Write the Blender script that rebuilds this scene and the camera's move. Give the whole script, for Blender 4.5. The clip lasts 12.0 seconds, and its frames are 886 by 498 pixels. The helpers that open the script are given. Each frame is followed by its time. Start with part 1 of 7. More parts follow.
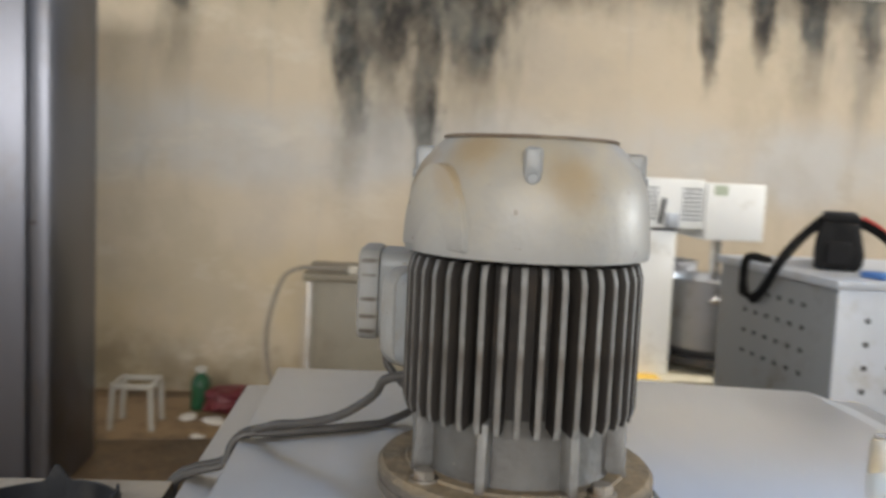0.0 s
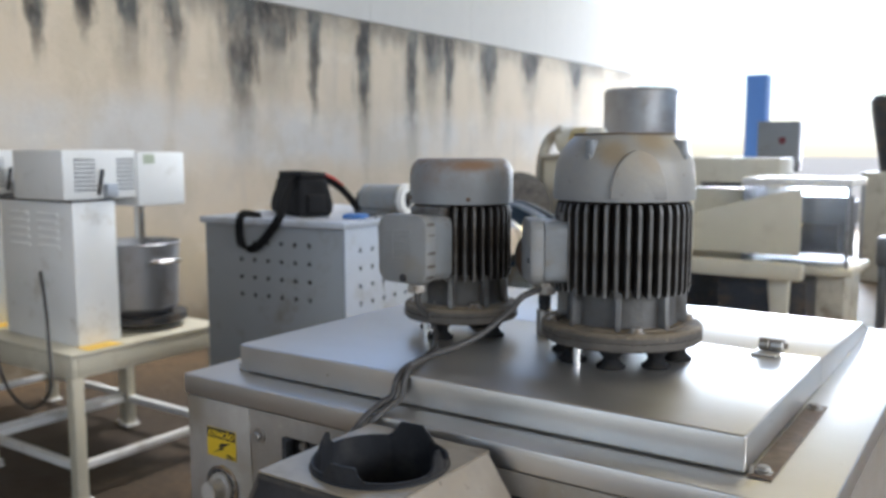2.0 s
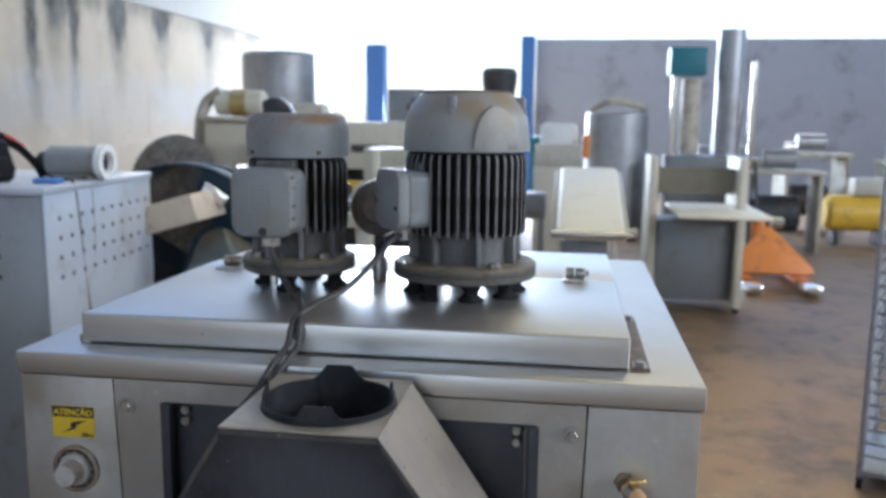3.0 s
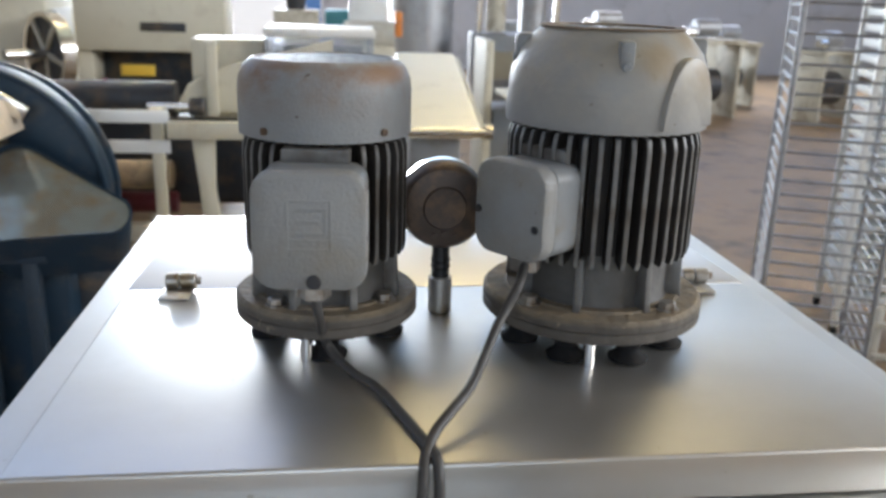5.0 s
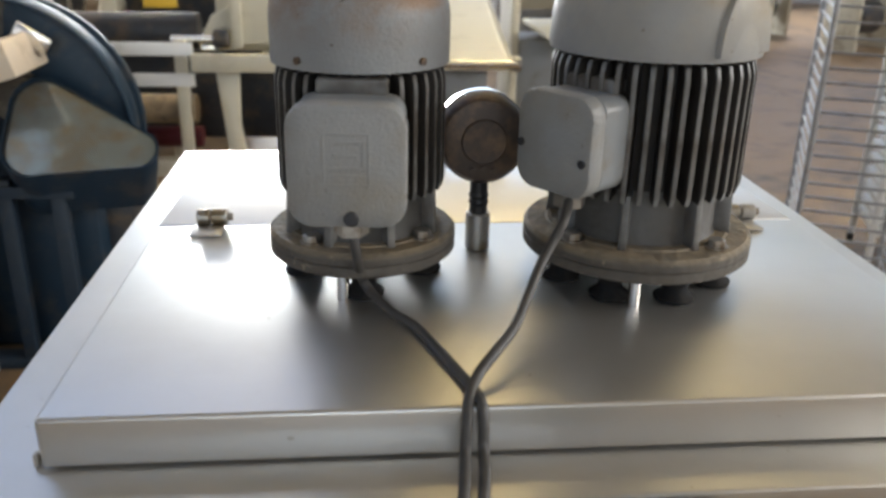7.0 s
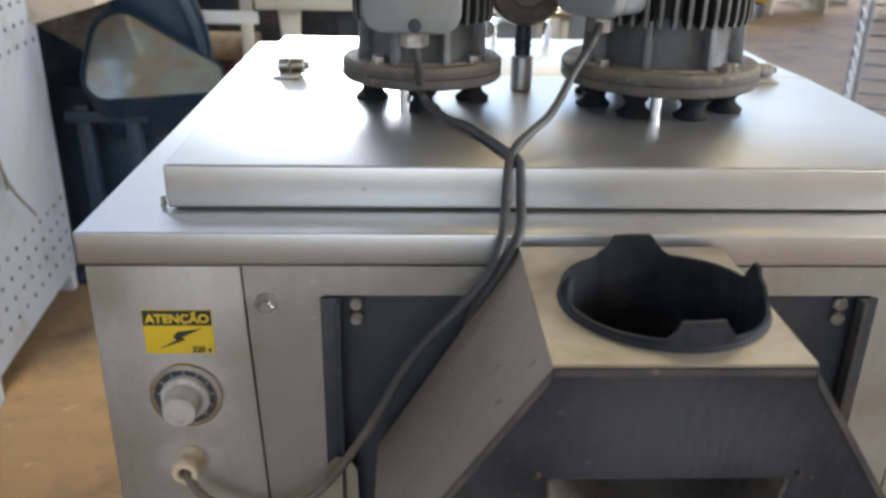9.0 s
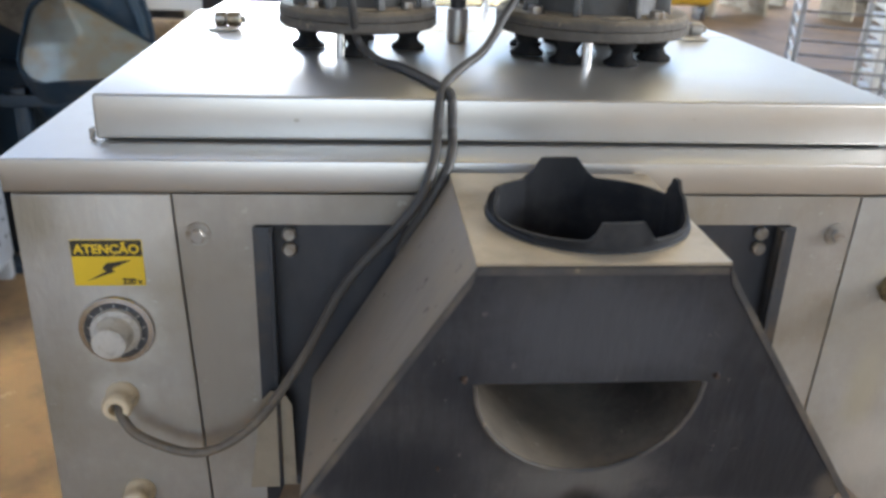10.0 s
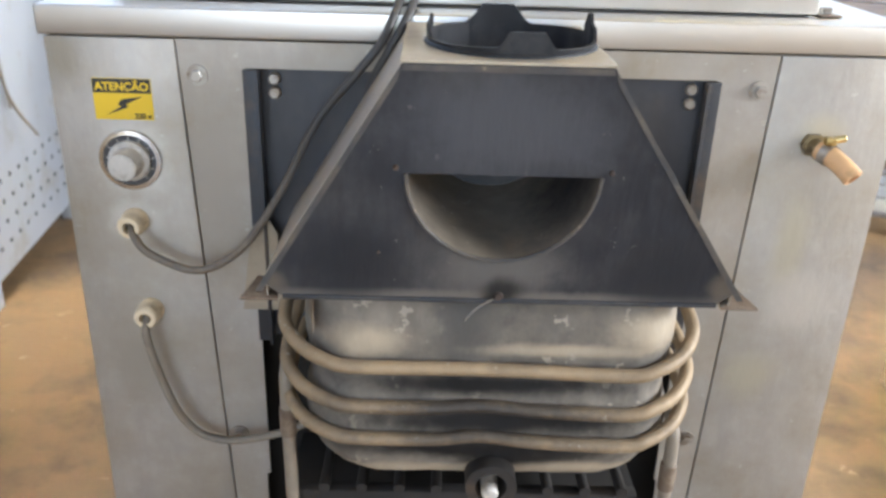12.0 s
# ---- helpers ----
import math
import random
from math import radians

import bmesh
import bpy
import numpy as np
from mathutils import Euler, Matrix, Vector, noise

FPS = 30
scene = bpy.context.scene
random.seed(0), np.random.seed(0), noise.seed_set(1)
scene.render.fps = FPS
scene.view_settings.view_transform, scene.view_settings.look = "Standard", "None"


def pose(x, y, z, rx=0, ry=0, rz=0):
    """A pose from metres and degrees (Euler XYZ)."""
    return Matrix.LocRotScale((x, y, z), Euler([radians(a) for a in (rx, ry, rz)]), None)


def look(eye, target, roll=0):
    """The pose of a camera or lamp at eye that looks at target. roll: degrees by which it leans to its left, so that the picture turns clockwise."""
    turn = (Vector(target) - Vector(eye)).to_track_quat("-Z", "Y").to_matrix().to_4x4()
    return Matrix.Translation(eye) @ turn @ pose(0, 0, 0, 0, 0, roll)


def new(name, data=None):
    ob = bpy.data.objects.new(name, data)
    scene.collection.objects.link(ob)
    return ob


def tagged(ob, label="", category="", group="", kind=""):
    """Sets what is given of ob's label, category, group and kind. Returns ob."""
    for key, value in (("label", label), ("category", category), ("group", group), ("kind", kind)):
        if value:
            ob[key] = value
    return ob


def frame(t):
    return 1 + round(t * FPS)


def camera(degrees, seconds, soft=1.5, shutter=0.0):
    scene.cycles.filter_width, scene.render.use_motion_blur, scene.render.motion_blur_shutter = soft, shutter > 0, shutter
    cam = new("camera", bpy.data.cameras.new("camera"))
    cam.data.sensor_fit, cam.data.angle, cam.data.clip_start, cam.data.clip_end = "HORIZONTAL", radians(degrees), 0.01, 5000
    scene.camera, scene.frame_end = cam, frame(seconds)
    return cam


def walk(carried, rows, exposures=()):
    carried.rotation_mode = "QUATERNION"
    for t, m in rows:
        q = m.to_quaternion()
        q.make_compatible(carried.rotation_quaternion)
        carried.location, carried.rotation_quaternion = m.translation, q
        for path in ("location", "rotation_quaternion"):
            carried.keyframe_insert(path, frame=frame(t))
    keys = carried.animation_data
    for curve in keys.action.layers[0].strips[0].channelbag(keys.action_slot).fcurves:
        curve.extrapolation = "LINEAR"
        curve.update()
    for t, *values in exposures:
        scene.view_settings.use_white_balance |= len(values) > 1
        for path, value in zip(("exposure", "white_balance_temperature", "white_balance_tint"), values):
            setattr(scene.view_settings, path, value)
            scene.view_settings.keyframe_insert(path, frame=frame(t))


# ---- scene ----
cam = camera(55.2, 12.0, 2.9, 0.25)
PATH = [
    (0, (0.896, 0.159, 1.563), (-1.091, 0.295, 1.38), 2.6),
    (0.3, (0.872, -0.012, 1.560), (-1.050, 0.508, 1.369), 0.7),
    (0.5, (0.849, -0.141, 1.584), (-1.032, 0.52, 1.424), 0.4),
    (0.6, (0.846, -0.189, 1.593), (-1.012, 0.539, 1.456), 1.2),
    (0.8, (0.849, -0.321, 1.603), (-0.948, 0.554, 1.521), 1.1),
    (1, (0.873, -0.481, 1.583), (-0.821, 0.578, 1.488), 0.3),
    (1.2, (0.87, -0.601, 1.579), (-0.689, 0.64, 1.407), 0.1),
    (1.5, (0.841, -0.758, 1.575), (-0.521, 0.698, 1.419), 2.4),
    (1.8, (0.742, -0.895, 1.558), (-0.421, 0.726, 1.412), 0.9),
    (2, (0.657, -0.96, 1.569), (-0.462, 0.682, 1.339), -0.1),
    (2.3, (0.588, -1.047, 1.585), (-0.297, 0.743, 1.459), 1.1),
    (2.5, (0.514, -1.105, 1.574), (-0.176, 0.766, 1.412), 0.9),
    (3, (0.327, -1.176, 1.55), (0.035, 0.778, 1.244), 0.6),
    (3.1, (0.291, -1.162, 1.546), (0.044, 0.794, 1.21), 0.4),
    (3.2, (0.24, -1.129, 1.549), (0.025, 0.827, 1.189), -0.7),
    (4.8, (-0.144, -0.674, 1.62), (0.092, 1.221, 1.023), 1.9),
    (5, (-0.14, -0.618, 1.628), (0.1, 1.278, 1.039), 1.8),
    (5.5, (-0.142, -0.576, 1.653), (0.042, 1.311, 1.017), 0.9),
    (6, (-0.145, -0.548, 1.65), (0.038, 1.331, 0.991), 0.8),
    (6.5, (-0.153, -0.559, 1.636), (0.019, 1.301, 0.921), 1.0),
    (6.8, (-0.153, -0.576, 1.622), (0.031, 1.281, 0.903), 1.2),
    (7, (-0.153, -0.586, 1.619), (0.03, 1.265, 0.883), 1.3),
    (7.5, (-0.15, -0.624, 1.59), (0.025, 1.216, 0.824), 0.2),
    (7.7, (-0.152, -0.637, 1.572), (0.029, 1.181, 0.758), 0.7),
    (9.3, (-0.166, -0.819, 1.485), (-0.107, 1.025, 0.715), 1.0),
    (9.5, (-0.151, -0.823, 1.47), (-0.058, 1.026, 0.715), 0.4),
    (10, (-0.147, -0.837, 1.439), (0.036, 0.996, 0.662), 2.1),
    (10.5, (-0.147, -0.875, 1.395), (0.107, 0.955, 0.629), 2.9),
    (10.8, (-0.133, -0.920, 1.365), (0.143, 0.897, 0.577), 2.8),
    (11, (-0.111, -0.949, 1.37), (0.091, 0.891, 0.613), 1.7),
    (11.5, (-0.059, -0.987, 1.351), (0.043, 0.854, 0.576), 1.9),
    (12, (-0.04, -1.029, 1.34), (-0.003, 0.803, 0.538), 1.8),
]
EXPOSURES = [(0.0, 1.12, 6700, 10), (1.0, 1.28, 6300, 10), (2.0, 1.0, 5900, 10), (3.0, 0.97, 5500, 10), (4.8, 1.3, 6100, 10), (7.0, 1.23, 6650, 10), (9.5, 1.66, 6000, 10), (10, 1.72, 6000, 10), (11.0, 2.3, 5950, 10), (12.0, 2.32, 6000, 10)]
walk(cam, [(t, look(eye, target, roll)) for t, eye, target, roll in PATH], EXPOSURES)
cam.data.dof.use_dof, cam.data.dof.focus_distance, cam.data.dof.aperture_fstop = True, 1.0, 6.5

# ---- world, sun, large lights ----
FZ = -0.24   # floor level, in the hall's own measure
HALL = Matrix.Translation((-0.09, -0.287, 0.194)) @ Matrix.Scale(0.898, 4)   # the hall round the machine
GZ = (HALL @ Vector((0, 0, FZ))).z   # floor level under the machine
SITE = HALL
world = bpy.data.worlds.new("sky")
scene.world = world
world.use_nodes = True
wn = world.node_tree
sky = wn.nodes.new("ShaderNodeTexSky")
sky.sky_type, sky.sun_disc = "NISHITA", False
sky.sun_elevation, sky.sun_rotation = radians(58), radians(20)
sky.air_density, sky.dust_density = 1.0, 1.2
wn.nodes["Background"].inputs["Strength"].default_value = 0.15
wn.links.new(sky.outputs[0], wn.nodes["Background"].inputs["Color"])
sun = new("sun", bpy.data.lights.new("sun", "SUN"))
sun.data.energy, sun.data.angle, sun.data.color = 1.4, radians(12), (1.0, 0.95, 0.86)
sun.matrix_world = look((6, 30, 40), (0, 12, 0))


def area_lamp(name, eye, target, sx, sy, watts, color):
    ob = new(name, bpy.data.lights.new(name, "AREA"))
    ob.data.shape, ob.data.size, ob.data.size_y = "RECTANGLE", sx * 0.898, sy * 0.898
    ob.data.energy, ob.data.color = watts * 0.81, color
    ob.matrix_world = look(HALL @ Vector(eye), HALL @ Vector(target))
    return ob


area_lamp("gate_daylight", (-2.9, 19.6, 2.6), (-1.5, 0, 0.6), 4.6, 4.6, 1050, (0.93, 0.97, 1.0))
# no gate known here: lamp added to brighten the machine's front
area_lamp("added_front_light", (-1.2, -8.6, 2.4), (0.0, 0, 0.8), 5.0, 4.2, 34, (1.0, 0.96, 0.90))
# lamp added on the unseen east side to brighten faces turned there
area_lamp("added_east_light", (13.4, -1.0, 5.2), (-2, 2.0, 1.0), 13.0, 2.2, 740, (1.0, 0.99, 0.97))

# ---- materials ----
def mat(name, base, rough=0.5, metal=0.0, var=0.18, scale=9.0, dirt=None, dirt_amt=0.35, dirt_scale=2.5,
        bump=0.15, bump_scale=70.0, stretch=(1, 1, 1), rough_var=0.12, per_object=0.0, dirt_sharp=0.18, dirt_z=None, speck=None, spec=0.5):
    m = bpy.data.materials.new(name)
    m.use_nodes = True
    t = m.node_tree
    N, L = t.nodes.new, t.links.new
    bsdf = t.nodes["Principled BSDF"]
    tc, mp = N("ShaderNodeTexCoord"), N("ShaderNodeMapping")
    mp.inputs["Scale"].default_value = stretch
    L(tc.outputs["Object"], mp.inputs["Vector"])
    n1, n2, n3 = N("ShaderNodeTexNoise"), N("ShaderNodeTexNoise"), N("ShaderNodeTexNoise")
    for n, s, d in ((n1, scale, 6), (n2, dirt_scale, 8), (n3, bump_scale, 4)):
        n.inputs["Scale"].default_value, n.inputs["Detail"].default_value = s, d
    n1.inputs["Roughness"].default_value = n2.inputs["Roughness"].default_value = 0.65
    L(mp.outputs[0], n1.inputs["Vector"])
    L(tc.outputs["Object"], n2.inputs["Vector"])
    L(mp.outputs[0], n3.inputs["Vector"])
    mix = N("ShaderNodeMix")
    mix.data_type = "RGBA"
    mix.inputs["A"].default_value = (*[c * (1 - var) for c in base], 1)
    mix.inputs["B"].default_value = (*[min(1, c * (1 + var)) for c in base], 1)
    L(n1.outputs["Fac"], mix.inputs["Factor"])
    out = mix.outputs["Result"]
    if dirt:
        ramp = N("ShaderNodeMapRange")
        ramp.inputs["From Min"].default_value = 0.68 - dirt_amt * 0.5
        ramp.inputs["From Max"].default_value = 0.68 - dirt_amt * 0.5 + dirt_sharp
        L(n2.outputs["Fac"], ramp.inputs["Value"])
        mul = N("ShaderNodeMath")
        mul.operation = "MULTIPLY"
        amount = ramp.outputs[0]
        if dirt_z:
            sz, rz, mz = N("ShaderNodeSeparateXYZ"), N("ShaderNodeMapRange"), N("ShaderNodeMath")
            L(tc.outputs["Object"], sz.inputs[0])
            L(sz.outputs["Z"], rz.inputs["Value"])
            rz.inputs["From Min"].default_value, rz.inputs["From Max"].default_value = dirt_z
            mz.operation = "MULTIPLY"
            L(amount, mz.inputs[0])
            L(rz.outputs[0], mz.inputs[1])
            amount = mz.outputs[0]
        L(amount, mul.inputs[0])
        L(n1.outputs["Fac"], mul.inputs[1])
        mul2 = N("ShaderNodeMath")
        mul2.operation = "MULTIPLY"
        mul2.use_clamp = True
        mul2.inputs[1].default_value = 1.7
        L(mul.outputs[0], mul2.inputs[0])
        d = N("ShaderNodeMix")
        d.data_type = "RGBA"
        d.inputs["B"].default_value = (*dirt, 1)
        L(out, d.inputs["A"])
        L(mul2.outputs[0], d.inputs["Factor"])
        out = d.outputs["Result"]
    if speck:                                   # (colour, share, size): small chips, splashes or dust grains
        sn, sr, sm = N("ShaderNodeTexNoise"), N("ShaderNodeMapRange"), N("ShaderNodeMix")
        sn.inputs["Scale"].default_value, sn.inputs["Detail"].default_value, sn.inputs["Roughness"].default_value = speck[2], 3, 0.7
        L(tc.outputs["Object"], sn.inputs["Vector"])
        sr.inputs["From Min"].default_value, sr.inputs["From Max"].default_value = 0.72 - speck[1] * 0.4, 0.76 - speck[1] * 0.4
        L(sn.outputs["Fac"], sr.inputs["Value"])
        sm.data_type = "RGBA"
        sm.inputs["B"].default_value = (*speck[0], 1)
        L(out, sm.inputs["A"])
        L(sr.outputs[0], sm.inputs["Factor"])
        out = sm.outputs["Result"]
    if per_object:
        oi, hs = N("ShaderNodeObjectInfo"), N("ShaderNodeHueSaturation")
        mr = N("ShaderNodeMapRange")
        mr.inputs["To Min"].default_value, mr.inputs["To Max"].default_value = 1 - per_object, 1 + per_object
        L(oi.outputs["Random"], mr.inputs["Value"])
        L(mr.outputs[0], hs.inputs["Value"])
        L(out, hs.inputs["Color"])
        out = hs.outputs["Color"]
    L(out, bsdf.inputs["Base Color"])
    bsdf.inputs["Metallic"].default_value = metal
    bsdf.inputs["Specular IOR Level"].default_value = spec
    rr = N("ShaderNodeMapRange")
    rr.inputs["To Min"].default_value, rr.inputs["To Max"].default_value = max(0.03, rough - rough_var), min(1, rough + rough_var)
    L(n1.outputs["Fac"], rr.inputs["Value"])
    L(rr.outputs[0], bsdf.inputs["Roughness"])
    if bump:
        b = N("ShaderNodeBump")
        b.inputs["Strength"].default_value, b.inputs["Distance"].default_value = bump, 0.004
        L(n3.outputs["Fac"], b.inputs["Height"])
        L(b.outputs[0], bsdf.inputs["Normal"])
    return m


STEEL = mat("brushed_stainless", (0.62, 0.61, 0.585), 0.375, 0.92, 0.08, 7.0, (0.52, 0.495, 0.45), 0.42, 3.0, 0.0, 40.0, (1, 1.6, 1.6), 0.04, dirt_sharp=0.4, speck=((0.46, 0.43, 0.38), 0.03, 60))
STEEL_SIDE = mat("dull_stainless", (0.395, 0.37, 0.335), 0.50, 0.45, 0.24, 36.0, (0.29, 0.248, 0.185), 0.56, 8.0, 0.16, 90.0, (1.3, 1, 0.5), 0.14, dirt_sharp=0.35, speck=((0.455, 0.43, 0.39), 0.15, 60))
STEEL_TALL = mat("polished_stainless_door", (0.165, 0.17, 0.195), 0.40, 1.0, 0.1, 3.0, (0.14, 0.13, 0.12), 0.3, 1.5, 0.02, 20, (30, 30, 1), 0.08)
CHROME = mat("chrome", (0.75, 0.74, 0.72), 0.16, 1.0, 0.06, 20, None, bump=0.02)
HINGE = mat("dull_hinge_steel", (0.46, 0.45, 0.43), 0.40, 0.75, 0.15, 40, (0.30, 0.24, 0.16), 0.42, 24)
BOLT = mat("zinc_bolt", (0.42, 0.40, 0.37), 0.42, 0.8, 0.25, 60, (0.20, 0.15, 0.10), 0.42, 40)
PAINT = mat("grey_motor_paint", (0.239, 0.254, 0.265), 0.38, 0.0, 0.16, 30, (0.21, 0.17, 0.115), 0.38, 14.0, 0.2, 140, dirt_sharp=0.25, speck=((0.13, 0.10, 0.075), 0.13, 70))
PAINT_BELL = mat("grey_bell_paint", (0.27, 0.278, 0.28), 0.42, 0.0, 0.14, 30, (0.40, 0.335, 0.22), 0.80, 9.0, 0.14, 120, dirt_sharp=0.45, dirt_z=(0.235, 0.330), speck=((0.17, 0.14, 0.11), 0.08, 100))
PAINT_RUST = mat("grey_paint_with_rust", (0.252, 0.262, 0.27), 0.46, 0.0, 0.16, 30, (0.21, 0.13, 0.08), 0.50, 14.0, 0.28, 300, dirt_sharp=0.16, dirt_z=(0.250, 0.298), speck=((0.10, 0.075, 0.055), 0.10, 100))
PAINT_CHIP = mat("chipped_grey_paint", (0.262, 0.268, 0.268), 0.46, 0.0, 0.14, 35, (0.22, 0.19, 0.14), 0.44, 12.0, 0.28, 320, dirt_sharp=0.35, speck=((0.10, 0.075, 0.055), 0.10, 130))
FIN = mat("grimy_fin_paint", (0.175, 0.176, 0.173), 0.45, 0.1, 0.4, 30, (0.075, 0.062, 0.050), 0.56, 16, 0.35, 120, (1, 1, 0.5), speck=((0.12, 0.085, 0.055), 0.15, 50), per_object=0.25)
# grime plus the shade of the fin gaps in one colour
FIN_FLANK = mat("grime_and_shade_flank", (0.025, 0.022, 0.020), 0.6, 0.0, 0.4, 26, (0.045, 0.038, 0.030), 0.46, 14, 0.3, 120, (1, 1, 0.3), dirt_sharp=0.3, spec=0.3)
NECK = mat("grimy_cast_iron", (0.085, 0.083, 0.079), 0.55, 0.1, 0.4, 28, (0.055, 0.047, 0.04), 0.48, 12, 0.4, 100, dirt_sharp=0.3, speck=((0.24, 0.21, 0.17), 0.10, 60))
CORE = mat("soot_and_shade_core", (0.022, 0.019, 0.017), 0.8, 0.0, 0.4, 40, (0.07, 0.05, 0.035), 0.3, 12)
FLANGE = mat("dusty_flange_iron", (0.105, 0.094, 0.082), 0.7, 0.1, 0.4, 45, (0.36, 0.285, 0.185), 0.75, 14, 0.9, 90, dirt_sharp=0.40, dirt_z=(0.0500, 0.0570), speck=((0.25, 0.205, 0.15), 0.16, 60), spec=0.35)
RUBBER = mat("black_rubber", (0.014, 0.014, 0.015), 0.8, 0.0, 0.3, 30, (0.035, 0.031, 0.026), 0.3, 20, spec=0.2)
CABLE = mat("grey_black_cable", (0.055, 0.052, 0.050), 0.52, 0.0, 0.25, 40, (0.19, 0.16, 0.125), 1.0, 18, 0.05, dirt_sharp=0.3, dirt_z=(-0.16, -0.32))
CABLE_TAN = mat("dusty_tan_cable", (0.22, 0.19, 0.15), 0.5, 0.0, 0.25, 40, (0.10, 0.09, 0.08), 0.3, 18, 0.05)
HOOD = mat("sooty_black_sheet", (0.028, 0.030, 0.036), 0.46, 0.0, 0.45, 30, (0.115, 0.110, 0.106), 0.50, 17, 0.18, 70, (1, 1, 0.45), dirt_sharp=0.45, speck=((0.20, 0.18, 0.16), 0.06, 110), spec=0.5)
PLATE = mat("blue_black_plate", (0.050, 0.053, 0.063), 0.45, 0.1, 0.4, 24, (0.09, 0.086, 0.082), 0.45, 14, 0.15, 60, (1, 1, 0.4), dirt_sharp=0.4)
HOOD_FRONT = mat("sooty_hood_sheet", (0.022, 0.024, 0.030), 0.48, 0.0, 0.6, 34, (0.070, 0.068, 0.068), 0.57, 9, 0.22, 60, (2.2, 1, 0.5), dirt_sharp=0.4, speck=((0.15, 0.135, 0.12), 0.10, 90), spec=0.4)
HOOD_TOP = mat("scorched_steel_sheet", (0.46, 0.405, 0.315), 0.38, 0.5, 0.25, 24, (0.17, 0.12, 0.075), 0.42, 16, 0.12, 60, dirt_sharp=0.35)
COLLAR = mat("burnt_black_collar", (0.016, 0.017, 0.020), 0.55, 0.0, 0.3, 30, (0.062, 0.058, 0.055), 0.40, 20, dirt_sharp=0.35, spec=0.3)
COIL = mat("heat_stained_pipe", (0.33, 0.245, 0.15), 0.55, 0.15, 0.4, 24, (0.085, 0.07, 0.056), 0.46, 11, 0.35, 90, dirt_sharp=0.3, speck=((0.46, 0.41, 0.33), 0.14, 60))
COILBOX = mat("burnt_exchanger_sheet", (0.225, 0.20, 0.165), 0.72, 0.1, 0.6, 26, (0.085, 0.078, 0.072), 0.58, 15, 0.9, 20, (1.3, 1.3, 0.6), dirt_sharp=0.30, speck=((0.36, 0.32, 0.26), 0.22, 36), spec=0.3)
TROUGH = mat("ashy_trough_sheet", (0.27, 0.23, 0.18), 0.6, 0.1, 0.4, 30, (0.12, 0.11, 0.10), 0.46, 16, 0.3, 60, dirt_sharp=0.35, speck=((0.46, 0.40, 0.32), 0.10, 60))
BLACK = mat("black_painted_steel", (0.025, 0.025, 0.027), 0.5, 0.2, 0.3, 25, (0.09, 0.085, 0.08), 0.3, 20)
YELLOW = mat("yellow_label", (0.72, 0.50, 0.02), 0.5, 0, 0.08, 60, (0.45, 0.35, 0.12), 0.25, 60)
LABELBLACK = mat("label_black_print", (0.03, 0.028, 0.02), 0.5, 0, 0.2, 60)
KNOB = mat("worn_white_knob", (0.55, 0.53, 0.49), 0.4, 0, 0.2, 90, (0.25, 0.22, 0.18), 0.35, 70)
DIAL = mat("dark_dial_ring", (0.06, 0.06, 0.065), 0.45, 0, 0.3, 90, (0.3, 0.3, 0.3), 0.3, 120)
GLAND = mat("cream_plastic_gland", (0.72, 0.61, 0.43), 0.42, 0, 0.12, 60, (0.42, 0.32, 0.19), 0.3, 50)
BRASS = mat("brass", (0.62, 0.47, 0.20), 0.32, 1.0, 0.15, 60, (0.3, 0.2, 0.08), 0.3, 50)
BRASS_D = mat("grimy_brass", (0.30, 0.24, 0.14), 0.45, 0.8, 0.3, 60, (0.10, 0.085, 0.06), 0.4, 60)
HOSE_IN = mat("dark_amber_hose_bore", (0.30, 0.13, 0.04), 0.6, 0, 0.2, 60)
HOSE = mat("amber_rubber_hose", (0.70, 0.44, 0.23), 0.5, 0, 0.15, 50, (0.4, 0.25, 0.12), 0.3, 40)
GAUGE = mat("rusty_gauge_back", (0.085, 0.065, 0.055), 0.5, 0.5, 0.3, 40, (0.2, 0.13, 0.08), 0.4, 25)
# near-black: the shade inside hollows put into a colour
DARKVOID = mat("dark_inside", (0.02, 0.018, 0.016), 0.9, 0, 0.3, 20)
CREAM = mat("cream_machine_paint", (0.60, 0.56, 0.44), 0.42, 0, 0.07, 8, (0.40, 0.34, 0.24), 0.26, 5, 0.08, 60, dirt_sharp=0.3)
CREAM_D = mat("cream_paint_worn", (0.50, 0.47, 0.38), 0.5, 0, 0.1, 8, (0.25, 0.2, 0.14), 0.4, 5, 0.1, 60)
WHITE = mat("white_machine_paint", (0.76, 0.765, 0.75), 0.4, 0, 0.05, 6, (0.40, 0.36, 0.28), 0.25, 4, 0.05, 60)
GREYP = mat("light_grey_sheet", (0.23, 0.24, 0.25), 0.42, 0.3, 0.1, 8, (0.17, 0.155, 0.14), 0.3, 4, 0.05, 60)
# blue tint stands in for the gate's daylight on the coating
WHITESTEEL = mat("white_coated_steel", (0.43, 0.462, 0.512), 0.38, 0.2, 0.08, 8, (0.33, 0.31, 0.28), 0.3, 5, 0.05, 60)
BEIGE = mat("beige_cabinet_board", (0.20, 0.178, 0.132), 0.5, 0, 0.15, 7, (0.16, 0.13, 0.09), 0.38, 3, 0.06, 40, (1, 1, 0.4))
BELT = mat("cream_conveyor_belt", (0.88, 0.82, 0.64), 0.45, 0, 0.04, 8, (0.66, 0.58, 0.42), 0.2, 5, 0.05, 60)
NAVY = mat("navy_machine_enamel", (0.010, 0.026, 0.046), 0.48, 0, 0.25, 10, (0.05, 0.05, 0.05), 0.35, 6, 0.1, 60, spec=0.35)
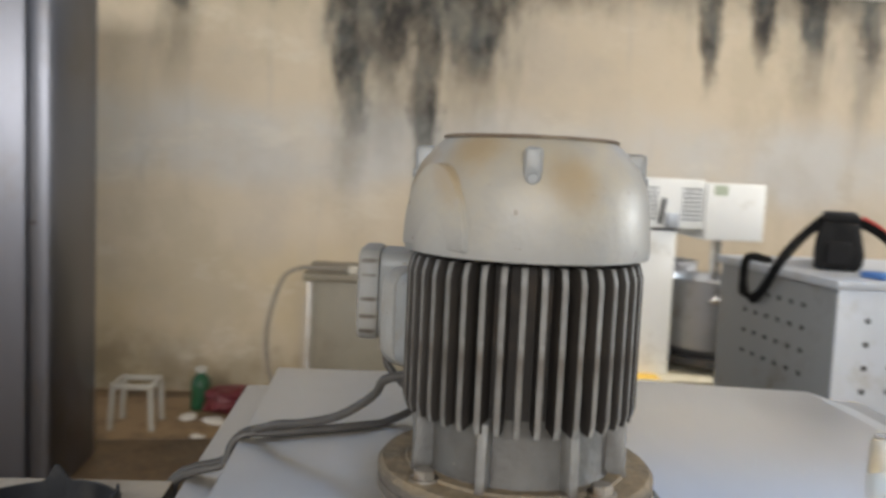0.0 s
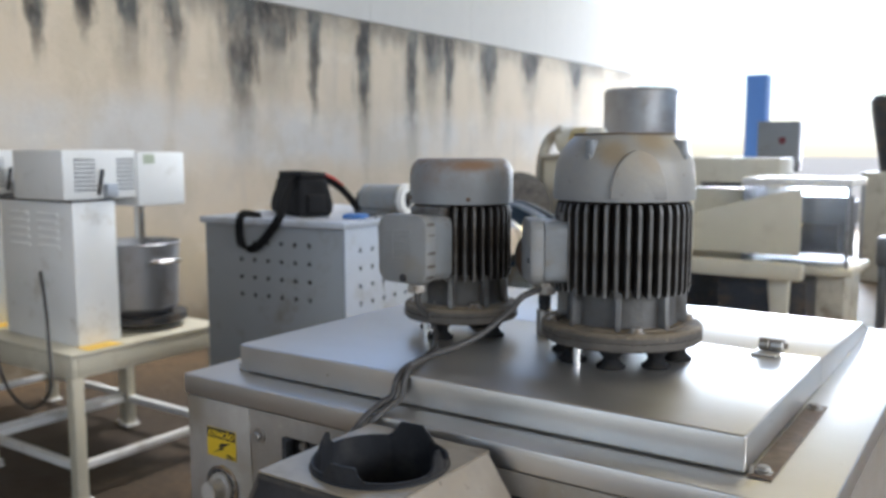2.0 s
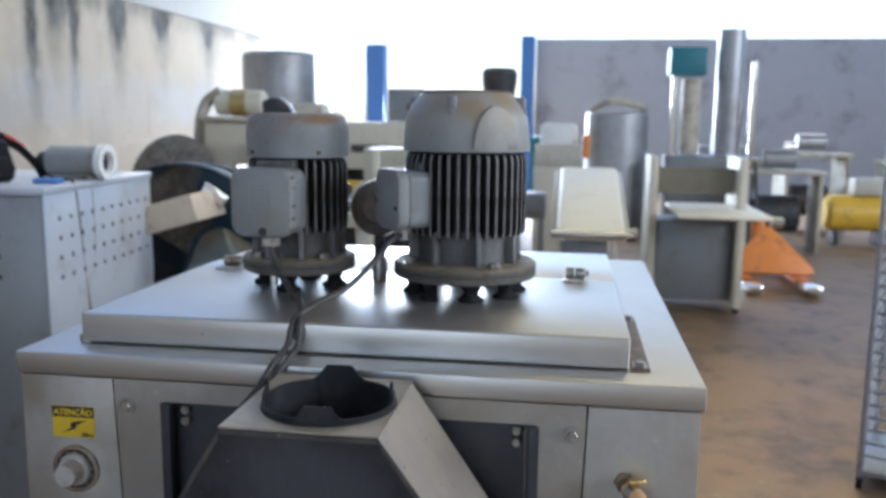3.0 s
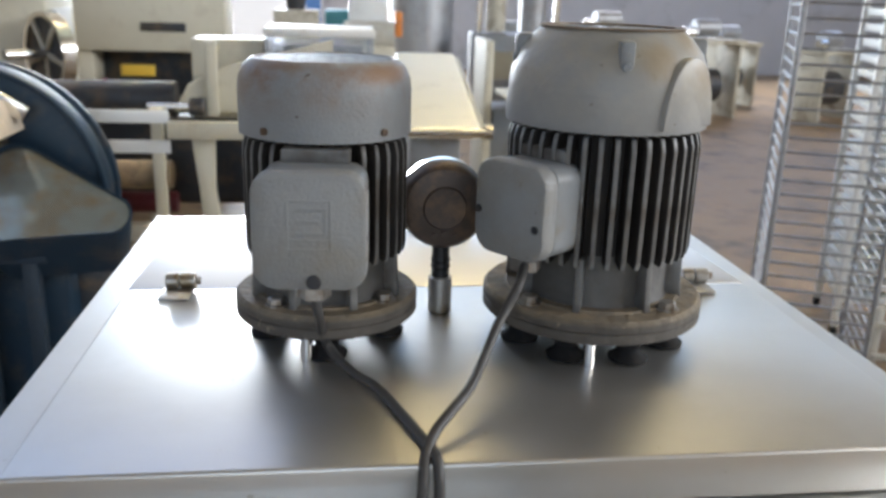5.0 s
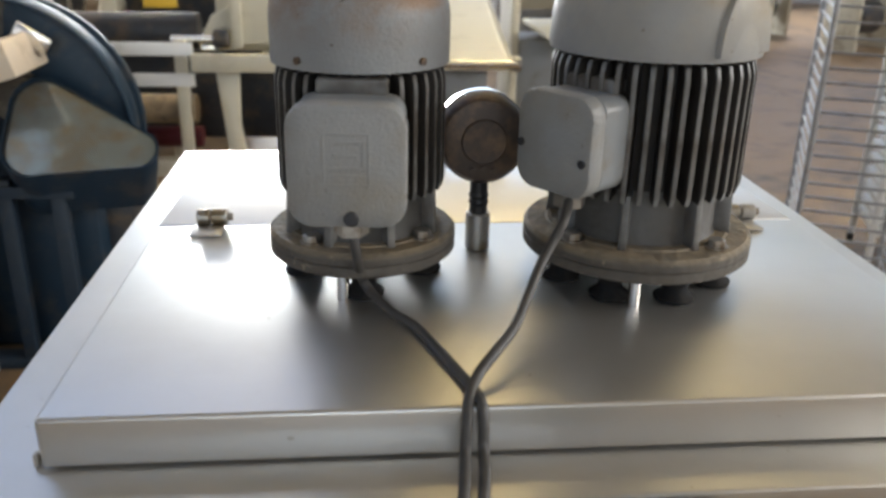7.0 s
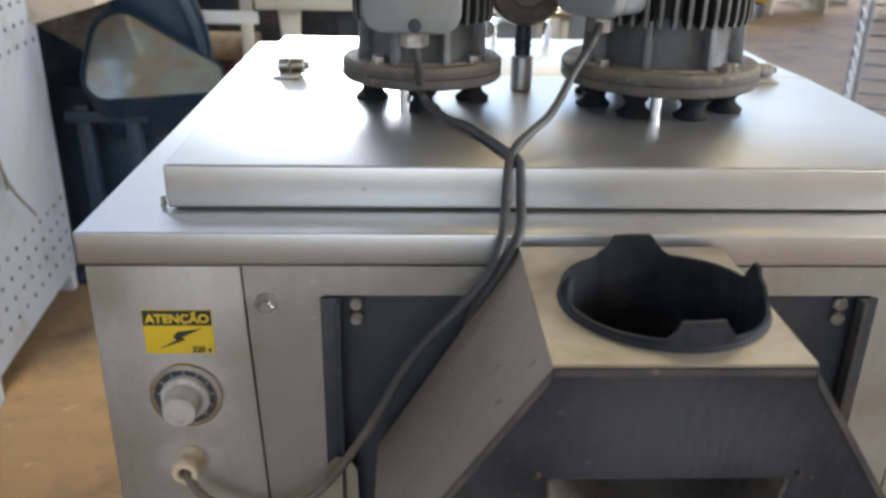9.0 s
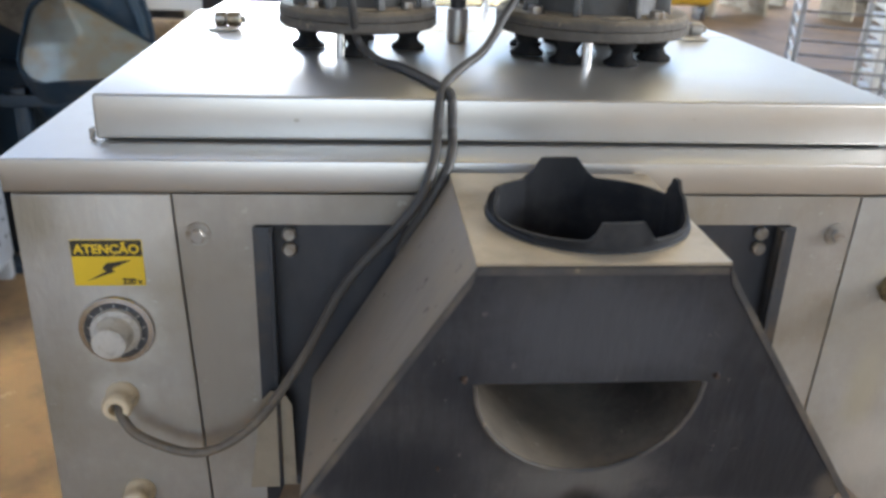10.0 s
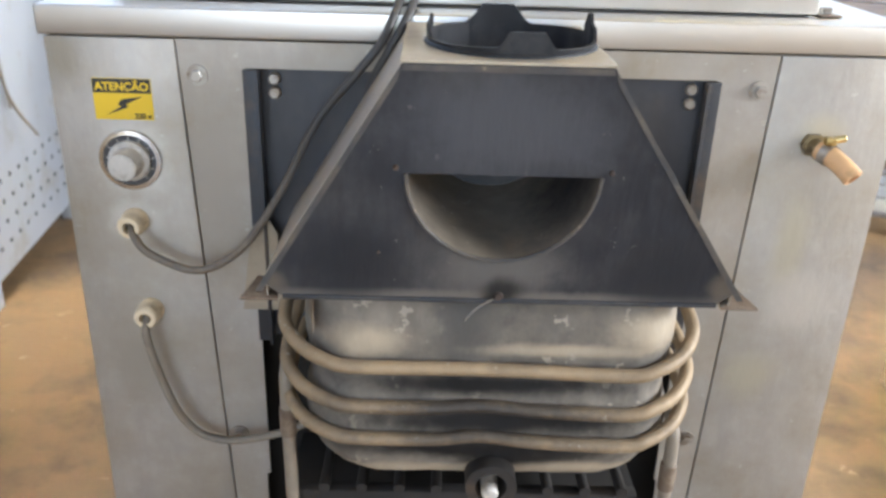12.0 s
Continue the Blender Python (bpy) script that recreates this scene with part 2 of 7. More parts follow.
PAN = mat("stained_steel_pan", (0.34, 0.41, 0.46), 0.20, 0.85, 0.25, 9, (0.36, 0.24, 0.09), 0.46, 6, 0.06, 30, dirt_sharp=0.3, speck=((0.62, 0.60, 0.55), 0.10, 9))
PAN_GREY = mat("dull_steel_bowl", (0.42, 0.425, 0.44), 0.38, 0.8, 0.12, 8, (0.3, 0.28, 0.25), 0.3, 6)
PLEXI = bpy.data.materials.new("clear_acrylic")
PLEXI.use_nodes = True
PLEXI.node_tree.nodes["Principled BSDF"].inputs["Transmission Weight"].default_value = 0.9
PLEXI.node_tree.nodes["Principled BSDF"].inputs["Roughness"].default_value = 0.08
PLEXI.node_tree.nodes["Principled BSDF"].inputs["Base Color"].default_value = (0.8, 0.86, 0.95, 1)
ALU = mat("galvanised_wire", (0.36, 0.37, 0.39), 0.45, 0.7, 0.1, 30, (0.22, 0.2, 0.18), 0.3, 20)
WOOD = mat("pallet_wood", (0.42, 0.29, 0.17), 0.75, 0, 0.25, 12, (0.18, 0.14, 0.10), 0.4, 6, 0.4, 60, (1, 10, 10), per_object=0.2)
SAGE = mat("sage_sticker", (0.42, 0.47, 0.36), 0.6, 0, 0.1, 40)
CARD = mat("trodden_cardboard", (0.30, 0.205, 0.115), 0.8, 0, 0.2, 6, (0.15, 0.10, 0.06), 0.42, 3, 0.15, 60)
WOODTOP = mat("pale_wood_tray", (0.52, 0.44, 0.34), 0.5, 0, 0.15, 8, (0.3, 0.24, 0.17), 0.3, 5, 0.1, 60)
ORANGE = mat("orange_truck_paint", (0.75, 0.26, 0.06), 0.45, 0, 0.1, 10, (0.3, 0.14, 0.07), 0.3, 8)
YEL_TANK = mat("yellow_tank_paint", (0.72, 0.46, 0.05), 0.4, 0, 0.1, 10, (0.3, 0.2, 0.06), 0.3, 8)
TANKSTEEL = mat("grey_tank_steel", (0.36, 0.37, 0.39), 0.45, 0.7, 0.15, 4, (0.22, 0.2, 0.18), 0.4, 1.5, 0.05, 20, (8, 8, 0.5))
BLUE = mat("blue_paint", (0.06, 0.16, 0.42), 0.5, 0, 0.1, 6)
SLICER_LEG = mat("dark_navy_paint", (0.010, 0.022, 0.038), 0.5, 0, 0.2, 10, (0.05, 0.045, 0.04), 0.3, 8)
TEAL = mat("teal_paint", (0.03, 0.17, 0.22), 0.45, 0, 0.15, 6)
DARKM = mat("dark_oily_iron", (0.045, 0.048, 0.055), 0.5, 0.4, 0.4, 14, (0.12, 0.09, 0.06), 0.4, 8)
FABRIC = mat("black_nylon", (0.010, 0.010, 0.011), 0.8, 0, 0.4, 40, None, bump=0.4, bump_scale=200, spec=0.25)
RED_BRIGHT = mat("bright_red_webbing", (0.62, 0.10, 0.09), 0.6, 0, 0.15, 40)
RED = mat("red_plastic", (0.12, 0.014, 0.02), 0.5, 0, 0.3, 14)
GREEN = mat("green_bottle_plastic", (0.012, 0.075, 0.03), 0.25, 0, 0.2, 14)
PAPER = mat("white_paper", (0.72, 0.70, 0.66), 0.8, 0, 0.1, 14)
STOOLW = mat("white_plastic", (0.50, 0.48, 0.42), 0.45, 0, 0.1, 14, (0.4, 0.34, 0.25), 0.3, 8)

# the lid's steel again, brightened for the sky glare on the rear cover
STEEL_REAR = mat("glare_lit_stainless", (0.78, 0.77, 0.75), 0.32, 0.85, 0.05, 3.0, None, bump=0.0, stretch=(1.5, 6, 6), rough_var=0.04)

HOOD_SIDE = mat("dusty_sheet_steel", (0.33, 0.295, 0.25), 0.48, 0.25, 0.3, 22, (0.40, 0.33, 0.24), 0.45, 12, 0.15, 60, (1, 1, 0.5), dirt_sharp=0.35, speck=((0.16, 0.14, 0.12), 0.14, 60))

HOOD_FOLD = mat("worn_sheet_fold", (0.070, 0.069, 0.070), 0.5, 0.1, 0.5, 26, (0.19, 0.155, 0.115), 0.52, 20, 0.25, 60, dirt_sharp=0.4, speck=((0.26, 0.21, 0.15), 0.14, 80))

RUSTY = mat("rusty_sheet_lip", (0.17, 0.125, 0.09), 0.6, 0.2, 0.3, 30, (0.30, 0.25, 0.19), 0.4, 25, 0.3, 90)

FLAP = mat("dusty_brown_flap", (0.34, 0.285, 0.21), 0.65, 0.1, 0.3, 16, (0.15, 0.125, 0.10), 0.4, 12, 0.2, 60)


SKYLIGHT = bpy.data.materials.new("yellowed_translucent_sheet")
SKYLIGHT.use_nodes = True
SKYLIGHT.node_tree.nodes["Principled BSDF"].inputs["Base Color"].default_value = (0.90, 0.74, 0.38, 1)
SKYLIGHT.node_tree.nodes["Principled BSDF"].inputs["Transmission Weight"].default_value = 0.95
SKYLIGHT.node_tree.nodes["Principled BSDF"].inputs["Roughness"].default_value = 0.6
SKYLIGHT.node_tree.nodes["Principled BSDF"].inputs["IOR"].default_value = 1.1


def soot_or_shade(m, centre, reach, colour):
    """Lays a blot of sooty dirt, dust or painted shade round a spot (in the object's own coordinates) over a material.
    """
    t = m.node_tree
    N, L = t.nodes.new, t.links.new
    base = t.nodes["Principled BSDF"].inputs["Base Color"]
    old = base.links[0].from_socket
    tc, mp, n, ln, ad, rr, mx = (N("ShaderNode" + k) for k in ("TexCoord", "Mapping", "TexNoise", "VectorMath", "Math", "MapRange", "Mix"))
    mp.vector_type = "TEXTURE"
    mp.inputs["Location"].default_value, mp.inputs["Scale"].default_value = centre, reach
    L(tc.outputs["Object"], mp.inputs["Vector"])
    ln.operation = "LENGTH"
    L(mp.outputs[0], ln.inputs[0])
    n.inputs["Scale"].default_value, n.inputs["Detail"].default_value, n.inputs["Roughness"].default_value = 26, 8, 0.7
    L(tc.outputs["Object"], n.inputs["Vector"])
    L(ln.outputs["Value"], ad.inputs[0])
    L(n.outputs["Fac"], ad.inputs[1])
    rr.interpolation_type = "SMOOTHSTEP"
    rr.inputs["From Min"].default_value, rr.inputs["From Max"].default_value = 1.75, 0.75
    L(ad.outputs[0], rr.inputs["Value"])
    mx.data_type = "RGBA"
    L(old, mx.inputs["A"])
    mx.inputs["B"].default_value = (*colour, 1)
    L(rr.outputs[0], mx.inputs["Factor"])
    L(mx.outputs["Result"], base)


def stain_wall():
    """Cream plaster with black mould running down from the band above, a greyish middle and tan foot."""
    m = bpy.data.materials.new("stained_plaster")
    m.use_nodes = True
    t = m.node_tree
    N, L = t.nodes.new, t.links.new
    bsdf = t.nodes["Principled BSDF"]
    tc = N("ShaderNodeTexCoord")
    sep = N("ShaderNodeSeparateXYZ")
    L(tc.outputs["Object"], sep.inputs[0])

    def noise_tex(scale, stretch=(1, 1, 1), detail=6, rough=0.6):
        mp, n = N("ShaderNodeMapping"), N("ShaderNodeTexNoise")
        mp.inputs["Scale"].default_value = stretch
        n.inputs["Scale"].default_value, n.inputs["Detail"].default_value, n.inputs["Roughness"].default_value = scale, detail, rough
        L(tc.outputs["Object"], mp.inputs["Vector"])
        L(mp.outputs[0], n.inputs["Vector"])
        return n.outputs["Fac"]

    def rng(v, a, b, c=0.0, d=1.0, kind="SMOOTHSTEP"):
        r = N("ShaderNodeMapRange")
        r.interpolation_type = kind
        for k, x in (("From Min", a), ("From Max", b), ("To Min", c), ("To Max", d)):
            r.inputs[k].default_value = x
        L(v, r.inputs["Value"])
        return r.outputs[0]

    def op(kind, a, b):
        n = N("ShaderNodeMath")
        n.operation = kind
        for i, x in enumerate((a, b)):
            if isinstance(x, (int, float)):
                n.inputs[i].default_value = x
            else:
                L(x, n.inputs[i])
        return n.outputs[0]

    def blend(a, b, f):
        n = N("ShaderNodeMix")
        n.data_type = "RGBA"
        for k, x in (("A", a), ("B", b)):
            if isinstance(x, tuple):
                n.inputs[k].default_value = (*x, 1)
            else:
                L(x, n.inputs[k])
        if isinstance(f, float):
            n.inputs["Factor"].default_value = f
        else:
            L(f, n.inputs["Factor"])
        return n.outputs["Result"]

    z = op("ADD", sep.outputs["Z"], op("MULTIPLY", op("SUBTRACT", noise_tex(1.6), 0.5), 0.5))
    col = blend((0.60, 0.51, 0.39), (0.545, 0.455, 0.335), noise_tex(3.0))
    col = blend(col, (0.54, 0.52, 0.485), op("MULTIPLY", op("MULTIPLY", rng(z, 1.25, 1.55), rng(z, 2.15, 1.8)), rng(noise_tex(0.9), 0.35, 0.6, 0.3, 0.95)))
    col = blend(col, (0.50, 0.40, 0.25), op("MULTIPLY", rng(z, 1.15, 0.5), rng(noise_tex(1.4), 0.3, 0.65, 0.25, 0.9)))
    col = blend(col, (0.22, 0.17, 0.10), op("MULTIPLY", rng(z, 0.35, -0.05), rng(noise_tex(3.0), 0.3, 0.6, 0.2, 0.8)))
    col = blend(col, (0.42, 0.38, 0.33), op("MULTIPLY", rng(noise_tex(2.2, (1, 3.0, 0.25)), 0.56, 0.72), 0.45))
    col = blend(col, (0.40, 0.36, 0.31), op("MULTIPLY", rng(noise_tex(1.1), 0.48, 0.72), 0.45))
    col = blend(col, (0.44, 0.375, 0.27), op("MULTIPLY", rng(noise_tex(0.8, (1, 1.3, 0.9), 8, 0.7), 0.50, 0.60), 0.40))
    col = blend(col, (0.66, 0.60, 0.50), op("MULTIPLY", rng(noise_tex(1.3, (1, 0.7, 1.6), 8, 0.7), 0.55, 0.66), 0.40))
    # mould runs: place along the wall, half width at the top, height of the tip
    wob = op("MULTIPLY", op("SUBTRACT", noise_tex(4.0, (1, 1, 0.6), 5, 0.6), 0.5), 0.32)
    wob2 = op("MULTIPLY", op("SUBTRACT", noise_tex(11.0, (1, 1, 0.22), 5, 0.62), 0.5), 1.5)
    total = None
    for yc, hw, tip in ((-2.6, 0.3, 2.1), (-1.1, 0.12, 2.4), (0.20, 0.17, 1.30), (0.46, 0.34, 1.75), (0.77, 0.13, 0.80), (1.10, 0.36, 1.85), (2.925, 0.09, 2.05), (3.32, 0.08, 2.3), (3.74, 0.14, 2.3), (4.18, 0.1, 2.2),
                        (4.96, 0.26, 1.50), (5.40, 0.44, 2.25), (5.98, 0.09, 1.60), (6.79, 0.1, 1.40), (7.70, 0.1, 1.45), (8.15, 0.25, 2.2), (8.50, 0.11, 1.65), (9.5, 0.22, 2.0), (10.7, 0.3, 2.3), (12.3, 0.3, 2.3)):
        v = rng(sep.outputs["Z"], 3.0, tip, kind="LINEAR")
        u = op("DIVIDE", op("ABSOLUTE", op("ADD", op("SUBTRACT", sep.outputs["Y"], yc), wob), 0), op("ADD", op("MULTIPLY", op("SUBTRACT", 1.0, v), hw * 1.35), 0.03))
        k = op("MULTIPLY", rng(op("ADD", u, wob2), 1.35, 0.35), rng(v, 1.0, 0.45))
        total = k if total is None else op("MAXIMUM", total, k)
        if hw > 0.09:
            v2 = rng(sep.outputs["Z"], 3.0, tip - 0.6, kind="LINEAR")
            u2 = op("DIVIDE", op("ABSOLUTE", op("ADD", op("SUBTRACT", sep.outputs["Y"], yc), wob), 0), op("ADD", op("MULTIPLY", op("SUBTRACT", 1.0, v2), hw * 1.4), 0.07))
            total = op("MAXIMUM", total, op("MULTIPLY", op("MULTIPLY", rng(op("ADD", u2, wob2), 1.4, 0.1), rng(v2, 1.0, 0.3)), 0.52))
    edge = op("MULTIPLY", rng(op("ADD", sep.outputs["Z"], op("MULTIPLY", wob2, 0.22)), 2.62, 2.96), rng(noise_tex(0.8), 0.35, 0.6, 0.15, 0.75))
    mould = op("MAXIMUM", total, edge)
    patch = op("MULTIPLY", rng(noise_tex(5.0, (1, 1, 0.4), 5, 0.6), 0.36, 0.58, 0.82, 1.0), rng(noise_tex(16.0, (1, 1, 0.5)), 0.30, 0.55, 0.84, 1.0))
    dark = blend((0.034, 0.030, 0.026), (0.085, 0.088, 0.081), rng(noise_tex(2.6), 0.40, 0.62))
    L(blend(col, dark, op("MULTIPLY", mould, patch)), bsdf.inputs["Base Color"])
    bsdf.inputs["Roughness"].default_value = 0.85
    b = N("ShaderNodeBump")
    b.inputs["Strength"].default_value, b.inputs["Distance"].default_value = 0.35, 0.01
    L(noise_tex(30.0), b.inputs["Height"])
    L(b.outputs[0], bsdf.inputs["Normal"])
    return m


for cx, cz, cr in ((0.055, 0.205, 0.0042), (0.0565, 0.187, 0.0030), (0.056, 0.158, 0.0036), (0.0555, 0.137, 0.0034), (0.054, 0.118, 0.0045), (-0.056, 0.196, 0.0030), (-0.048, 0.2235, 0.0036), (0.020, 0.2245, 0.0030)):
    soot_or_shade(PAINT_CHIP, (cx - 0.014, -0.155, cz), (cr, 0.03, cr), (0.07, 0.05, 0.035))
soot_or_shade(PAINT_RUST, (0.055, -0.050, 0.297), (0.046, 0.046, 0.011), (0.23, 0.14, 0.085))
soot_or_shade(PAINT_RUST, (-0.045, -0.060, 0.304), (0.040, 0.034, 0.006), (0.21, 0.15, 0.105))
for cx, cy, cz, cr in ((0.10, 0.02, 0.315, 0.030), (0.02, -0.095, 0.318, 0.026), (0.07, -0.06, 0.338, 0.030)):
    soot_or_shade(PAINT_BELL, (cx, cy, cz), (cr, cr, cr), (0.29, 0.235, 0.16))
for x, z, w, h, c in ((-0.396, 1.0215, 0.050, 0.050, (0.50, 0.48, 0.44)), (-0.400, 0.940, 0.034, 0.030, (0.49, 0.465, 0.42)), (0.415, 0.930, 0.026, 0.070, (0.40, 0.365, 0.285)), (0.395, 0.740, 0.040, 0.045, (0.405, 0.37, 0.29)),
                      (0.425, 1.075, 0.032, 0.030, (0.45, 0.405, 0.31)), (0.440, 0.850, 0.05, 0.05, (0.47, 0.44, 0.39)), (-0.300, 1.00, 0.035, 0.10, (0.35, 0.32, 0.28)), (-0.42, 0.75, 0.05, 0.06, (0.33, 0.30, 0.255)), (-0.46, 1.14, 0.03, 0.04, (0.30, 0.265, 0.21))):
    soot_or_shade(STEEL_SIDE, (x - 0.013, -0.517, z - GZ), (w, 0.05, h), c)
PLASTER = stain_wall()
BAND = mat("grey_concrete_panel", (0.49, 0.475, 0.445), 0.85, 0, 0.06, 5, (0.43, 0.415, 0.385), 0.30, 6.0, 0.3, 30, (1, 1, 0.4), dirt_sharp=0.5)
FLOOR = mat("brown_concrete_floor", (0.225, 0.145, 0.072), 0.55, 0, 0.22, 7, (0.09, 0.062, 0.04), 0.45, 2.2, 0.25, 40, rough_var=0.15, speck=((0.30, 0.22, 0.135), 0.12, 12))
# colour lifted to pale blue-grey for the glare haze over the back wall
BACKWALL = mat("blue_grey_rough_wall", (0.42, 0.43, 0.47), 0.8, 0, 0.1, 3, (0.2, 0.19, 0.19), 0.3, 1)
ROOFM = mat("unseen_roof_sheet", (0.42, 0.37, 0.27), 0.7, 0, 0.12, 3)
GROUND = mat("pale_dusty_ground", (0.42, 0.36, 0.28), 0.9, 0, 0.1, 0.5)
# shade under the mixers by the west wall, put into the floor colour
soot_or_shade(FLOOR, (-3.9, 1.6, -0.1), (2.1, 3.6, 2.0), (0.038, 0.026, 0.017))

import collections
# ---- building helpers ----
def box(bm, lo, hi, bev=0.0, seg=2, m=None):
    """A box between two corners, its edges rounded by bev."""
    c = [(a + b) / 2 for a, b in zip(lo, hi)]
    s = [abs(b - a) for a, b in zip(lo, hi)]
    g = bmesh.ops.create_cube(bm, size=1.0, matrix=Matrix.Translation(c) @ Matrix.Diagonal((*s, 1)))
    vs = g["verts"]
    if m is not None:
        bmesh.ops.transform(bm, matrix=m, verts=vs)
    if bev:
        es = list({e for v in vs for e in v.link_edges})
        lay = bm.faces.layers.int.get("flat") or bm.faces.layers.int.new("flat")
        for f in {f for v in vs for f in v.link_faces}:
            f[lay] = 1
        g = bmesh.ops.bevel(bm, geom=es, offset=min(bev, min(s) * 0.45), segments=seg, profile=0.5, affect="EDGES")
        for f in g["faces"]:
            f[lay] = 0
    return bm


def lathe(bm, prof, seg=32, m=None, closed=False):
    """Turns a profile of (radius, height) round the z axis."""
    rings = []
    for r, z in prof:
        if r < 1e-6:
            rings.append([bm.verts.new((0, 0, z))])
        else:
            rings.append([bm.verts.new((r * math.cos(2 * math.pi * i / seg), r * math.sin(2 * math.pi * i / seg), z)) for i in range(seg)])
    pairs = list(zip(rings, rings[1:])) + ([(rings[-1], rings[0])] if closed else [])
    for a, b in pairs:
        for i in range(seg):
            j = (i + 1) % seg
            if len(a) == 1 and len(b) == 1:
                continue
            if len(a) == 1:
                bm.faces.new((a[0], b[j], b[i]))
            elif len(b) == 1:
                bm.faces.new((a[i], a[j], b[0]))
            else:
                bm.faces.new((a[i], a[j], b[j], b[i]))
    if m is not None:
        bmesh.ops.transform(bm, matrix=m, verts=[v for r in rings for v in r])
    return bm


def rod(bm, a, b, r, seg=12, r2=None, bev=0.0):
    """A round bar from a to b."""
    a, b = Vector(a), Vector(b)
    h = (b - a).length
    r2 = r if r2 is None else r2
    prof = [(0, 0), (r - bev, 0), (r, bev), (r2, h - bev), (r2 - bev, h), (0, h)] if bev else [(0, 0), (r, 0), (r2, h), (0, h)]
    m = Matrix.Translation(a) @ (b - a).to_track_quat("Z", "Y").to_matrix().to_4x4()
    return lathe(bm, prof, seg, m)


def smooth_line(pts, n=8):
    """Points along a soft line through pts."""
    p = [Vector(q) for q in pts]
    p = [2 * p[0] - p[1]] + p + [2 * p[-1] - p[-2]]
    out = []
    for i in range(1, len(p) - 2):
        for k in range(n):
            u = k / n
            out.append(0.5 * (2 * p[i] + (p[i + 1] - p[i - 1]) * u + (2 * p[i - 1] - 5 * p[i] + 4 * p[i + 1] - p[i + 2]) * u * u + (3 * p[i] - p[i - 1] - 3 * p[i + 1] + p[i + 2]) * u ** 3))
    out.append(p[-2])
    return out


def tube(bm, pts, r, seg=10, n=8, closed=False):
    """A cable or pipe along a soft line through pts."""
    line = smooth_line(pts, n) if n > 1 else [Vector(q) for q in pts]
    ref, rings = Vector((0.13, 0.31, 0.94)).normalized(), []
    for i, q in enumerate(line):
        d = (line[min(i + 1, len(line) - 1)] - line[max(i - 1, 0)]).normalized()
        u = d.cross(ref).normalized()
        ref = u.cross(d).normalized()
        rings.append([bm.verts.new(q + r * (math.cos(2 * math.pi * k / seg) * u + math.sin(2 * math.pi * k / seg) * ref)) for k in range(seg)])
    for a, b in zip(rings, rings[1:]):
        for k in range(seg):
            bm.faces.new((a[k], a[(k + 1) % seg], b[(k + 1) % seg], b[k]))
    for e in (rings[0][::-1], rings[-1]):
        bm.faces.new(e)
    return bm


def prism(bm, pts, d, m=None, bev=0.0):
    """A plate of outline pts (x, y), d thick in z."""
    lo = [bm.verts.new((x, y, 0)) for x, y in pts]
    hi = [bm.verts.new((x, y, d)) for x, y in pts]
    k = len(pts)
    bm.faces.new(lo[::-1]), bm.faces.new(hi)
    for i in range(k):
        bm.faces.new((lo[i], lo[(i + 1) % k], hi[(i + 1) % k], hi[i]))
    if m is not None:
        bmesh.ops.transform(bm, matrix=m, verts=lo + hi)
    if bev:
        lay = bm.faces.layers.int.get("flat") or bm.faces.layers.int.new("flat")
        ends = [f for f in {f for v in lo + hi for f in v.link_faces} if len(f.verts) == k]
        for f in ends:
            f[lay] = 1
        g = bmesh.ops.bevel(bm, geom=list({e for v in lo + hi for e in v.link_edges}), offset=bev, segments=2, profile=0.5, affect="EDGES")
        for f in g["faces"]:
            f[lay] = 0
    return bm


def shell(bm, quads, off):
    """A thin sheet of the given faces, made thick by the vector off."""
    off, near, far, edges = Vector(off), {}, {}, collections.Counter()

    def key(p):
        k = tuple(round(c, 5) for c in p)
        if k not in near:
            near[k], far[k] = bm.verts.new(p), bm.verts.new(Vector(p) + off)
        return k

    loops = [[key(p) for p in q] for q in quads]
    for q in loops:
        bm.faces.new([near[k] for k in q])
        bm.faces.new([far[k] for k in reversed(q)])
        for a, b in zip(q, q[1:] + q[:1]):
            edges[frozenset((a, b))] += 1
    for e, c in edges.items():
        if c == 1:
            a, b = tuple(e)
            bm.faces.new((near[a], near[b], far[b], far[a]))
    return bm


def rounded(w, h, r, n=5):
    """The outline of a rectangle with round corners, about its middle."""
    out = []
    for cx, cy, a0 in ((w / 2 - r, h / 2 - r, 0), (-w / 2 + r, h / 2 - r, 90), (-w / 2 + r, -h / 2 + r, 180), (w / 2 - r, -h / 2 + r, 270)):
        for k in range(n + 1):
            a = radians(a0 + 90 * k / n)
            out.append((cx + r * math.cos(a), cy + r * math.sin(a)))
    return out


def mesh_of(name, bm, material, sharp=38):
    bmesh.ops.recalc_face_normals(bm, faces=bm.faces)
    me = bpy.data.meshes.new(name)
    lay = bm.faces.layers.int.get("flat")
    bm.faces.ensure_lookup_table()
    for f in bm.faces:
        f.smooth = not (lay and f[lay])
    bm.to_mesh(me)
    bm.free()
    me.materials.append(material)
    me.set_sharp_from_angle(angle=radians(sharp))
    return me


def thing(name, m, label, category, group=""):
    """An Empty at the base of a thing."""
    ob = new(name)
    ob.empty_display_size = 0.05
    ob.matrix_world = SITE @ (m if isinstance(m, Matrix) else pose(*m))
    BASE[ob] = ob.matrix_world.copy()
    return tagged(ob, label, category, group)


BASE = {}


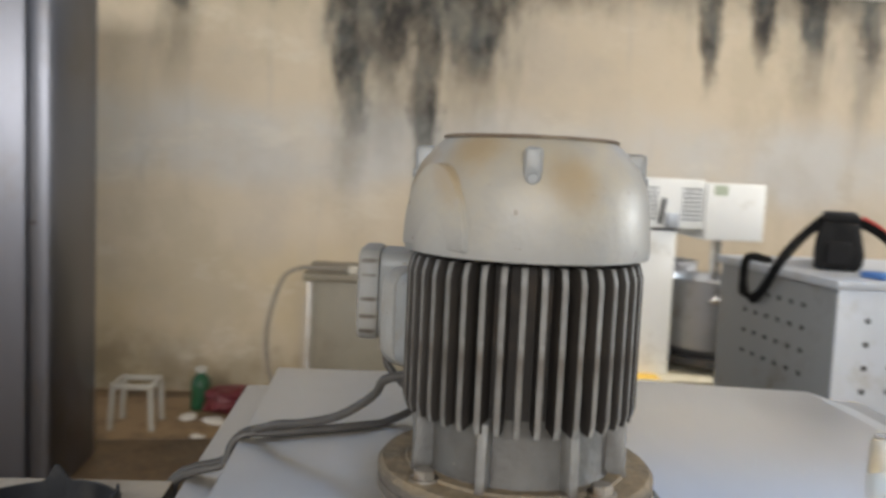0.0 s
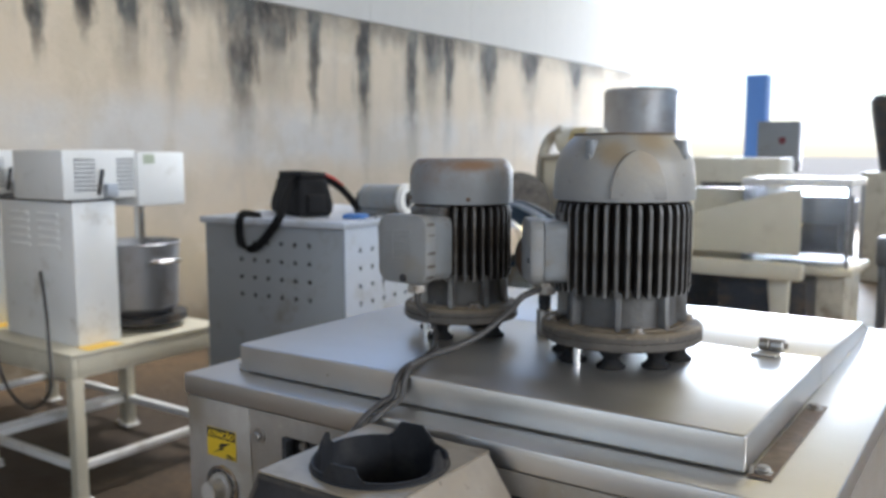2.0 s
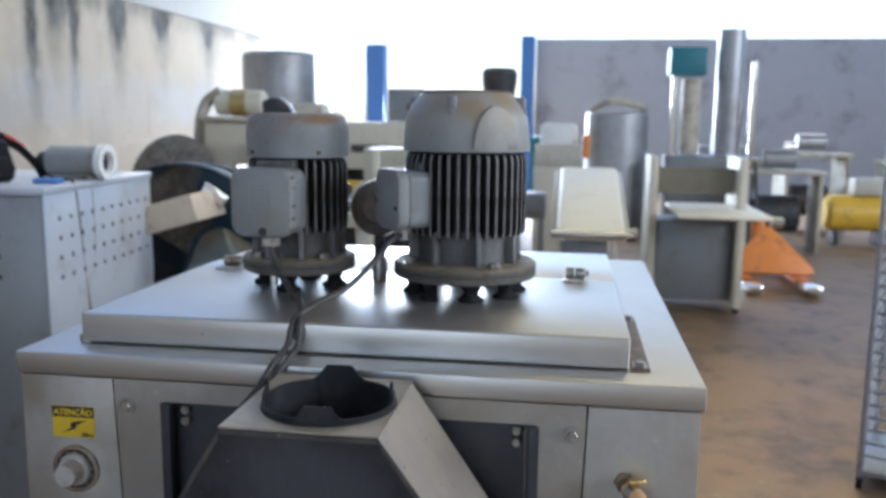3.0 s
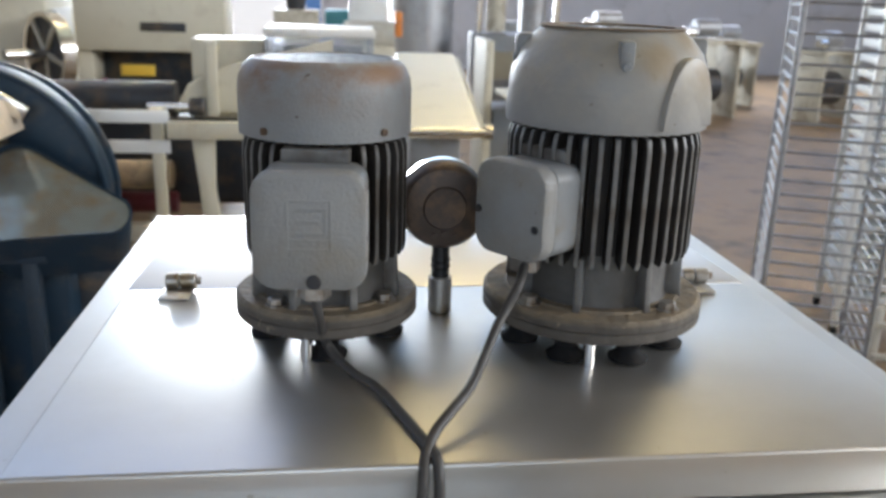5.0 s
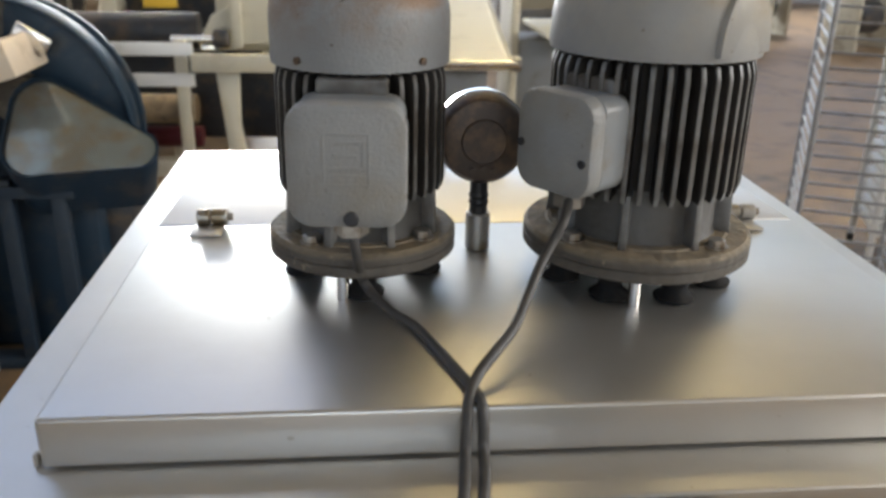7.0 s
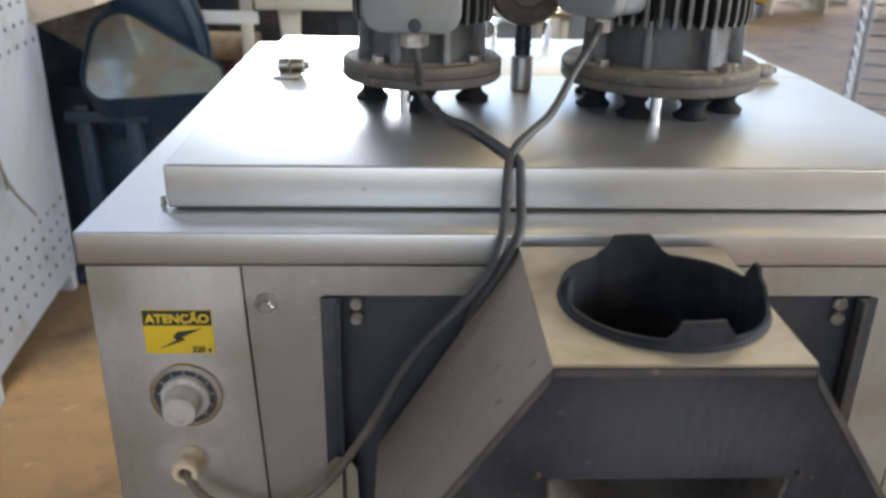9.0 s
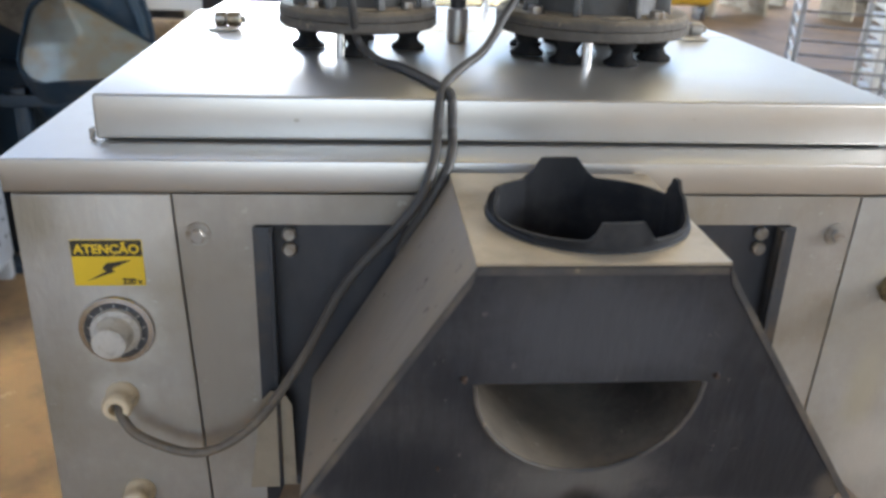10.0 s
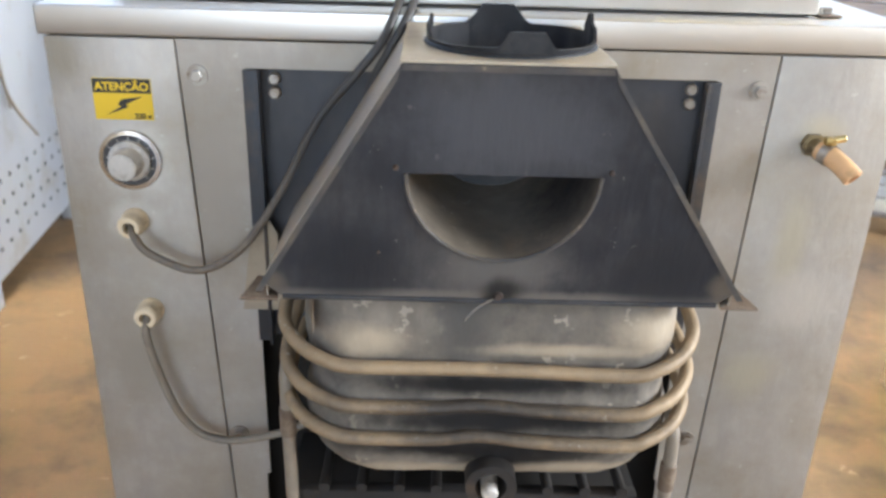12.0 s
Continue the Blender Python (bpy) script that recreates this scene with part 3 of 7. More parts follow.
def part(name, bm, material, parent, label="", place=False, sharp=38):
    """One mesh under a thing or a part. place: the bmesh is in the place's own coordinates."""
    top = parent
    while top.parent:
        top = top.parent
    if place:
        bm.transform(BASE[top].inverted())
    ob = new(name, mesh_of(name, bm, material, sharp))
    ob.parent = parent
    return tagged(ob, label)


def again(name, like, parent, m):
    """Another part on the same mesh."""
    ob = new(name, like.data)
    ob.parent = parent
    ob.matrix_basis = m
    return ob


def single(name, bm, material, label, category, kind="", group="", m=None):
    """A thing that is one mesh."""
    ob = new(name, mesh_of(name, bm, material))
    ob.matrix_world = SITE @ (m or Matrix())
    BASE[ob] = ob.matrix_world.copy()
    return tagged(ob, label, category, group, kind)


def B():
    return bmesh.new()

# ---- the hall ----
WX, BY = -5.38, 20.0     # west wall's face, back wall's face
BAND_Z, TOP_Z = 2.98, 4.03


def slab(name, lo, hi, material, label, category, bev=0.0):
    return single(name, box(B(), lo, hi, bev), material, label, category, "structure")


slab("ground", (-150, -150, FZ - 0.30), (150, 250, FZ - 0.12), GROUND, "pale dusty open ground outside the hall", "ground")
slab("floor", (WX - 0.3, -9, FZ - 0.12), (14.3, BY + 0.3, FZ), FLOOR, "worn brown concrete floor with dark stains and painted shade westwards", "floor")
wall_west = slab("wall_west", (WX - 0.25, -9, FZ), (WX, 15.0, BAND_Z), PLASTER, "cream plastered wall with black mould runs and tan stains", "wall")
slab("wall_back", (-0.45, BY, FZ), (14.0, BY + 0.25, 3.40), BACKWALL, "dull blue-grey back wall in shade", "wall")
# east and front walls are out of view, added to enclose the light
slab("wall_east", (14.0, -9, FZ), (14.25, BY + 0.25, 3.8), PLASTER, "unseen east wall added to close the hall", "wall")
slab("wall_front_1", (WX, -9.25, FZ), (-3.8, -9, 5.0), PLASTER, "unseen front wall added beside the front lamp", "wall")
slab("wall_front_2", (1.4, -9.25, FZ), (14.0, -9, 5.0), PLASTER, "unseen front wall added beside the front lamp", "wall")
# unseen roof in bays round an open daylight strip, placed to shape the light
bm = B()
for x0, x1, y0, y1 in ((WX - 1.5, 15.5, -10.5, 4.3), (WX - 1.5, 1.9, 7.5, 16.0), (1.9, 4.2, 8.6, 16.0), (4.2, 15.5, 4.3, 16.0)):
    box(bm, (x0, y0, 6.6), (x1, y1, 6.72))
single("ceiling", bm, ROOFM, "unseen sheet roof added to shape the light, with an open strip", "ceiling", "structure")
slab("skylight_1", (-0.7, 4.25, 6.53), (1.9, 7.55, 6.545), SKYLIGHT, "yellowed translucent roof sheet over the daylight strip", "skylight")
slab("skylight_2", (1.905, 4.25, 6.53), (4.25, 8.65, 6.545), SKYLIGHT, "yellowed translucent roof sheet beside the first", "skylight")
slab("pillar_1", (-4.55, 19.55, FZ), (-4.10, 19.97, 3.25), BLUE, "blue painted square pillar in the bright gateway", "pillar")
slab("pillar_2", (-0.80, 19.70, FZ), (-0.47, 19.98, 3.45), BLUE, "blue painted gate post at the end of the wall", "pillar")
# concrete panels of the band over the plaster
y, k = -9.0, 0
me_panel = {}
while y < 14.9:
    w = min(1.05 if k == 0 else 2.12, 15.0 - y)
    key = round(w, 2)
    if key not in me_panel:
        me_panel[key] = mesh_of("concrete_panel", box(B(), (-0.27, 0.002, BAND_Z + 0.004), (0.02, w - 0.002, TOP_Z)), BAND)
    ob = new("concrete_panel", me_panel[key])
    ob.parent = wall_west
    ob.matrix_basis = pose(WX, y, 0)
    y += w
    k += 1

# ---- the stainless machine ----
SITE = Matrix()
X0, X1, Y0, Y1, TZ, LZ = -0.484, 0.515, -0.058, 0.980, 1.20, 1.248
mach = thing("heated_mixing_machine", (0.013, 0.46, GZ), "stainless steel cabinet machine with hinged lid and sooty gas burner", "machine")

# table top with a folded edge
part("table_top", box(B(), (X0, Y0, TZ - 0.033), (X1, Y1, TZ), 0.0026, 3), STEEL, mach, "brushed steel top with a folded edge", True)
# sides and back
bm = B()
box(bm, (X0 + 0.008, Y0 + 0.006, 0.17), (X0 + 0.012, Y1 - 0.01, TZ - 0.034))
part("side_panel", bm, STEEL_SIDE, mach, place=True)
bm = B()
box(bm, (X1 - 0.012, Y0 + 0.006, 0.17), (X1 - 0.008, Y1 - 0.01, TZ - 0.034))
part("side_panel", bm, STEEL_SIDE, mach, place=True)
part("back_panel", box(B(), (X0 + 0.013, Y1 - 0.014, 0.17), (X1 - 0.013, Y1 - 0.010, TZ - 0.034)), STEEL_SIDE, mach, place=True)
for x in (X0 + 0.03, X1 - 0.07):
    for yy in (0.0, Y1 - 0.06):
        part("foot", box(B(), (x, yy, GZ), (x + 0.04, yy + 0.04, 0.17), 0.004), STEEL_SIDE, mach, place=True)
# front: two side strips and a middle panel with two openings
FY = Y0 + 0.001


def joint(z, left):
    """Where the slightly slanting joints of the front panel run."""
    return -0.331 + 0.040 * (1.17 - z) if left else 0.3605 - 0.030 * (1.17 - z)


def strip_of(x, left, text):
    e = 0.0010 if not left else -0.0010
    z0, z1 = 0.17, TZ - 0.035
    bm = prism(B(), [(x, z0), (joint(z0, left) + e, z0), (joint(z1, left) + e, z1), (x, z1)], 0.012, Matrix.Translation((0, FY + 0.012, 0)) @ pose(0, 0, 0, 90), 0.002)
    part("front_strip", bm, STEEL_SIDE, mach, text, True)


strip_of(X0 + 0.006, True, "scuffed steel strip with switches")
strip_of(X1 - 0.006, False, "scuffed steel strip with the gas inlet")
zs = (0.17, 0.562, 1.134, TZ - 0.035)
quads = []
for k in range(3):
    (za, zb), row = zs[k:k + 2], []
    for z in (za, zb):
        row.append((joint(z, True) + 0.0010, -0.259, -0.254, 0.291, 0.295, joint(z, False) - 0.0010))
    for i in range(5):
        if not (k == 1 and i == 2 or k == 0 and 1 <= i <= 3):
            quads.append([(row[0][i], FY + 0.001, za), (row[0][i + 1], FY + 0.001, za), (row[1][i + 1], FY + 0.001, zb), (row[1][i], FY + 0.001, zb)])
part("front_panel", shell(B(), quads, (0, 0.004, 0)), STEEL_SIDE, mach, place=True)
part("inner_backing", box(B(), (-0.33, FY + 0.10, 0.18), (0.36, FY + 0.11, 1.15)), DARKVOID, mach, "near-black sheet in place of the cabinet's shaded inside", True)
# black plate with two angle irons in the upper opening
part("black_plate", box(B(), (-0.258, FY + 0.014, 0.78), (0.300, FY + 0.018, 1.136)), PLATE, mach, place=True)
for x in (-0.256, 0.2755):
    bm = B()
    box(bm, (x, FY - 0.004, 0.78), (x + 0.020, FY + 0.000, 1.133), 0.001)
    xi = x + 0.016 if x < 0 else x
    box(bm, (xi, FY - 0.016, 0.78), (xi + 0.004, FY - 0.0045, 1.133), 0.001)
    ang = part("angle_iron", bm, DARKM, mach, place=True)
    for z in (1.1215, 1.105):
        xb = x + 0.034 if x < 0 else x - 0.011
        part("bolt", rod(B(), (xb, FY + 0.013, z), (xb, FY + 0.004, z), 0.0075, 10, bev=0.002), BOLT, ang, place=True)
# panel screws on washers
for x, z in ((-0.308, 1.125), (0.341, 1.124), (-0.293, 0.630), (0.324, 0.636)):
    bm = rod(B(), (x, FY + 0.001, z), (x, FY - 0.0022, z), 0.0120, 18)
    rod(bm, (x, FY - 0.003, z), (x, FY - 0.009, z), 0.0075, 6, bev=0.0012)
    part("panel_screw", bm, BOLT, mach, place=True)

# warning label
lab = part("warning_label", box(B(), (-0.430, FY - 0.0012, 1.0705), (-0.3625, FY - 0.0001, 1.1190)), YELLOW, mach, "yellow and black electric warning label", True)
part("label_header", box(B(), (-0.4295, FY - 0.0018, 1.1022), (-0.3630, FY - 0.0013, 1.1186)), LABELBLACK, lab, place=True)
bm = B()
prism(bm, [(-0.021, -0.0115), (0.006, -0.0015), (0.003, 0.0015), (0.023, 0.0110), (-0.001, 0.0075), (-0.006, 0.0015), (-0.002, -0.0010)], 0.0006,
      Matrix.Translation((-0.3965, FY - 0.0012, 1.0873)) @ pose(0, 0, 0, 90, 0, 0))
part("lightning_mark", bm, LABELBLACK, lab, place=True)


def lettering(name, body, size, x, z, parent, material, yy):
    cu = bpy.data.curves.new(name, "FONT")
    cu.body, cu.size, cu.offset, cu.extrude, cu.align_x, cu.align_y = body, size, size * 0.03, 0.0003, "CENTER", "CENTER"
    tmp = bpy.data.objects.new(name, cu)
    me = bpy.data.meshes.new_from_object(tmp)
    bpy.data.objects.remove(tmp)
    bm = B()
    bm.from_mesh(me)
    bm.transform(Matrix.Translation((x, yy, z)) @ pose(0, 0, 0, 90, 0, 0))
    part(name, bm, material, parent, place=True)


lettering("header_word", "ATENÇÃO", 0.0130, -0.3960, 1.1094, lab, YELLOW, FY - 0.0022)
lettering("voltage_word", "220 v", 0.0085, -0.3750, 1.0750, lab, LABELBLACK, FY - 0.0015)

# thermostat knob in a dial
kn = part("thermostat_dial", lathe(B(), [(0.030, 0), (0.0365, 0), (0.0375, 0.002), (0.0365, 0.004), (0.0315, 0.0045), (0.0305, 0.003)], 40,
          Matrix.Translation((-0.396, FY, 1.0215)) @ pose(0, 0, 0, 90), True), CHROME, mach, "thin chrome ring of the dial", True)
part("dial_face", lathe(B(), [(0, 0), (0.0305, 0), (0.0305, 0.0022), (0, 0.0022)], 40, Matrix.Translation((-0.396, FY, 1.0215)) @ pose(0, 0, 0, 90)), DIAL, kn, "black dial face with worn marks", True)
bm = B()
for i in range(11):
    a = radians(-140 + 28 * i)
    box(bm, (-0.0006, -0.0002, 0.0245), (0.0006, 0.0004, 0.0285), m=Matrix.Translation((-0.396, FY - 0.0026, 1.0215)) @ Matrix.Rotation(a, 4, "Y"))
part("dial_marks", bm, KNOB, kn, place=True)
bm = B()
lathe(bm, [(0, 0), (0.0245, 0), (0.0250, 0.003), (0.0240, 0.006), (0.0190, 0.0085), (0.0180, 0.012), (0.0172, 0.027), (0.0160, 0.0300), (0.0120, 0.0312), (0.0, 0.0315)], 44,
      Matrix.Translation((-0.396, FY - 0.0025, 1.0215)) @ pose(0, 0, 0, 90))
part("knob", bm, KNOB, kn, "worn white round knob", True)


def gland(x, z, parent):
    bm = lathe(B(), [(0, 0), (0.0165, 0), (0.0170, 0.003), (0.0165, 0.007), (0.0150, 0.009), (0.0148, 0.017), (0.0155, 0.019), (0.0152, 0.025), (0.0130, 0.0285), (0.0075, 0.0290), (0.0068, 0.018)], 12, Matrix.Translation((x, FY, z)) @ pose(0, 0, 0, 90))
    return part("cable_gland", bm, GLAND, parent, "cream plastic cable gland", True)


gland(-0.399, 0.944, mach)
gland(-0.393, 0.821, mach)

# gas inlet with hose stub
val = part("gas_inlet", rod(B(), (0.413, FY + 0.002, 1.063), (0.419, FY - 0.026, 1.060), 0.0105, 18, bev=0.002), BRASS_D, mach, "grimy brass gas inlet with an amber hose stub", True)
bm = lathe(B(), [(0.0, 0), (0.0135, 0), (0.0145, 0.002), (0.0145, 0.008), (0.0, 0.009)], 6, Matrix.Translation((0.4135, FY - 0.002, 1.063)) @ pose(0, 0, 0, 90))
part("inlet_nut", bm, BRASS_D, val, place=True)
bm = tube(B(), [(0.417, FY - 0.018, 1.061), (0.427, FY - 0.034, 1.056), (0.436, FY - 0.050, 1.048), (0.443, FY - 0.060, 1.040)], 0.0118, 16, 6)
part("hose_stub", bm, HOSE, val, "short amber rubber hose end", True)
# darker amber disc stands for the shaded bore of the hose
part("hose_bore", rod(B(), (0.4431, FY - 0.0601, 1.0399), (0.4434, FY - 0.0606, 1.0395), 0.0065, 14), HOSE_IN, val, place=True)
axis = Vector((0.010, -0.016, -0.005)).to_track_quat("Z", "Y").to_matrix().to_4x4()
clip = part("hose_clip", lathe(B(), [(0.0121, -0.005), (0.0134, -0.005), (0.0134, 0.005), (0.0121, 0.005)], 24, Matrix.Translation((0.423, FY - 0.028, 1.0585)) @ axis, True), BOLT, val, "steel hose clip", True)
bm = box(B(), (0.416, FY - 0.036, 1.070), (0.428, FY - 0.024, 1.079), 0.0015)
rod(bm, (0.426, FY - 0.030, 1.0755), (0.439, FY - 0.032, 1.0790), 0.0042, 8, bev=0.001)
part("clip_screw", bm, BRASS, clip, place=True)

# lid
HY = 0.441
lid = part("lid", box(B(), (-0.411, 0.000, TZ + 0.0030), (0.418, HY - 0.0015, LZ), 0.0035, 3), STEEL, mach, "brushed steel lid with a folded front", True)
# black strip for the thin shadow line between lid and table
part("lid_gap_shade", box(B(), (-0.404, 0.012, TZ + 0.0005), (0.410, HY - 0.004, TZ + 0.0026)), BLACK, lid, place=True)
# fixed rear cover that falls away to the back edge
bm = prism(B(), [(HY + 0.0015, TZ + 0.0005), (0.925, TZ + 0.0005), (0.925, TZ + 0.010), (0.850, TZ + 0.034), (HY + 0.0015, LZ)], 0.829,
           Matrix.Translation((-0.411, 0, 0)) @ Matrix(((0, 0, 1, 0), (1, 0, 0, 0), (0, 1, 0, 0), (0, 0, 0, 1))), 0.003)
rear = part("rear_cover", bm, STEEL_REAR, mach, "sloping rear cover in a brighter copy of the lid steel", True)
# hinges
for x in (-0.344, 0.341):
    h = part("hinge", box(B(), (x - 0.021, HY - 0.046, LZ + 0.0005), (x + 0.017, HY - 0.006, LZ + 0.0035), 0.001), HINGE, lid, "small dull steel barrel hinge", True)
    bm = rod(B(), (x - 0.017, HY - 0.004, LZ + 0.012), (x - 0.0008, HY - 0.004, LZ + 0.012), 0.0102, 20, bev=0.0015)
    rod(bm, (x + 0.0008, HY - 0.004, LZ + 0.012), (x + 0.020, HY - 0.004, LZ + 0.012), 0.0102, 20, bev=0.0015)
    part("barrel", bm, HINGE, h, place=True)
    part("pin_end", rod(B(), (x + 0.020, HY - 0.004, LZ + 0.012), (x + 0.026, HY - 0.004, LZ + 0.012), 0.005, 12), BOLT, h, place=True)
# ledge strip at one side of the lid and a small corner tab at the other
ledge = part("lid_ledge", box(B(), (0.4205, 0.000, TZ + 0.0008), (0.447, 0.330, TZ + 0.0032), 0.001), RUSTY, mach, "stained brown ledge strip", True)
for yy in (0.018, 0.306):
    bm = rod(B(), (0.434, yy, TZ + 0.0032), (0.434, yy, TZ + 0.0052), 0.0105, 16)
    rod(bm, (0.434, yy, TZ + 0.0052), (0.434, yy, TZ + 0.0110), 0.0078, 6, bev=0.0012)
    part("ledge_bolt", bm, BOLT, ledge, place=True)
for x in (-0.4165, 0.4225):
    part("lid_stop", box(B(), (x - 0.002, 0.005, TZ + 0.0008), (x + 0.002, 0.013, TZ + 0.012), 0.0008), STEEL_SIDE, mach, place=True)
# strap handle on the rear cover
bm = B()
hx = [(-0.053, 0.0), (-0.052, 0.040), (-0.045, 0.050), (0.045, 0.050), (0.052, 0.040), (0.053, 0.0)]
inn = [(x * 0.955, z - 0.004 if z > 0.045 else z) for x, z in hx]
prism(bm, hx + inn[::-1], 0.032, Matrix.Translation((0.021, 0.768, TZ + 0.0365)) @ pose(0, 0, 0, 90, 0, 14), 0.0008)
part("strap_handle", bm, CHROME, rear, "bent bright steel strap handle", True)

# thermometer between the motors: seen from its rusty back
th = thing("dial_thermometer", (-0.020, 0.350, LZ), "dial thermometer with a rusty back on a short steel socket", "thermometer")
part("socket", rod(B(), (0, 0, 0), (0, 0, 0.046), 0.0145, 24, bev=0.002), HINGE, th)
bm = rod(B(), (0, 0, 0.044), (0, 0, 0.088), 0.0105, 18)
lathe(bm, [(0.0105, 0.0), (0.012, 0.004), (0.0105, 0.008), (0.012, 0.012), (0.0105, 0.016)], 18, pose(0, 0, 0.055))
part("stem", bm, BLACK, th)
bm = lathe(B(), [(0, -0.030), (0.024, -0.030), (0.026, -0.027), (0.045, -0.024), (0.050, -0.018), (0.051, 0.0)], 48, pose(0, -0.002, 0.137, -90))
part("case_back", bm, GAUGE, th, "rusty brown case back")
bm = lathe(B(), [(0.049, 0), (0.0530, 0), (0.0530, 0.014), (0.047, 0.016), (0.047, 0.010)], 48, pose(0, -0.002, 0.137, -90))
lathe(bm, [(0, 0.009), (0.047, 0.009)], 48, pose(0, -0.002, 0.137, -90))
part("bezel", bm, CHROME, th)
for dx in (-0.012, 0, 0.012):
    part("case_screw", rod(B(), (dx, -0.025, 0.106 - abs(dx) * 0.2), (dx, -0.031, 0.106 - abs(dx) * 0.2), 0.004, 10), GAUGE, th)


# ---- electric motors ----
def motor(name, x, y, rf, rb, rc, z_fin0, z_fin1, z_cap, nfin, label, caplike):
    """A flange motor standing on its shaft end: flange, ribbed neck, finned body and fan cowl."""
    mo = thing(name, (x, y, LZ), label, "electric motor", "motors on the lid")
    zf = 0.031                               # underside of the flange
    tf = 0.026
    # flange on black spool feet
    bm = lathe(B(), [(0, zf), (rf - 0.003, zf), (rf, zf + 0.003), (rf, zf + tf * 0.45), (rf - 0.002, zf + tf * 0.5), (rf, zf + tf * 0.55), (rf, zf + tf - 0.004), (rf - 0.004, zf + tf), (rf * 0.80, zf + tf), (rf * 0.79, zf + tf + 0.002), (0, zf + tf + 0.002)], 72)
    part("flange", bm, FLANGE, mo, "dusty round iron flange")
    nf, turn = (8, -31) if rf > 0.11 else (4, -90)
    foot = None
    for i in range(nf):
        a = 2 * math.pi * i / nf + radians(turn)
        p = pose((rf - 0.036) * math.cos(a), (rf - 0.036) * math.sin(a), 0)
        if foot is None:
            bm = lathe(B(), [(0, 0.0002), (0.021, 0.0002), (0.022, 0.004), (0.014, 0.010), (0.012, 0.016), (0.017, 0.023), (0.0175, zf), (0, zf)], 20)
            foot = part("spool_foot", bm, RUBBER, mo, "black rubber spool foot")
            foot.matrix_basis = p
        else:
            again("spool_foot", foot, mo, p)
    sx, sy = (rf - 0.020) * math.cos(radians(-105)), (rf - 0.020) * math.sin(radians(-105))
    part("stud", rod(B(), (sx, sy, 0.0002), (sx, sy, zf), 0.0065, 14), CHROME, mo)
    bolt = None
    for i in range(4):
        a = radians(35 + 90 * i) if rf > 0.11 else radians(50 + 90 * i)
        p = pose((rf - 0.020) * math.cos(a), (rf - 0.020) * math.sin(a), zf + tf)
        if bolt is None:
            bm = lathe(B(), [(0, 0), (0.0125, 0), (0.0125, 0.002), (0, 0.002)], 18)
            lathe(bm, [(0, 0.002), (0.0095, 0.002), (0.0095, 0.008), (0.008, 0.0092), (0, 0.0092)], 6)
            bolt = part("flange_bolt", bm, BOLT, mo)
            bolt.matrix_basis = p
        else:
            again("flange_bolt", bolt, mo, p)
    # neck with webs
    rn = rb * 0.80
    bm = lathe(B(), [(rn + 0.004, zf + tf), (rn, zf + tf + 0.006), (rn, z_fin0 - 0.014), (rb * 0.79, z_fin0 - 0.009), (rb * 0.79, z_fin0)], 56)
    neck = part("neck", bm, NECK, mo, "grey cast end shield")
    web = None
    for i in range(8):
        p = pose(0, 0, 0, 0, 0, 45 * i + 20)
        if web is None:
            bm = prism(B(), [(rn - 0.004, zf + tf - 0.001), (rb * 0.97, zf + tf - 0.001), (rb * 0.96, zf + tf + 0.006), (rb * 0.94, z_fin0 - 0.002), (rn - 0.004, z_fin0)], 0.008,
                       Matrix.Translation((0, 0.004, 0)) @ pose(0, 0, 0, 90), 0.001)
            web = part("web", bm, FIN, neck)
            web.matrix_basis = p
        else:
            again("web", web, neck, p)
    # core, darkened for the shade between the fins, and cooling fins
    core = part("body", lathe(B(), [(0, z_fin0), (rb * 0.80, z_fin0), (rb * 0.80, z_fin1 + 0.012), (0, z_fin1 + 0.012)], 64), CORE, mo, "grimy motor body between the fins, gap shade in its colour")
    fin = None
    for i in range(nfin):
        p = pose(0, 0, 0, 0, 0, 360 * i / nfin)
        if fin is None:
            zs = (z_fin0 - 0.010, z_fin1)
            bm = prism(B(), [(rb * 0.785, zs[0] + 0.004), (rb * 0.975, zs[0]), (rb, zs[0] + 0.010), (rb, zs[1] - 0.012), (rb * 0.965, zs[1]), (rb * 0.785, zs[1])], 0.0056,
                       Matrix.Translation((0, 0.0028, 0)) @ pose(0, 0, 0, 90), 0.0014)
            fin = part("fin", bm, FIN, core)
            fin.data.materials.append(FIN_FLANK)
            for pl in fin.data.polygons:          # flanks near-black with grime and painted gap shade, worn outer edge
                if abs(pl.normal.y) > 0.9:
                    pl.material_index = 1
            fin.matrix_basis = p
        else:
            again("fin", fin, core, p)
    # fan cowl
    hc = z_cap - z_fin1
    if caplike == "bell":
        prof = [(rc - 0.003, z_fin1 + 0.004), (rc, z_fin1 + 0.004), (rc + 0.001, z_fin1 + 0.012), (rc - 0.001, z_fin1 + hc * 0.38), (rc * 0.968, z_fin1 + hc * 0.58), (rc * 0.895, z_fin1 + hc * 0.77), (rc * 0.78, z_fin1 + hc * 0.92), (rc * 0.70, z_cap - 0.001), (rc * 0.69, z_cap), (rc * 0.665, z_cap - 0.002)]
        cowl_mat, r_in = PAINT_BELL, rc * 0.665
    else:
        prof = [(rc - 0.003, z_fin1 + 0.004), (rc, z_fin1 + 0.004), (rc, z_fin1 + hc * 0.62), (rc * 0.985, z_fin1 + hc * 0.76), (rc * 0.93, z_fin1 + hc * 0.90), (rc * 0.84, z_cap - 0.001), (rc * 0.80, z_cap), (rc * 0.78, z_cap - 0.002)]
        cowl_mat, r_in = PAINT_RUST, rc * 0.78
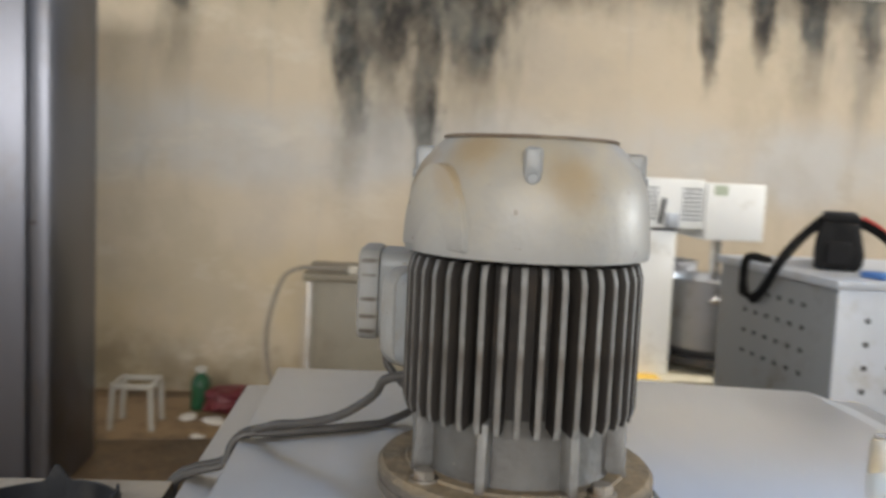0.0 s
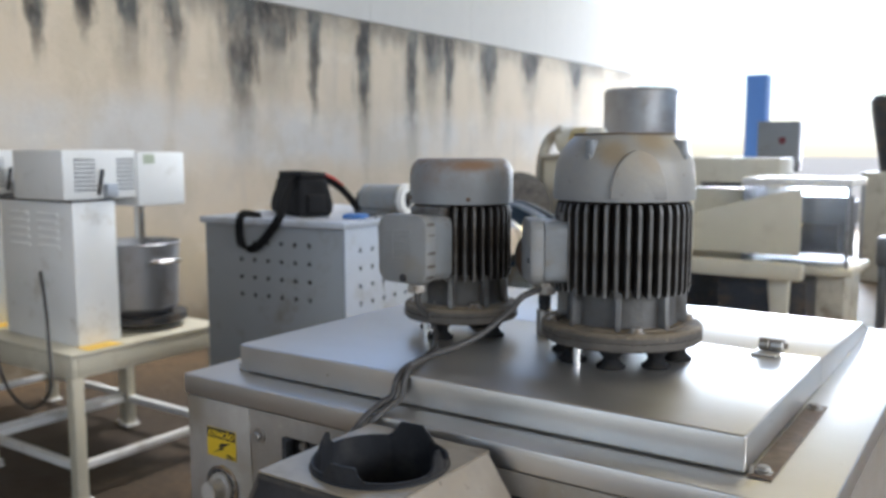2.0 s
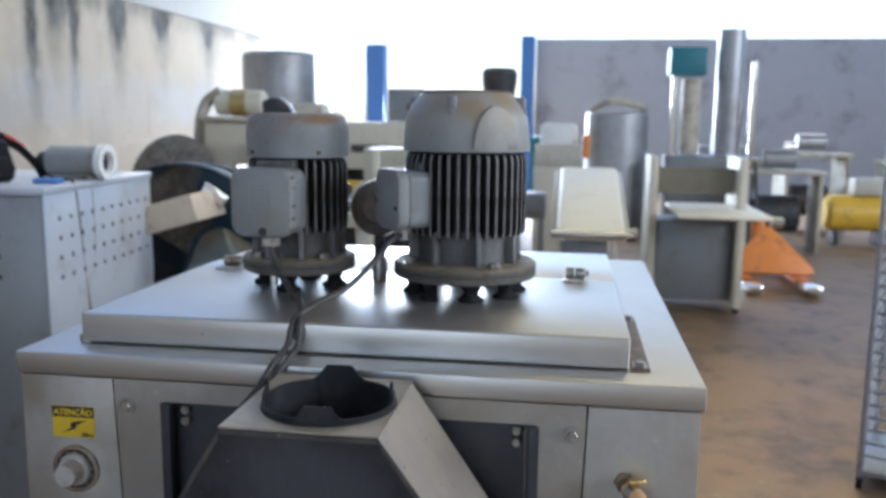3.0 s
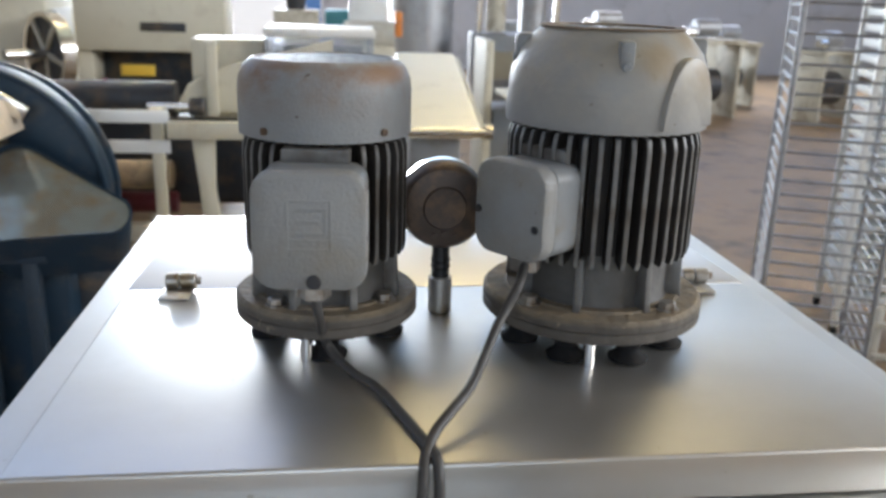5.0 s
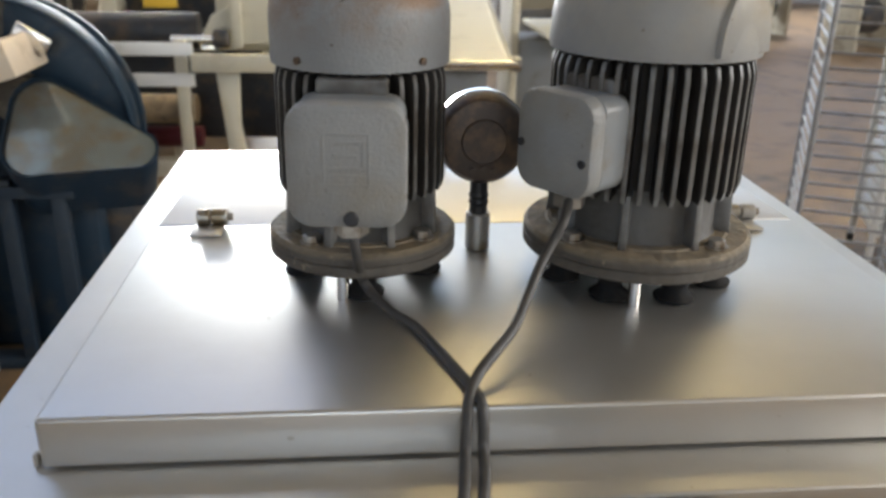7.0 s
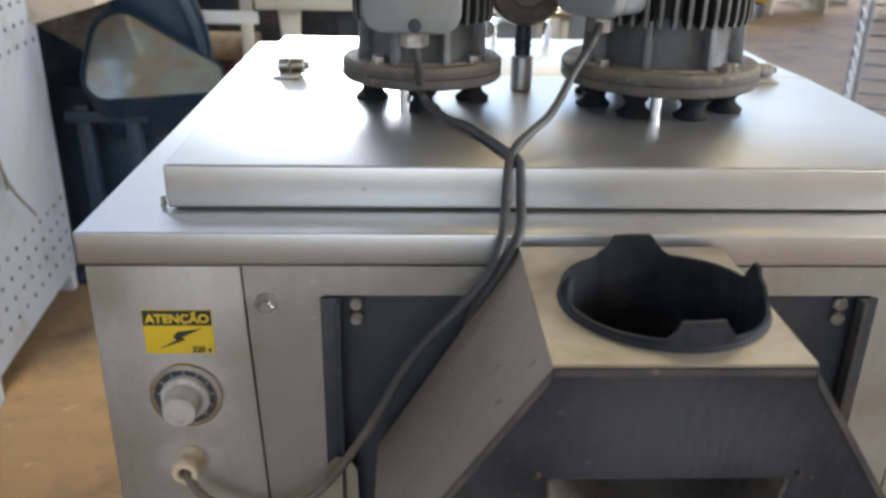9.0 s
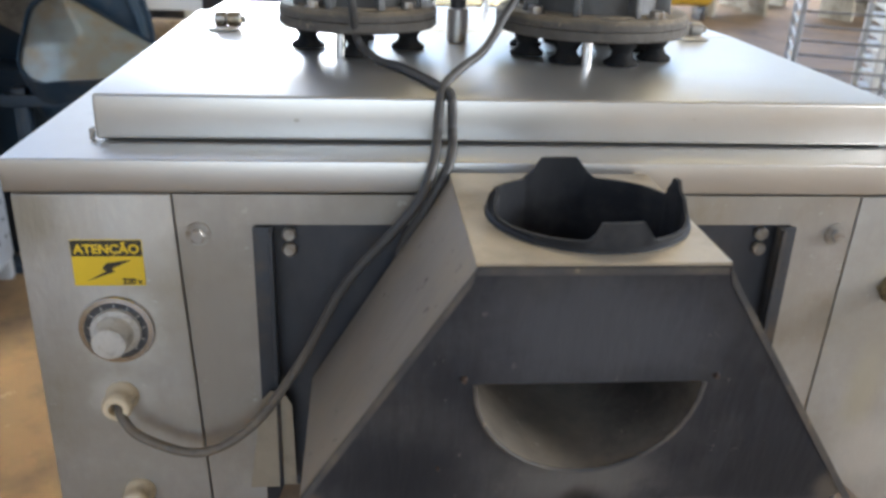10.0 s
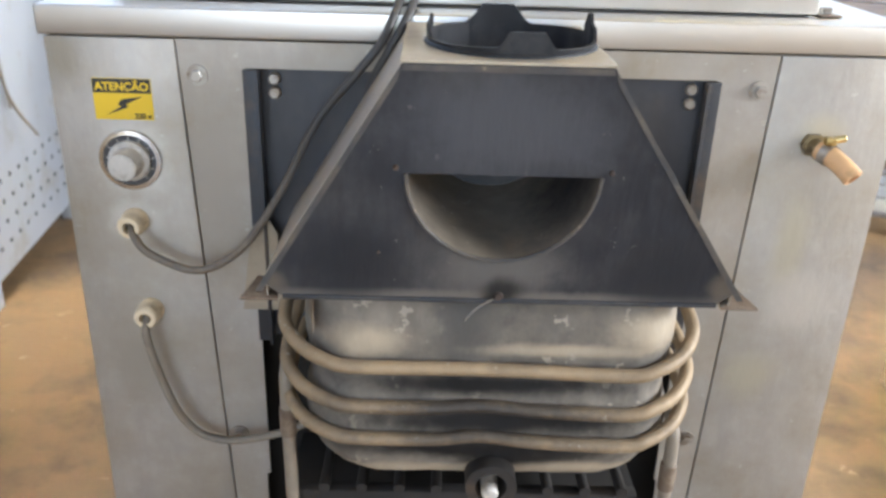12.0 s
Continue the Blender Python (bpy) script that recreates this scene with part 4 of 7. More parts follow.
    cowl = part("fan_cowl", lathe(B(), prof, 72), cowl_mat, mo, "grey painted bell-shaped fan cowl" if caplike == "bell" else "grey painted drum-shaped fan cowl with rust")
    bm = lathe(B(), [(0, z_cap - 0.016), (r_in, z_cap - 0.016)], 48)
    part("fan_shadow", bm, DARKVOID, cowl, "near-black disc for the shade under the grille")
    bm = B()
    if caplike == "bell":
        for r in [r_in * k / 6 for k in range(1, 7)]:
            lathe(bm, [(r - 0.0028, z_cap - 0.004), (r, z_cap - 0.002), (r - 0.0028, z_cap - 0.0005), (r - 0.0056, z_cap - 0.002)], 48, None, True)
        for i in range(16):
            a = 2 * math.pi * i / 16
            rod(bm, (0.014 * math.cos(a), 0.014 * math.sin(a), z_cap - 0.002), (r_in * math.cos(a), r_in * math.sin(a), z_cap - 0.002), 0.002, 6)
        rr = prof[-3][0]
        rim = [(rr - 0.004, z_cap - 0.0005), (rr + 0.0015, z_cap - 0.0005), (rr + 0.002, z_cap + 0.0010), (rr, z_cap + 0.0022), (rr - 0.004, z_cap + 0.0018)]
        part("cowl_rim", lathe(B(), rim, 64, None, True), RUSTY, cowl, "thin rusty rim of the cowl")
    else:
        for i in range(-5, 6):
            c = 0.0122 * i
            h = math.sqrt(r_in ** 2 - c * c)
            box(bm, (c - 0.0026, -h, z_cap - 0.005), (c + 0.0026, h, z_cap - 0.0015))
            box(bm, (-h, c - 0.0022, z_cap - 0.0045), (h, c + 0.0022, z_cap - 0.0010))
    part("grille", bm, PAINT, cowl, "round fan guard grille")
    return mo, cowl


m2, cowl2 = motor("flange_motor", 0.148, 0.284, 0.1242, 0.1045, 0.1076, 0.116, 0.243, 0.345, 40, "large grey finned flange motor standing upright on the lid", "bell")
m1, cowl1 = motor("flange_motor", -0.155, 0.289, 0.1004, 0.0875, 0.0903, 0.112, 0.228, 0.308, 34, "smaller grey flange motor with rusty cowl on the lid", "drum")

# lugs and round flats of the bell cowl
zc = 0.250
lug = None
for i in range(4):
    p = pose(0, 0, 0, 0, 0, 90 * i - 8)
    if lug is None:
        bm = prism(B(), [(-0.0075, 0.056), (0.0075, 0.056), (0.0075, 0.087), (-0.0075, 0.087)], 0.020, Matrix.Translation((0.0815, 0, zc)) @ Matrix(((0, 0, 1, 0), (1, 0, 0, 0), (0, 1, 0, 0), (0, 0, 0, 1))), 0.004)
        rod(bm, (0.1010, 0, zc + 0.062), (0.1035, 0, zc + 0.062), 0.005, 12, r2=0.004)
        lug = part("cowl_lug", bm, PAINT, cowl2, "raised lug with a bolt")
        lug.matrix_basis = p
    else:
        again("cowl_lug", lug, cowl2, p)
flat = None
for i in range(2):
    p = pose(0, 0, 0, 0, 0, 180 * i - 56)
    if flat is None:
        pts = [(0.041 * math.cos(radians(a)), 0.070 * math.sin(radians(a))) for a in range(0, 181, 12)]
        bm = prism(B(), pts, 0.014, Matrix.Translation((0.0925, 0, zc + 0.002)) @ Matrix(((0, 0, 1, 0), (1, 0, 0, 0), (0, 1, 0, 0), (0, 0, 0, 1))), 0.002)
        flat = part("cowl_flat", bm, PAINT_BELL, cowl2)
        flat.matrix_basis = p
    else:
        again("cowl_flat", flat, cowl2, p)
for a in (-130, -50, 40, 140):
    part("cowl_screw", rod(B(), (0.0893 * math.cos(radians(a)), 0.0893 * math.sin(radians(a)), 0.241), (0.0930 * math.cos(radians(a)), 0.0930 * math.sin(radians(a)), 0.241), 0.0038, 10), GAUGE, cowl1)


def terminal_box(mo, ang, w, h, zc, r0, d, emblem):
    """A cast terminal box on the motor's side, its cover facing along ang."""
    f = pose(0, 0, zc, 0, 0, ang) @ Matrix(((0, 0, 1, 0), (1, 0, 0, 0), (0, 1, 0, 0), (0, 0, 0, 1)))
    bx = part("terminal_box", prism(B(), rounded(w * 0.94, h * 0.94, 0.016), d * 0.62, f @ Matrix.Translation((0, 0, r0)), 0.002), PAINT, mo, "grey cast terminal box")
    cover = part("box_cover", prism(B(), rounded(w, h, 0.022), d * 0.38, f @ Matrix.Translation((0, 0, r0 + d * 0.62)), 0.006), PAINT_CHIP, bx, "chipped grey box cover")
    if emblem:
        z1 = r0 + d
        for x0, y0, x1, y1 in ((-0.021, -0.017, -0.0185, 0.031), (0.0185, -0.017, 0.021, 0.031), (-0.0184, 0.0285, 0.0184, 0.031), (-0.0184, -0.017, 0.0184, -0.0145), (-0.0184, -0.008, 0.0184, -0.006),
                               (-0.012, -0.003, 0.013, 0.001), (-0.012, 0.0085, 0.010, 0.0125), (-0.012, 0.020, 0.013, 0.024), (0.0131, -0.003, 0.0165, 0.024)):
            part("emblem_bar", box(B(), (x0, y0, z1 - 0.002), (x1, y1, z1 + 0.0005), 0.0003, 1, f), PAINT_CHIP, bx)
        part("cover_screw", rod(B(), f @ Vector((0.004, -h * 0.415, z1 - 0.001)), f @ Vector((0.004, -h * 0.415, z1 + 0.003)), 0.0072, 14, bev=0.001), DARKM, bx)
    else:
        for sx, sy in ((-0.42, -0.05), (0.40, -0.12)):
            part("cover_screw", rod(B(), f @ Vector((sx * w, sy * h, r0 + d - 0.001)), f @ Vector((sx * w, sy * h, r0 + d + 0.002)), 0.0042, 10), DARKM, bx)
    part("box_pad", prism(B(), rounded(w * 0.62, 0.015, 0.003), 0.020, f @ Matrix.Translation((0.0, h / 2 + 0.002, r0 - 0.010)), 0.002), FIN, mo, "grey cast pad above the terminal box")
    gz = -h / 2
    p0 = f @ Vector((0.0, gz + 0.004, r0 + d * 0.45))
    bm = lathe(B(), [(0, 0), (0.013, 0), (0.013, -0.012), (0, -0.012)], 16, Matrix.Translation(p0))
    lathe(bm, [(0, -0.010), (0.0165, -0.010), (0.0165, -0.022), (0.011, -0.024), (0, -0.024)], 6, Matrix.Translation(p0))
    part("cable_nut", bm, BOLT, bx)
    return BASE[mo] @ (p0 + Vector((0, 0, -0.022)))


g1 = terminal_box(m1, -95, 0.107, 0.113, 0.1625, 0.088, 0.070, True)
g2 = terminal_box(m2, -143, 0.094, 0.100, 0.168, 0.092, 0.060, False)

# cables from both boxes, over the lid's front and down to the switch strip
cab = thing("motor_cables", (-0.05, 0.05, LZ), "two dusty dark rubber cables lying over the lid", "cable")
R = 0.0049
part("cable", tube(B(), [g1 + Vector((0, 0, 0.01)), g1 + Vector((0.004, -0.002, -0.02)), (-0.155, 0.205, LZ + 0.022), (-0.130, 0.172, LZ + R), (-0.106, 0.135, LZ + R), (-0.085, 0.079, LZ + R), (-0.072, 0.040, LZ + R), (-0.062, 0.006, LZ + R),
     (-0.060, -0.008, LZ - 0.008), (-0.060, -0.016, 1.218), (-0.063, -0.048, 1.208), (-0.071, -0.072, 1.192), (-0.092, -0.078, 1.155), (-0.112, -0.072, 1.110), (-0.105, -0.066, 1.04)], R, 12, 8), CABLE, cab, place=True)
part("cable", tube(B(), [g2 + Vector((0, 0, 0.01)), (0.038, 0.167, 1.348), (0.025, 0.155, 1.329), (0.011, 0.139, 1.312), (-0.005, 0.112, 1.293), (-0.023, 0.076, 1.280), (-0.043, 0.048, 1.272), (-0.060, 0.028, LZ + 0.014), (-0.070, 0.006, LZ + R),
     (-0.073, -0.009, LZ - 0.010), (-0.075, -0.018, 1.218), (-0.079, -0.050, 1.208), (-0.084, -0.072, 1.196), (-0.096, -0.088, 1.172), (-0.122, -0.094, 1.140), (-0.168, -0.094, 1.084), (-0.213, -0.092, 0.998), (-0.264, -0.090, 0.924),
     (-0.318, -0.090, 0.893), (-0.373, -0.090, 0.912), (-0.393, -0.086, 0.934), (-0.399, -0.074, 0.943)], R, 12, 8), CABLE, cab, place=True)
part("lower_cable", tube(B(), [(-0.393, -0.074, 0.820), (-0.393, -0.088, 0.797), (-0.381, -0.086, 0.735), (-0.363, -0.084, 0.679), (-0.336, -0.082, 0.645), (-0.291, -0.080, 0.635), (-0.237, -0.080, 0.647), (-0.20, -0.075, 0.66)], 0.0055, 12, 8), CABLE_TAN, cab, place=True)

# ---- exhaust hood over the burner ----
HX0, HX1, HYF, HYB, HZ = -0.066, 0.122, -0.284, -0.076, 1.191
BX0, BX1, BZ, BYF = -0.215, 0.285, 0.950, -0.260
SZ = BZ + 0.022
SX0, SX1 = (HX0 + (BX0 - HX0) * (HZ - SZ) / (HZ - BZ), HX1 + (BX1 - HX1) * (HZ - SZ) / (HZ - BZ))
hood = part("exhaust_hood", shell(B(), [[(HX0, HYB, HZ), (HX1, HYB, HZ), (SX1, HYB, SZ), (SX0, HYB, SZ)], [(SX0, HYB, SZ), (SX1, HYB, SZ), (SX1, HYB, BZ - 0.01), (SX0, HYB, BZ - 0.01)]], (0, 0.0015, 0)),
            HOOD, mach, "sooty black sheet-metal exhaust hood", True)
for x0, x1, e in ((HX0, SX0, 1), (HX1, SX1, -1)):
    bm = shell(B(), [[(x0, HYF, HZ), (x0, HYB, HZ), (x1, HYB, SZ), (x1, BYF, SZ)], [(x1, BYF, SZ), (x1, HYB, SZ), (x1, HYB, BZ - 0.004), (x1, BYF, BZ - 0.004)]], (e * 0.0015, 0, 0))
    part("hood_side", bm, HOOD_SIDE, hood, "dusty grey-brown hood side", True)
# front sheet with a half-round mouth
CX, CZ, MR = 0.030, 1.0865, 0.092
arc = [(CX + MR * math.cos(radians(a)), CZ + 0.99 * MR * math.sin(radians(a))) for a in range(180, 361, 10)]


def fy(z):
    return HYF + (BYF - HYF) * (HZ - z) / (HZ - BZ) - 0.002



def on_front(pts, dy=0.0):
    return [(x, fy(z) + dy, z) for x, z in pts]


def edge_x(z, left):
    u = (HZ - z) / (HZ - BZ)
    return HX0 + (BX0 - HX0) * u if left else HX1 + (BX1 - HX1) * u


n = len(arc)
outer = []
for i in range(n):
    u = i / (n - 1)
    if u < 0.25:
        z = CZ + (BZ - CZ) * u / 0.25
        outer.append((edge_x(z, True), z))
    elif u > 0.75:
        z = BZ + (CZ - BZ) * (u - 0.75) / 0.25
        outer.append((edge_x(z, False), z))
    else:
        w = (u - 0.25) / 0.5
        outer.append((BX0 + (BX1 - BX0) * w, BZ))
sheets = [on_front([outer[i], outer[i + 1], arc[i + 1], arc[i]]) for i in range(n - 1)]
sheets.append(on_front([outer[0], arc[0], arc[-1], outer[-1], (HX1, HZ), (HX0, HZ)]))
# paler blue-grey patch across the upper front sheet
soot_or_shade(HOOD_FRONT, (CX - 0.013, -0.74, 1.130 - GZ), (0.12, 1.2, 0.060), (0.064, 0.067, 0.077))
soot_or_shade(HOOD_FRONT, (CX - 0.013, -0.74, 0.985 - GZ), (0.085, 1.2, 0.045), (0.115, 0.108, 0.102))
soot_or_shade(HOOD_FRONT, (CX - 0.013, -0.74, BZ - GZ + 0.002), (0.30, 1.2, 0.009), (0.14, 0.125, 0.11))
soot_or_shade(HOOD_FRONT, (-0.130, -0.74, 0.995 - GZ), (0.055, 1.2, 0.055), (0.016, 0.018, 0.023))
soot_or_shade(HOOD_FRONT, (0.190, -0.74, 0.985 - GZ), (0.065, 1.2, 0.048), (0.018, 0.020, 0.025))
for x, z, w, h in ((-0.195, 0.965, 0.016, 0.016), (0.262, 0.968, 0.020, 0.020)):
    soot_or_shade(HOOD_FRONT, (x - 0.013, -0.74, z - GZ), (w, 1.2, h), (0.105, 0.088, 0.070))
soot_or_shade(HOOD_FRONT, (0.024, -0.74, BZ - GZ + 0.010), (0.026, 1.2, 0.018), (0.022, 0.021, 0.020))
soot_or_shade(COILBOX, (-0.012, -0.72, 0.915 - GZ), (0.040, 1.2, 0.06), (0.10, 0.095, 0.088))
# shadow on the trough's right side, painted into its colour
soot_or_shade(TROUGH, (0.085, -0.64, 1.07 - GZ), (0.055, 0.12, 0.09), (0.030, 0.029, 0.030))
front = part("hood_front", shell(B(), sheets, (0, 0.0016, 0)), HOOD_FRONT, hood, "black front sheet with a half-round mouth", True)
# half-pipe trough behind the mouth
inner_arc = [(CX + (x - CX) * 0.96, HYB + 0.012, z + 0.012) for x, z in arc]
outer_arc = on_front(arc, 0.002)
bm = shell(B(), [[outer_arc[i], outer_arc[i + 1], inner_arc[i + 1], inner_arc[i]] for i in range(n - 1)], (0, 0, -0.0015))
part("mouth_trough", bm, TROUGH, hood, "ashy half-pipe trough inside the mouth", True)
part("mouth_rim", tube(B(), [(x, fy(z) - 0.0015, z) for x, z in arc], 0.0020, 8, 1), HOOD_FOLD, hood, place=True)
# top plate and collar
CC, KR = Vector((0.037, -0.186, HZ + 0.003)), 1.06
sq, ci = [], []
for i in range(64):
    a = 2 * math.pi * i / 64
    ca, sa = math.cos(a), math.sin(a)
    k = 1 / max(abs(ca), abs(sa))
    sq.append(((HX0 + HX1) / 2 + ca * k * (HX1 - HX0 + 0.003) / 2, (HYF + HYB) / 2 + sa * k * (HYB - HYF + 0.003) / 2, HZ + 0.003))
    ci.append((CC.x + ca * 0.076 * KR, CC.y + sa * 0.076 * KR, HZ + 0.003))
bm = shell(B(), [[sq[i], sq[(i + 1) % 64], ci[(i + 1) % 64], ci[i]] for i in range(64)], (0, 0, -0.0025))
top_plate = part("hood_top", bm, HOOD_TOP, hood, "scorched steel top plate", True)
bm = B()
NS = 120
lo, hi, lo2, hi2 = [], [], [], []
for i in range(NS):
    a = 360 * i / NS
    hh = 0.0075 + 0.0012 * math.sin(3 * radians(a))
    for c, flat, flare, up in ((96, 13, 13, 0.020), (276, 12, 8, 0.014), (6, 3, 13, 0.021), (186, 2, 9, 0.020)):
        d = abs((a - c + 180) % 360 - 180)
        hh += up * max(0.0, min(1.0, (flat + flare - d) / flare)) ** 1.6
    ca, sa = math.cos(radians(a)), math.sin(radians(a))
    for lst, r, z in ((lo, 0.0775, 0), (hi, 0.0785 - 0.003 * (hh > 0.016), hh), (hi2, 0.0755 - 0.003 * (hh > 0.016), hh), (lo2, 0.0745, -0.10)):
        lst.append(bm.verts.new(CC + Vector((r * KR * ca, r * KR * sa, z))))
for a, b in ((lo, hi), (hi, hi2), (hi2, lo2)):
    for i in range(NS):
        bm.faces.new((a[i], a[(i + 1) % NS], b[(i + 1) % NS], b[i]))
collar = part("flue_collar", bm, COLLAR, hood, "burnt black flue collar with four bent tabs", True)
part("flue_throat", lathe(B(), [(0.0, -0.098), (0.0743 * KR, -0.098)], 48, Matrix.Translation(CC)), DARKVOID, hood, "near-black disc closing the flue's shaded throat", True)
bm = lathe(B(), [(0.0765 * KR, 0.0), (0.0805 * KR, 0.0), (0.080 * KR, 0.002), (0.0775 * KR, 0.004)], 60, Matrix.Translation(CC), True)
part("collar_bead", bm, COLLAR, hood, place=True)
# turned lips at the foot of the hood
for x0, x1 in ((BX0 - 0.012, BX0 + 0.026), (BX1 - 0.026, BX1 + 0.012)):
    bm = prism(B(), [(x0, BYF - 0.008), (x1, BYF - 0.008), (x1 - 0.008, BYF + 0.045), (x0 + 0.008, BYF + 0.045)], 0.0022, Matrix.Translation((0, 0, BZ - 0.004)))
    part("turned_lip", bm, RUSTY, hood, place=True)
bm = box(B(), (BX0 + 0.03, BYF - 0.006, BZ - 0.003), (BX1 - 0.03, BYF + 0.004, BZ + 0.001), 0.0008)
part("foot_bead", bm, HOOD, hood, place=True)
FW = 0.007
for e, left in ((1, True), (-1, False)):
    strip = [(edge_x(BZ + 0.004, left), BZ + 0.004), (edge_x(BZ + 0.004, left) + e * FW, BZ + 0.004), (edge_x(HZ - 0.015, left) + e * FW * 0.8, HZ - 0.015), (edge_x(HZ, left), HZ)]
    part("edge_fold", shell(B(), [on_front(strip, -0.0012)], (0, 0.0010, 0)), HOOD_FOLD, hood, "worn folded edge", True)
strip = [(HX0 + 0.001, HZ - 0.0005), (HX1 - 0.001, HZ - 0.0005), (edge_x(HZ - 0.006, False) - 0.004, HZ - 0.006), (edge_x(HZ - 0.006, True) + 0.004, HZ - 0.006)]
part("edge_fold", shell(B(), [on_front(strip, -0.0018)], (0, 0.0010, 0)), HOOD_FOLD, hood, "worn folded edge", True)
for x, z, r in ((-0.071, 1.092, 0.003), (0.131, 1.092, 0.003), (0.033, BZ + 0.004, 0.0060), (-0.088, 1.002, 0.0015)):
    part("rivet", rod(B(), (x, fy(z) + 0.001, z), (x, fy(z) - 0.004, z), r, 10, r2=r * 0.6), GAUGE, hood, place=True)
part("loose_wire", tube(B(), [(0.028, BYF - 0.006, BZ + 0.002), (0.012, BYF - 0.010, BZ - 0.006), (0.0, BYF - 0.008, BZ - 0.022)], 0.0009, 6, 4), BOLT, hood, place=True)
part("side_flap", prism(B(), [(-0.272, 0.83), (-0.222, 0.83), (-0.224, 0.935), (-0.232, 0.950), (-0.246, 0.952), (-0.256, 0.940), (-0.262, 0.90)], 0.002, Matrix.Translation((0, FY - 0.010, 0)) @ pose(0, 0, 0, 90)), FLAP, mach, "dusty bent side flap", True)

# ---- heat exchanger with its pipe coils ----
EC, EW, EYF, EYB = 0.0325, 0.205, -0.247, -0.070


def ring(wx, y0, y1, r, n):
    """Points along a rectangle with rounded corners, evenly spread."""
    side = []
    for cx, cy, a0 in ((wx - r, y0 + r, -90), (wx - r, y1 - r, 0), (r - wx, y1 - r, 90), (r - wx, y0 + r, 180)):
        side += [Vector((cx + r * math.cos(radians(a0 + a)), cy + r * math.sin(radians(a0 + a)), 0)) for a in range(0, 91, 10)]
    side.append(side[0])
    long = [0.0]
    for a, b in zip(side, side[1:]):
        long.append(long[-1] + (b - a).length)
    pts, k = [], 0
    for i in range(n):
        d = long[-1] * i / n
        while long[k + 1] < d:
            k += 1
        pts.append(side[k].lerp(side[k + 1], (d - long[k]) / max(1e-9, long[k + 1] - long[k])))
    return pts


def exchanger_box():
    """A thin-walled box, dented and wrinkled, its bottom drawn in."""
    bm, rows = B(), []
    for i in range(31):
        z = 0.945 - 0.237 * i / 30
        u = max(0.0, (0.762 - z) / 0.054)
        ins = 0.003 * math.sin((z - 0.71) * 60) + 0.034 * u ** 2.4
        row = []
        for p in ring(EW - ins, EYF + ins * 0.55, EYB, 0.060 - ins * 0.3, 150):
            out = (p - Vector((0, -0.15, 0))).normalized()
            q = Vector((p.x * 26, p.y * 26, z * 40))
            p = p + out * (0.0042 * noise.noise(q * 0.7) + 0.0016 * noise.noise(q * 2.3))
            row.append(bm.verts.new((EC + p.x, p.y, z)))
        rows.append(row)
    for a, b in zip(rows, rows[1:]):
        for i in range(150):
            bm.faces.new((a[i], b[i], b[(i + 1) % 150], a[(i + 1) % 150]))
    bm.faces.new(rows[0][::-1])
    bm.faces.new(rows[-1])
    bmesh.ops.recalc_face_normals(bm, faces=bm.faces)
    return bm


# near-black bands between and below the coil pipes
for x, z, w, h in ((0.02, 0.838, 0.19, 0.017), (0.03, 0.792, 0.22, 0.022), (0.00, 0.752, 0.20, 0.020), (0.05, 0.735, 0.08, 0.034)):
    soot_or_shade(COILBOX, (x, -0.72, z - GZ), (w, 1.2, h), (0.014, 0.013, 0.013))
for x, z, w, h in ((-0.115, 0.890, 0.05, 0.022), (0.185, 0.905, 0.05, 0.030), (-0.02, 0.716, 0.16, 0.012), (0.13, 0.722, 0.08, 0.014), (0.10, 0.883, 0.10, 0.010)):
    soot_or_shade(COILBOX, (x, -0.72, z - GZ), (w, 1.2, h), (0.42, 0.355, 0.265))
# darker middle stretch of the pipes
soot_or_shade(COIL, (0.01, -0.72, 0.800 - GZ), (0.17, 0.5, 0.05), (0.045, 0.039, 0.034))
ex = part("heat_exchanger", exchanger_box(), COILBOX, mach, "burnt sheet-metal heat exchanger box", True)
part("corner_strip", shell(B(), [[(-0.1690, -0.190, 0.945), (-0.1560, -0.245, 0.945), (-0.1575, -0.247, 0.898), (-0.1700, -0.192, 0.905)]], (-0.0012, -0.0012, 0)), RUSTY, ex, "rusty bent corner strip", True)
for z, sag in ((0.861, 0.0), (0.811, 0.004), (0.770, 0.006)):
    wx, yf, r = 0.232, EYF - 0.0085, 0.085
    pts = [(EC - wx + 0.012, -0.085, z + 0.056), (EC - wx + 0.002, -0.120, z + 0.040)]
    for a in (180, 200, 225, 250, 270):
        pts.append((EC - wx + r + r * math.cos(radians(a)), yf + r + r * math.sin(radians(a)), z + 0.024 * ((270 - a) / 90) ** 1.3 + 0.002))
    pts += [(EC - 0.06, yf + 0.0015, z + 0.001), (EC - 0.01, yf + 0.003 + sag * 0.4, z + sag * 0.6), (EC + 0.05, yf + 0.002, z - 0.001)]
    for a in (270, 290, 315, 340, 360):
        pts.append((EC + wx - r + r * math.cos(radians(a)), yf + r + r * math.sin(radians(a)), z - 0.003 + 0.026 * ((a - 270) / 90) ** 1.3))
    pts += [(EC + wx - 0.002, -0.120, z + 0.034), (EC + wx - 0.012, -0.085, z + 0.046)]
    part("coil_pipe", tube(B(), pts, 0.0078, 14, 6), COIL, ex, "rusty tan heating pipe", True)
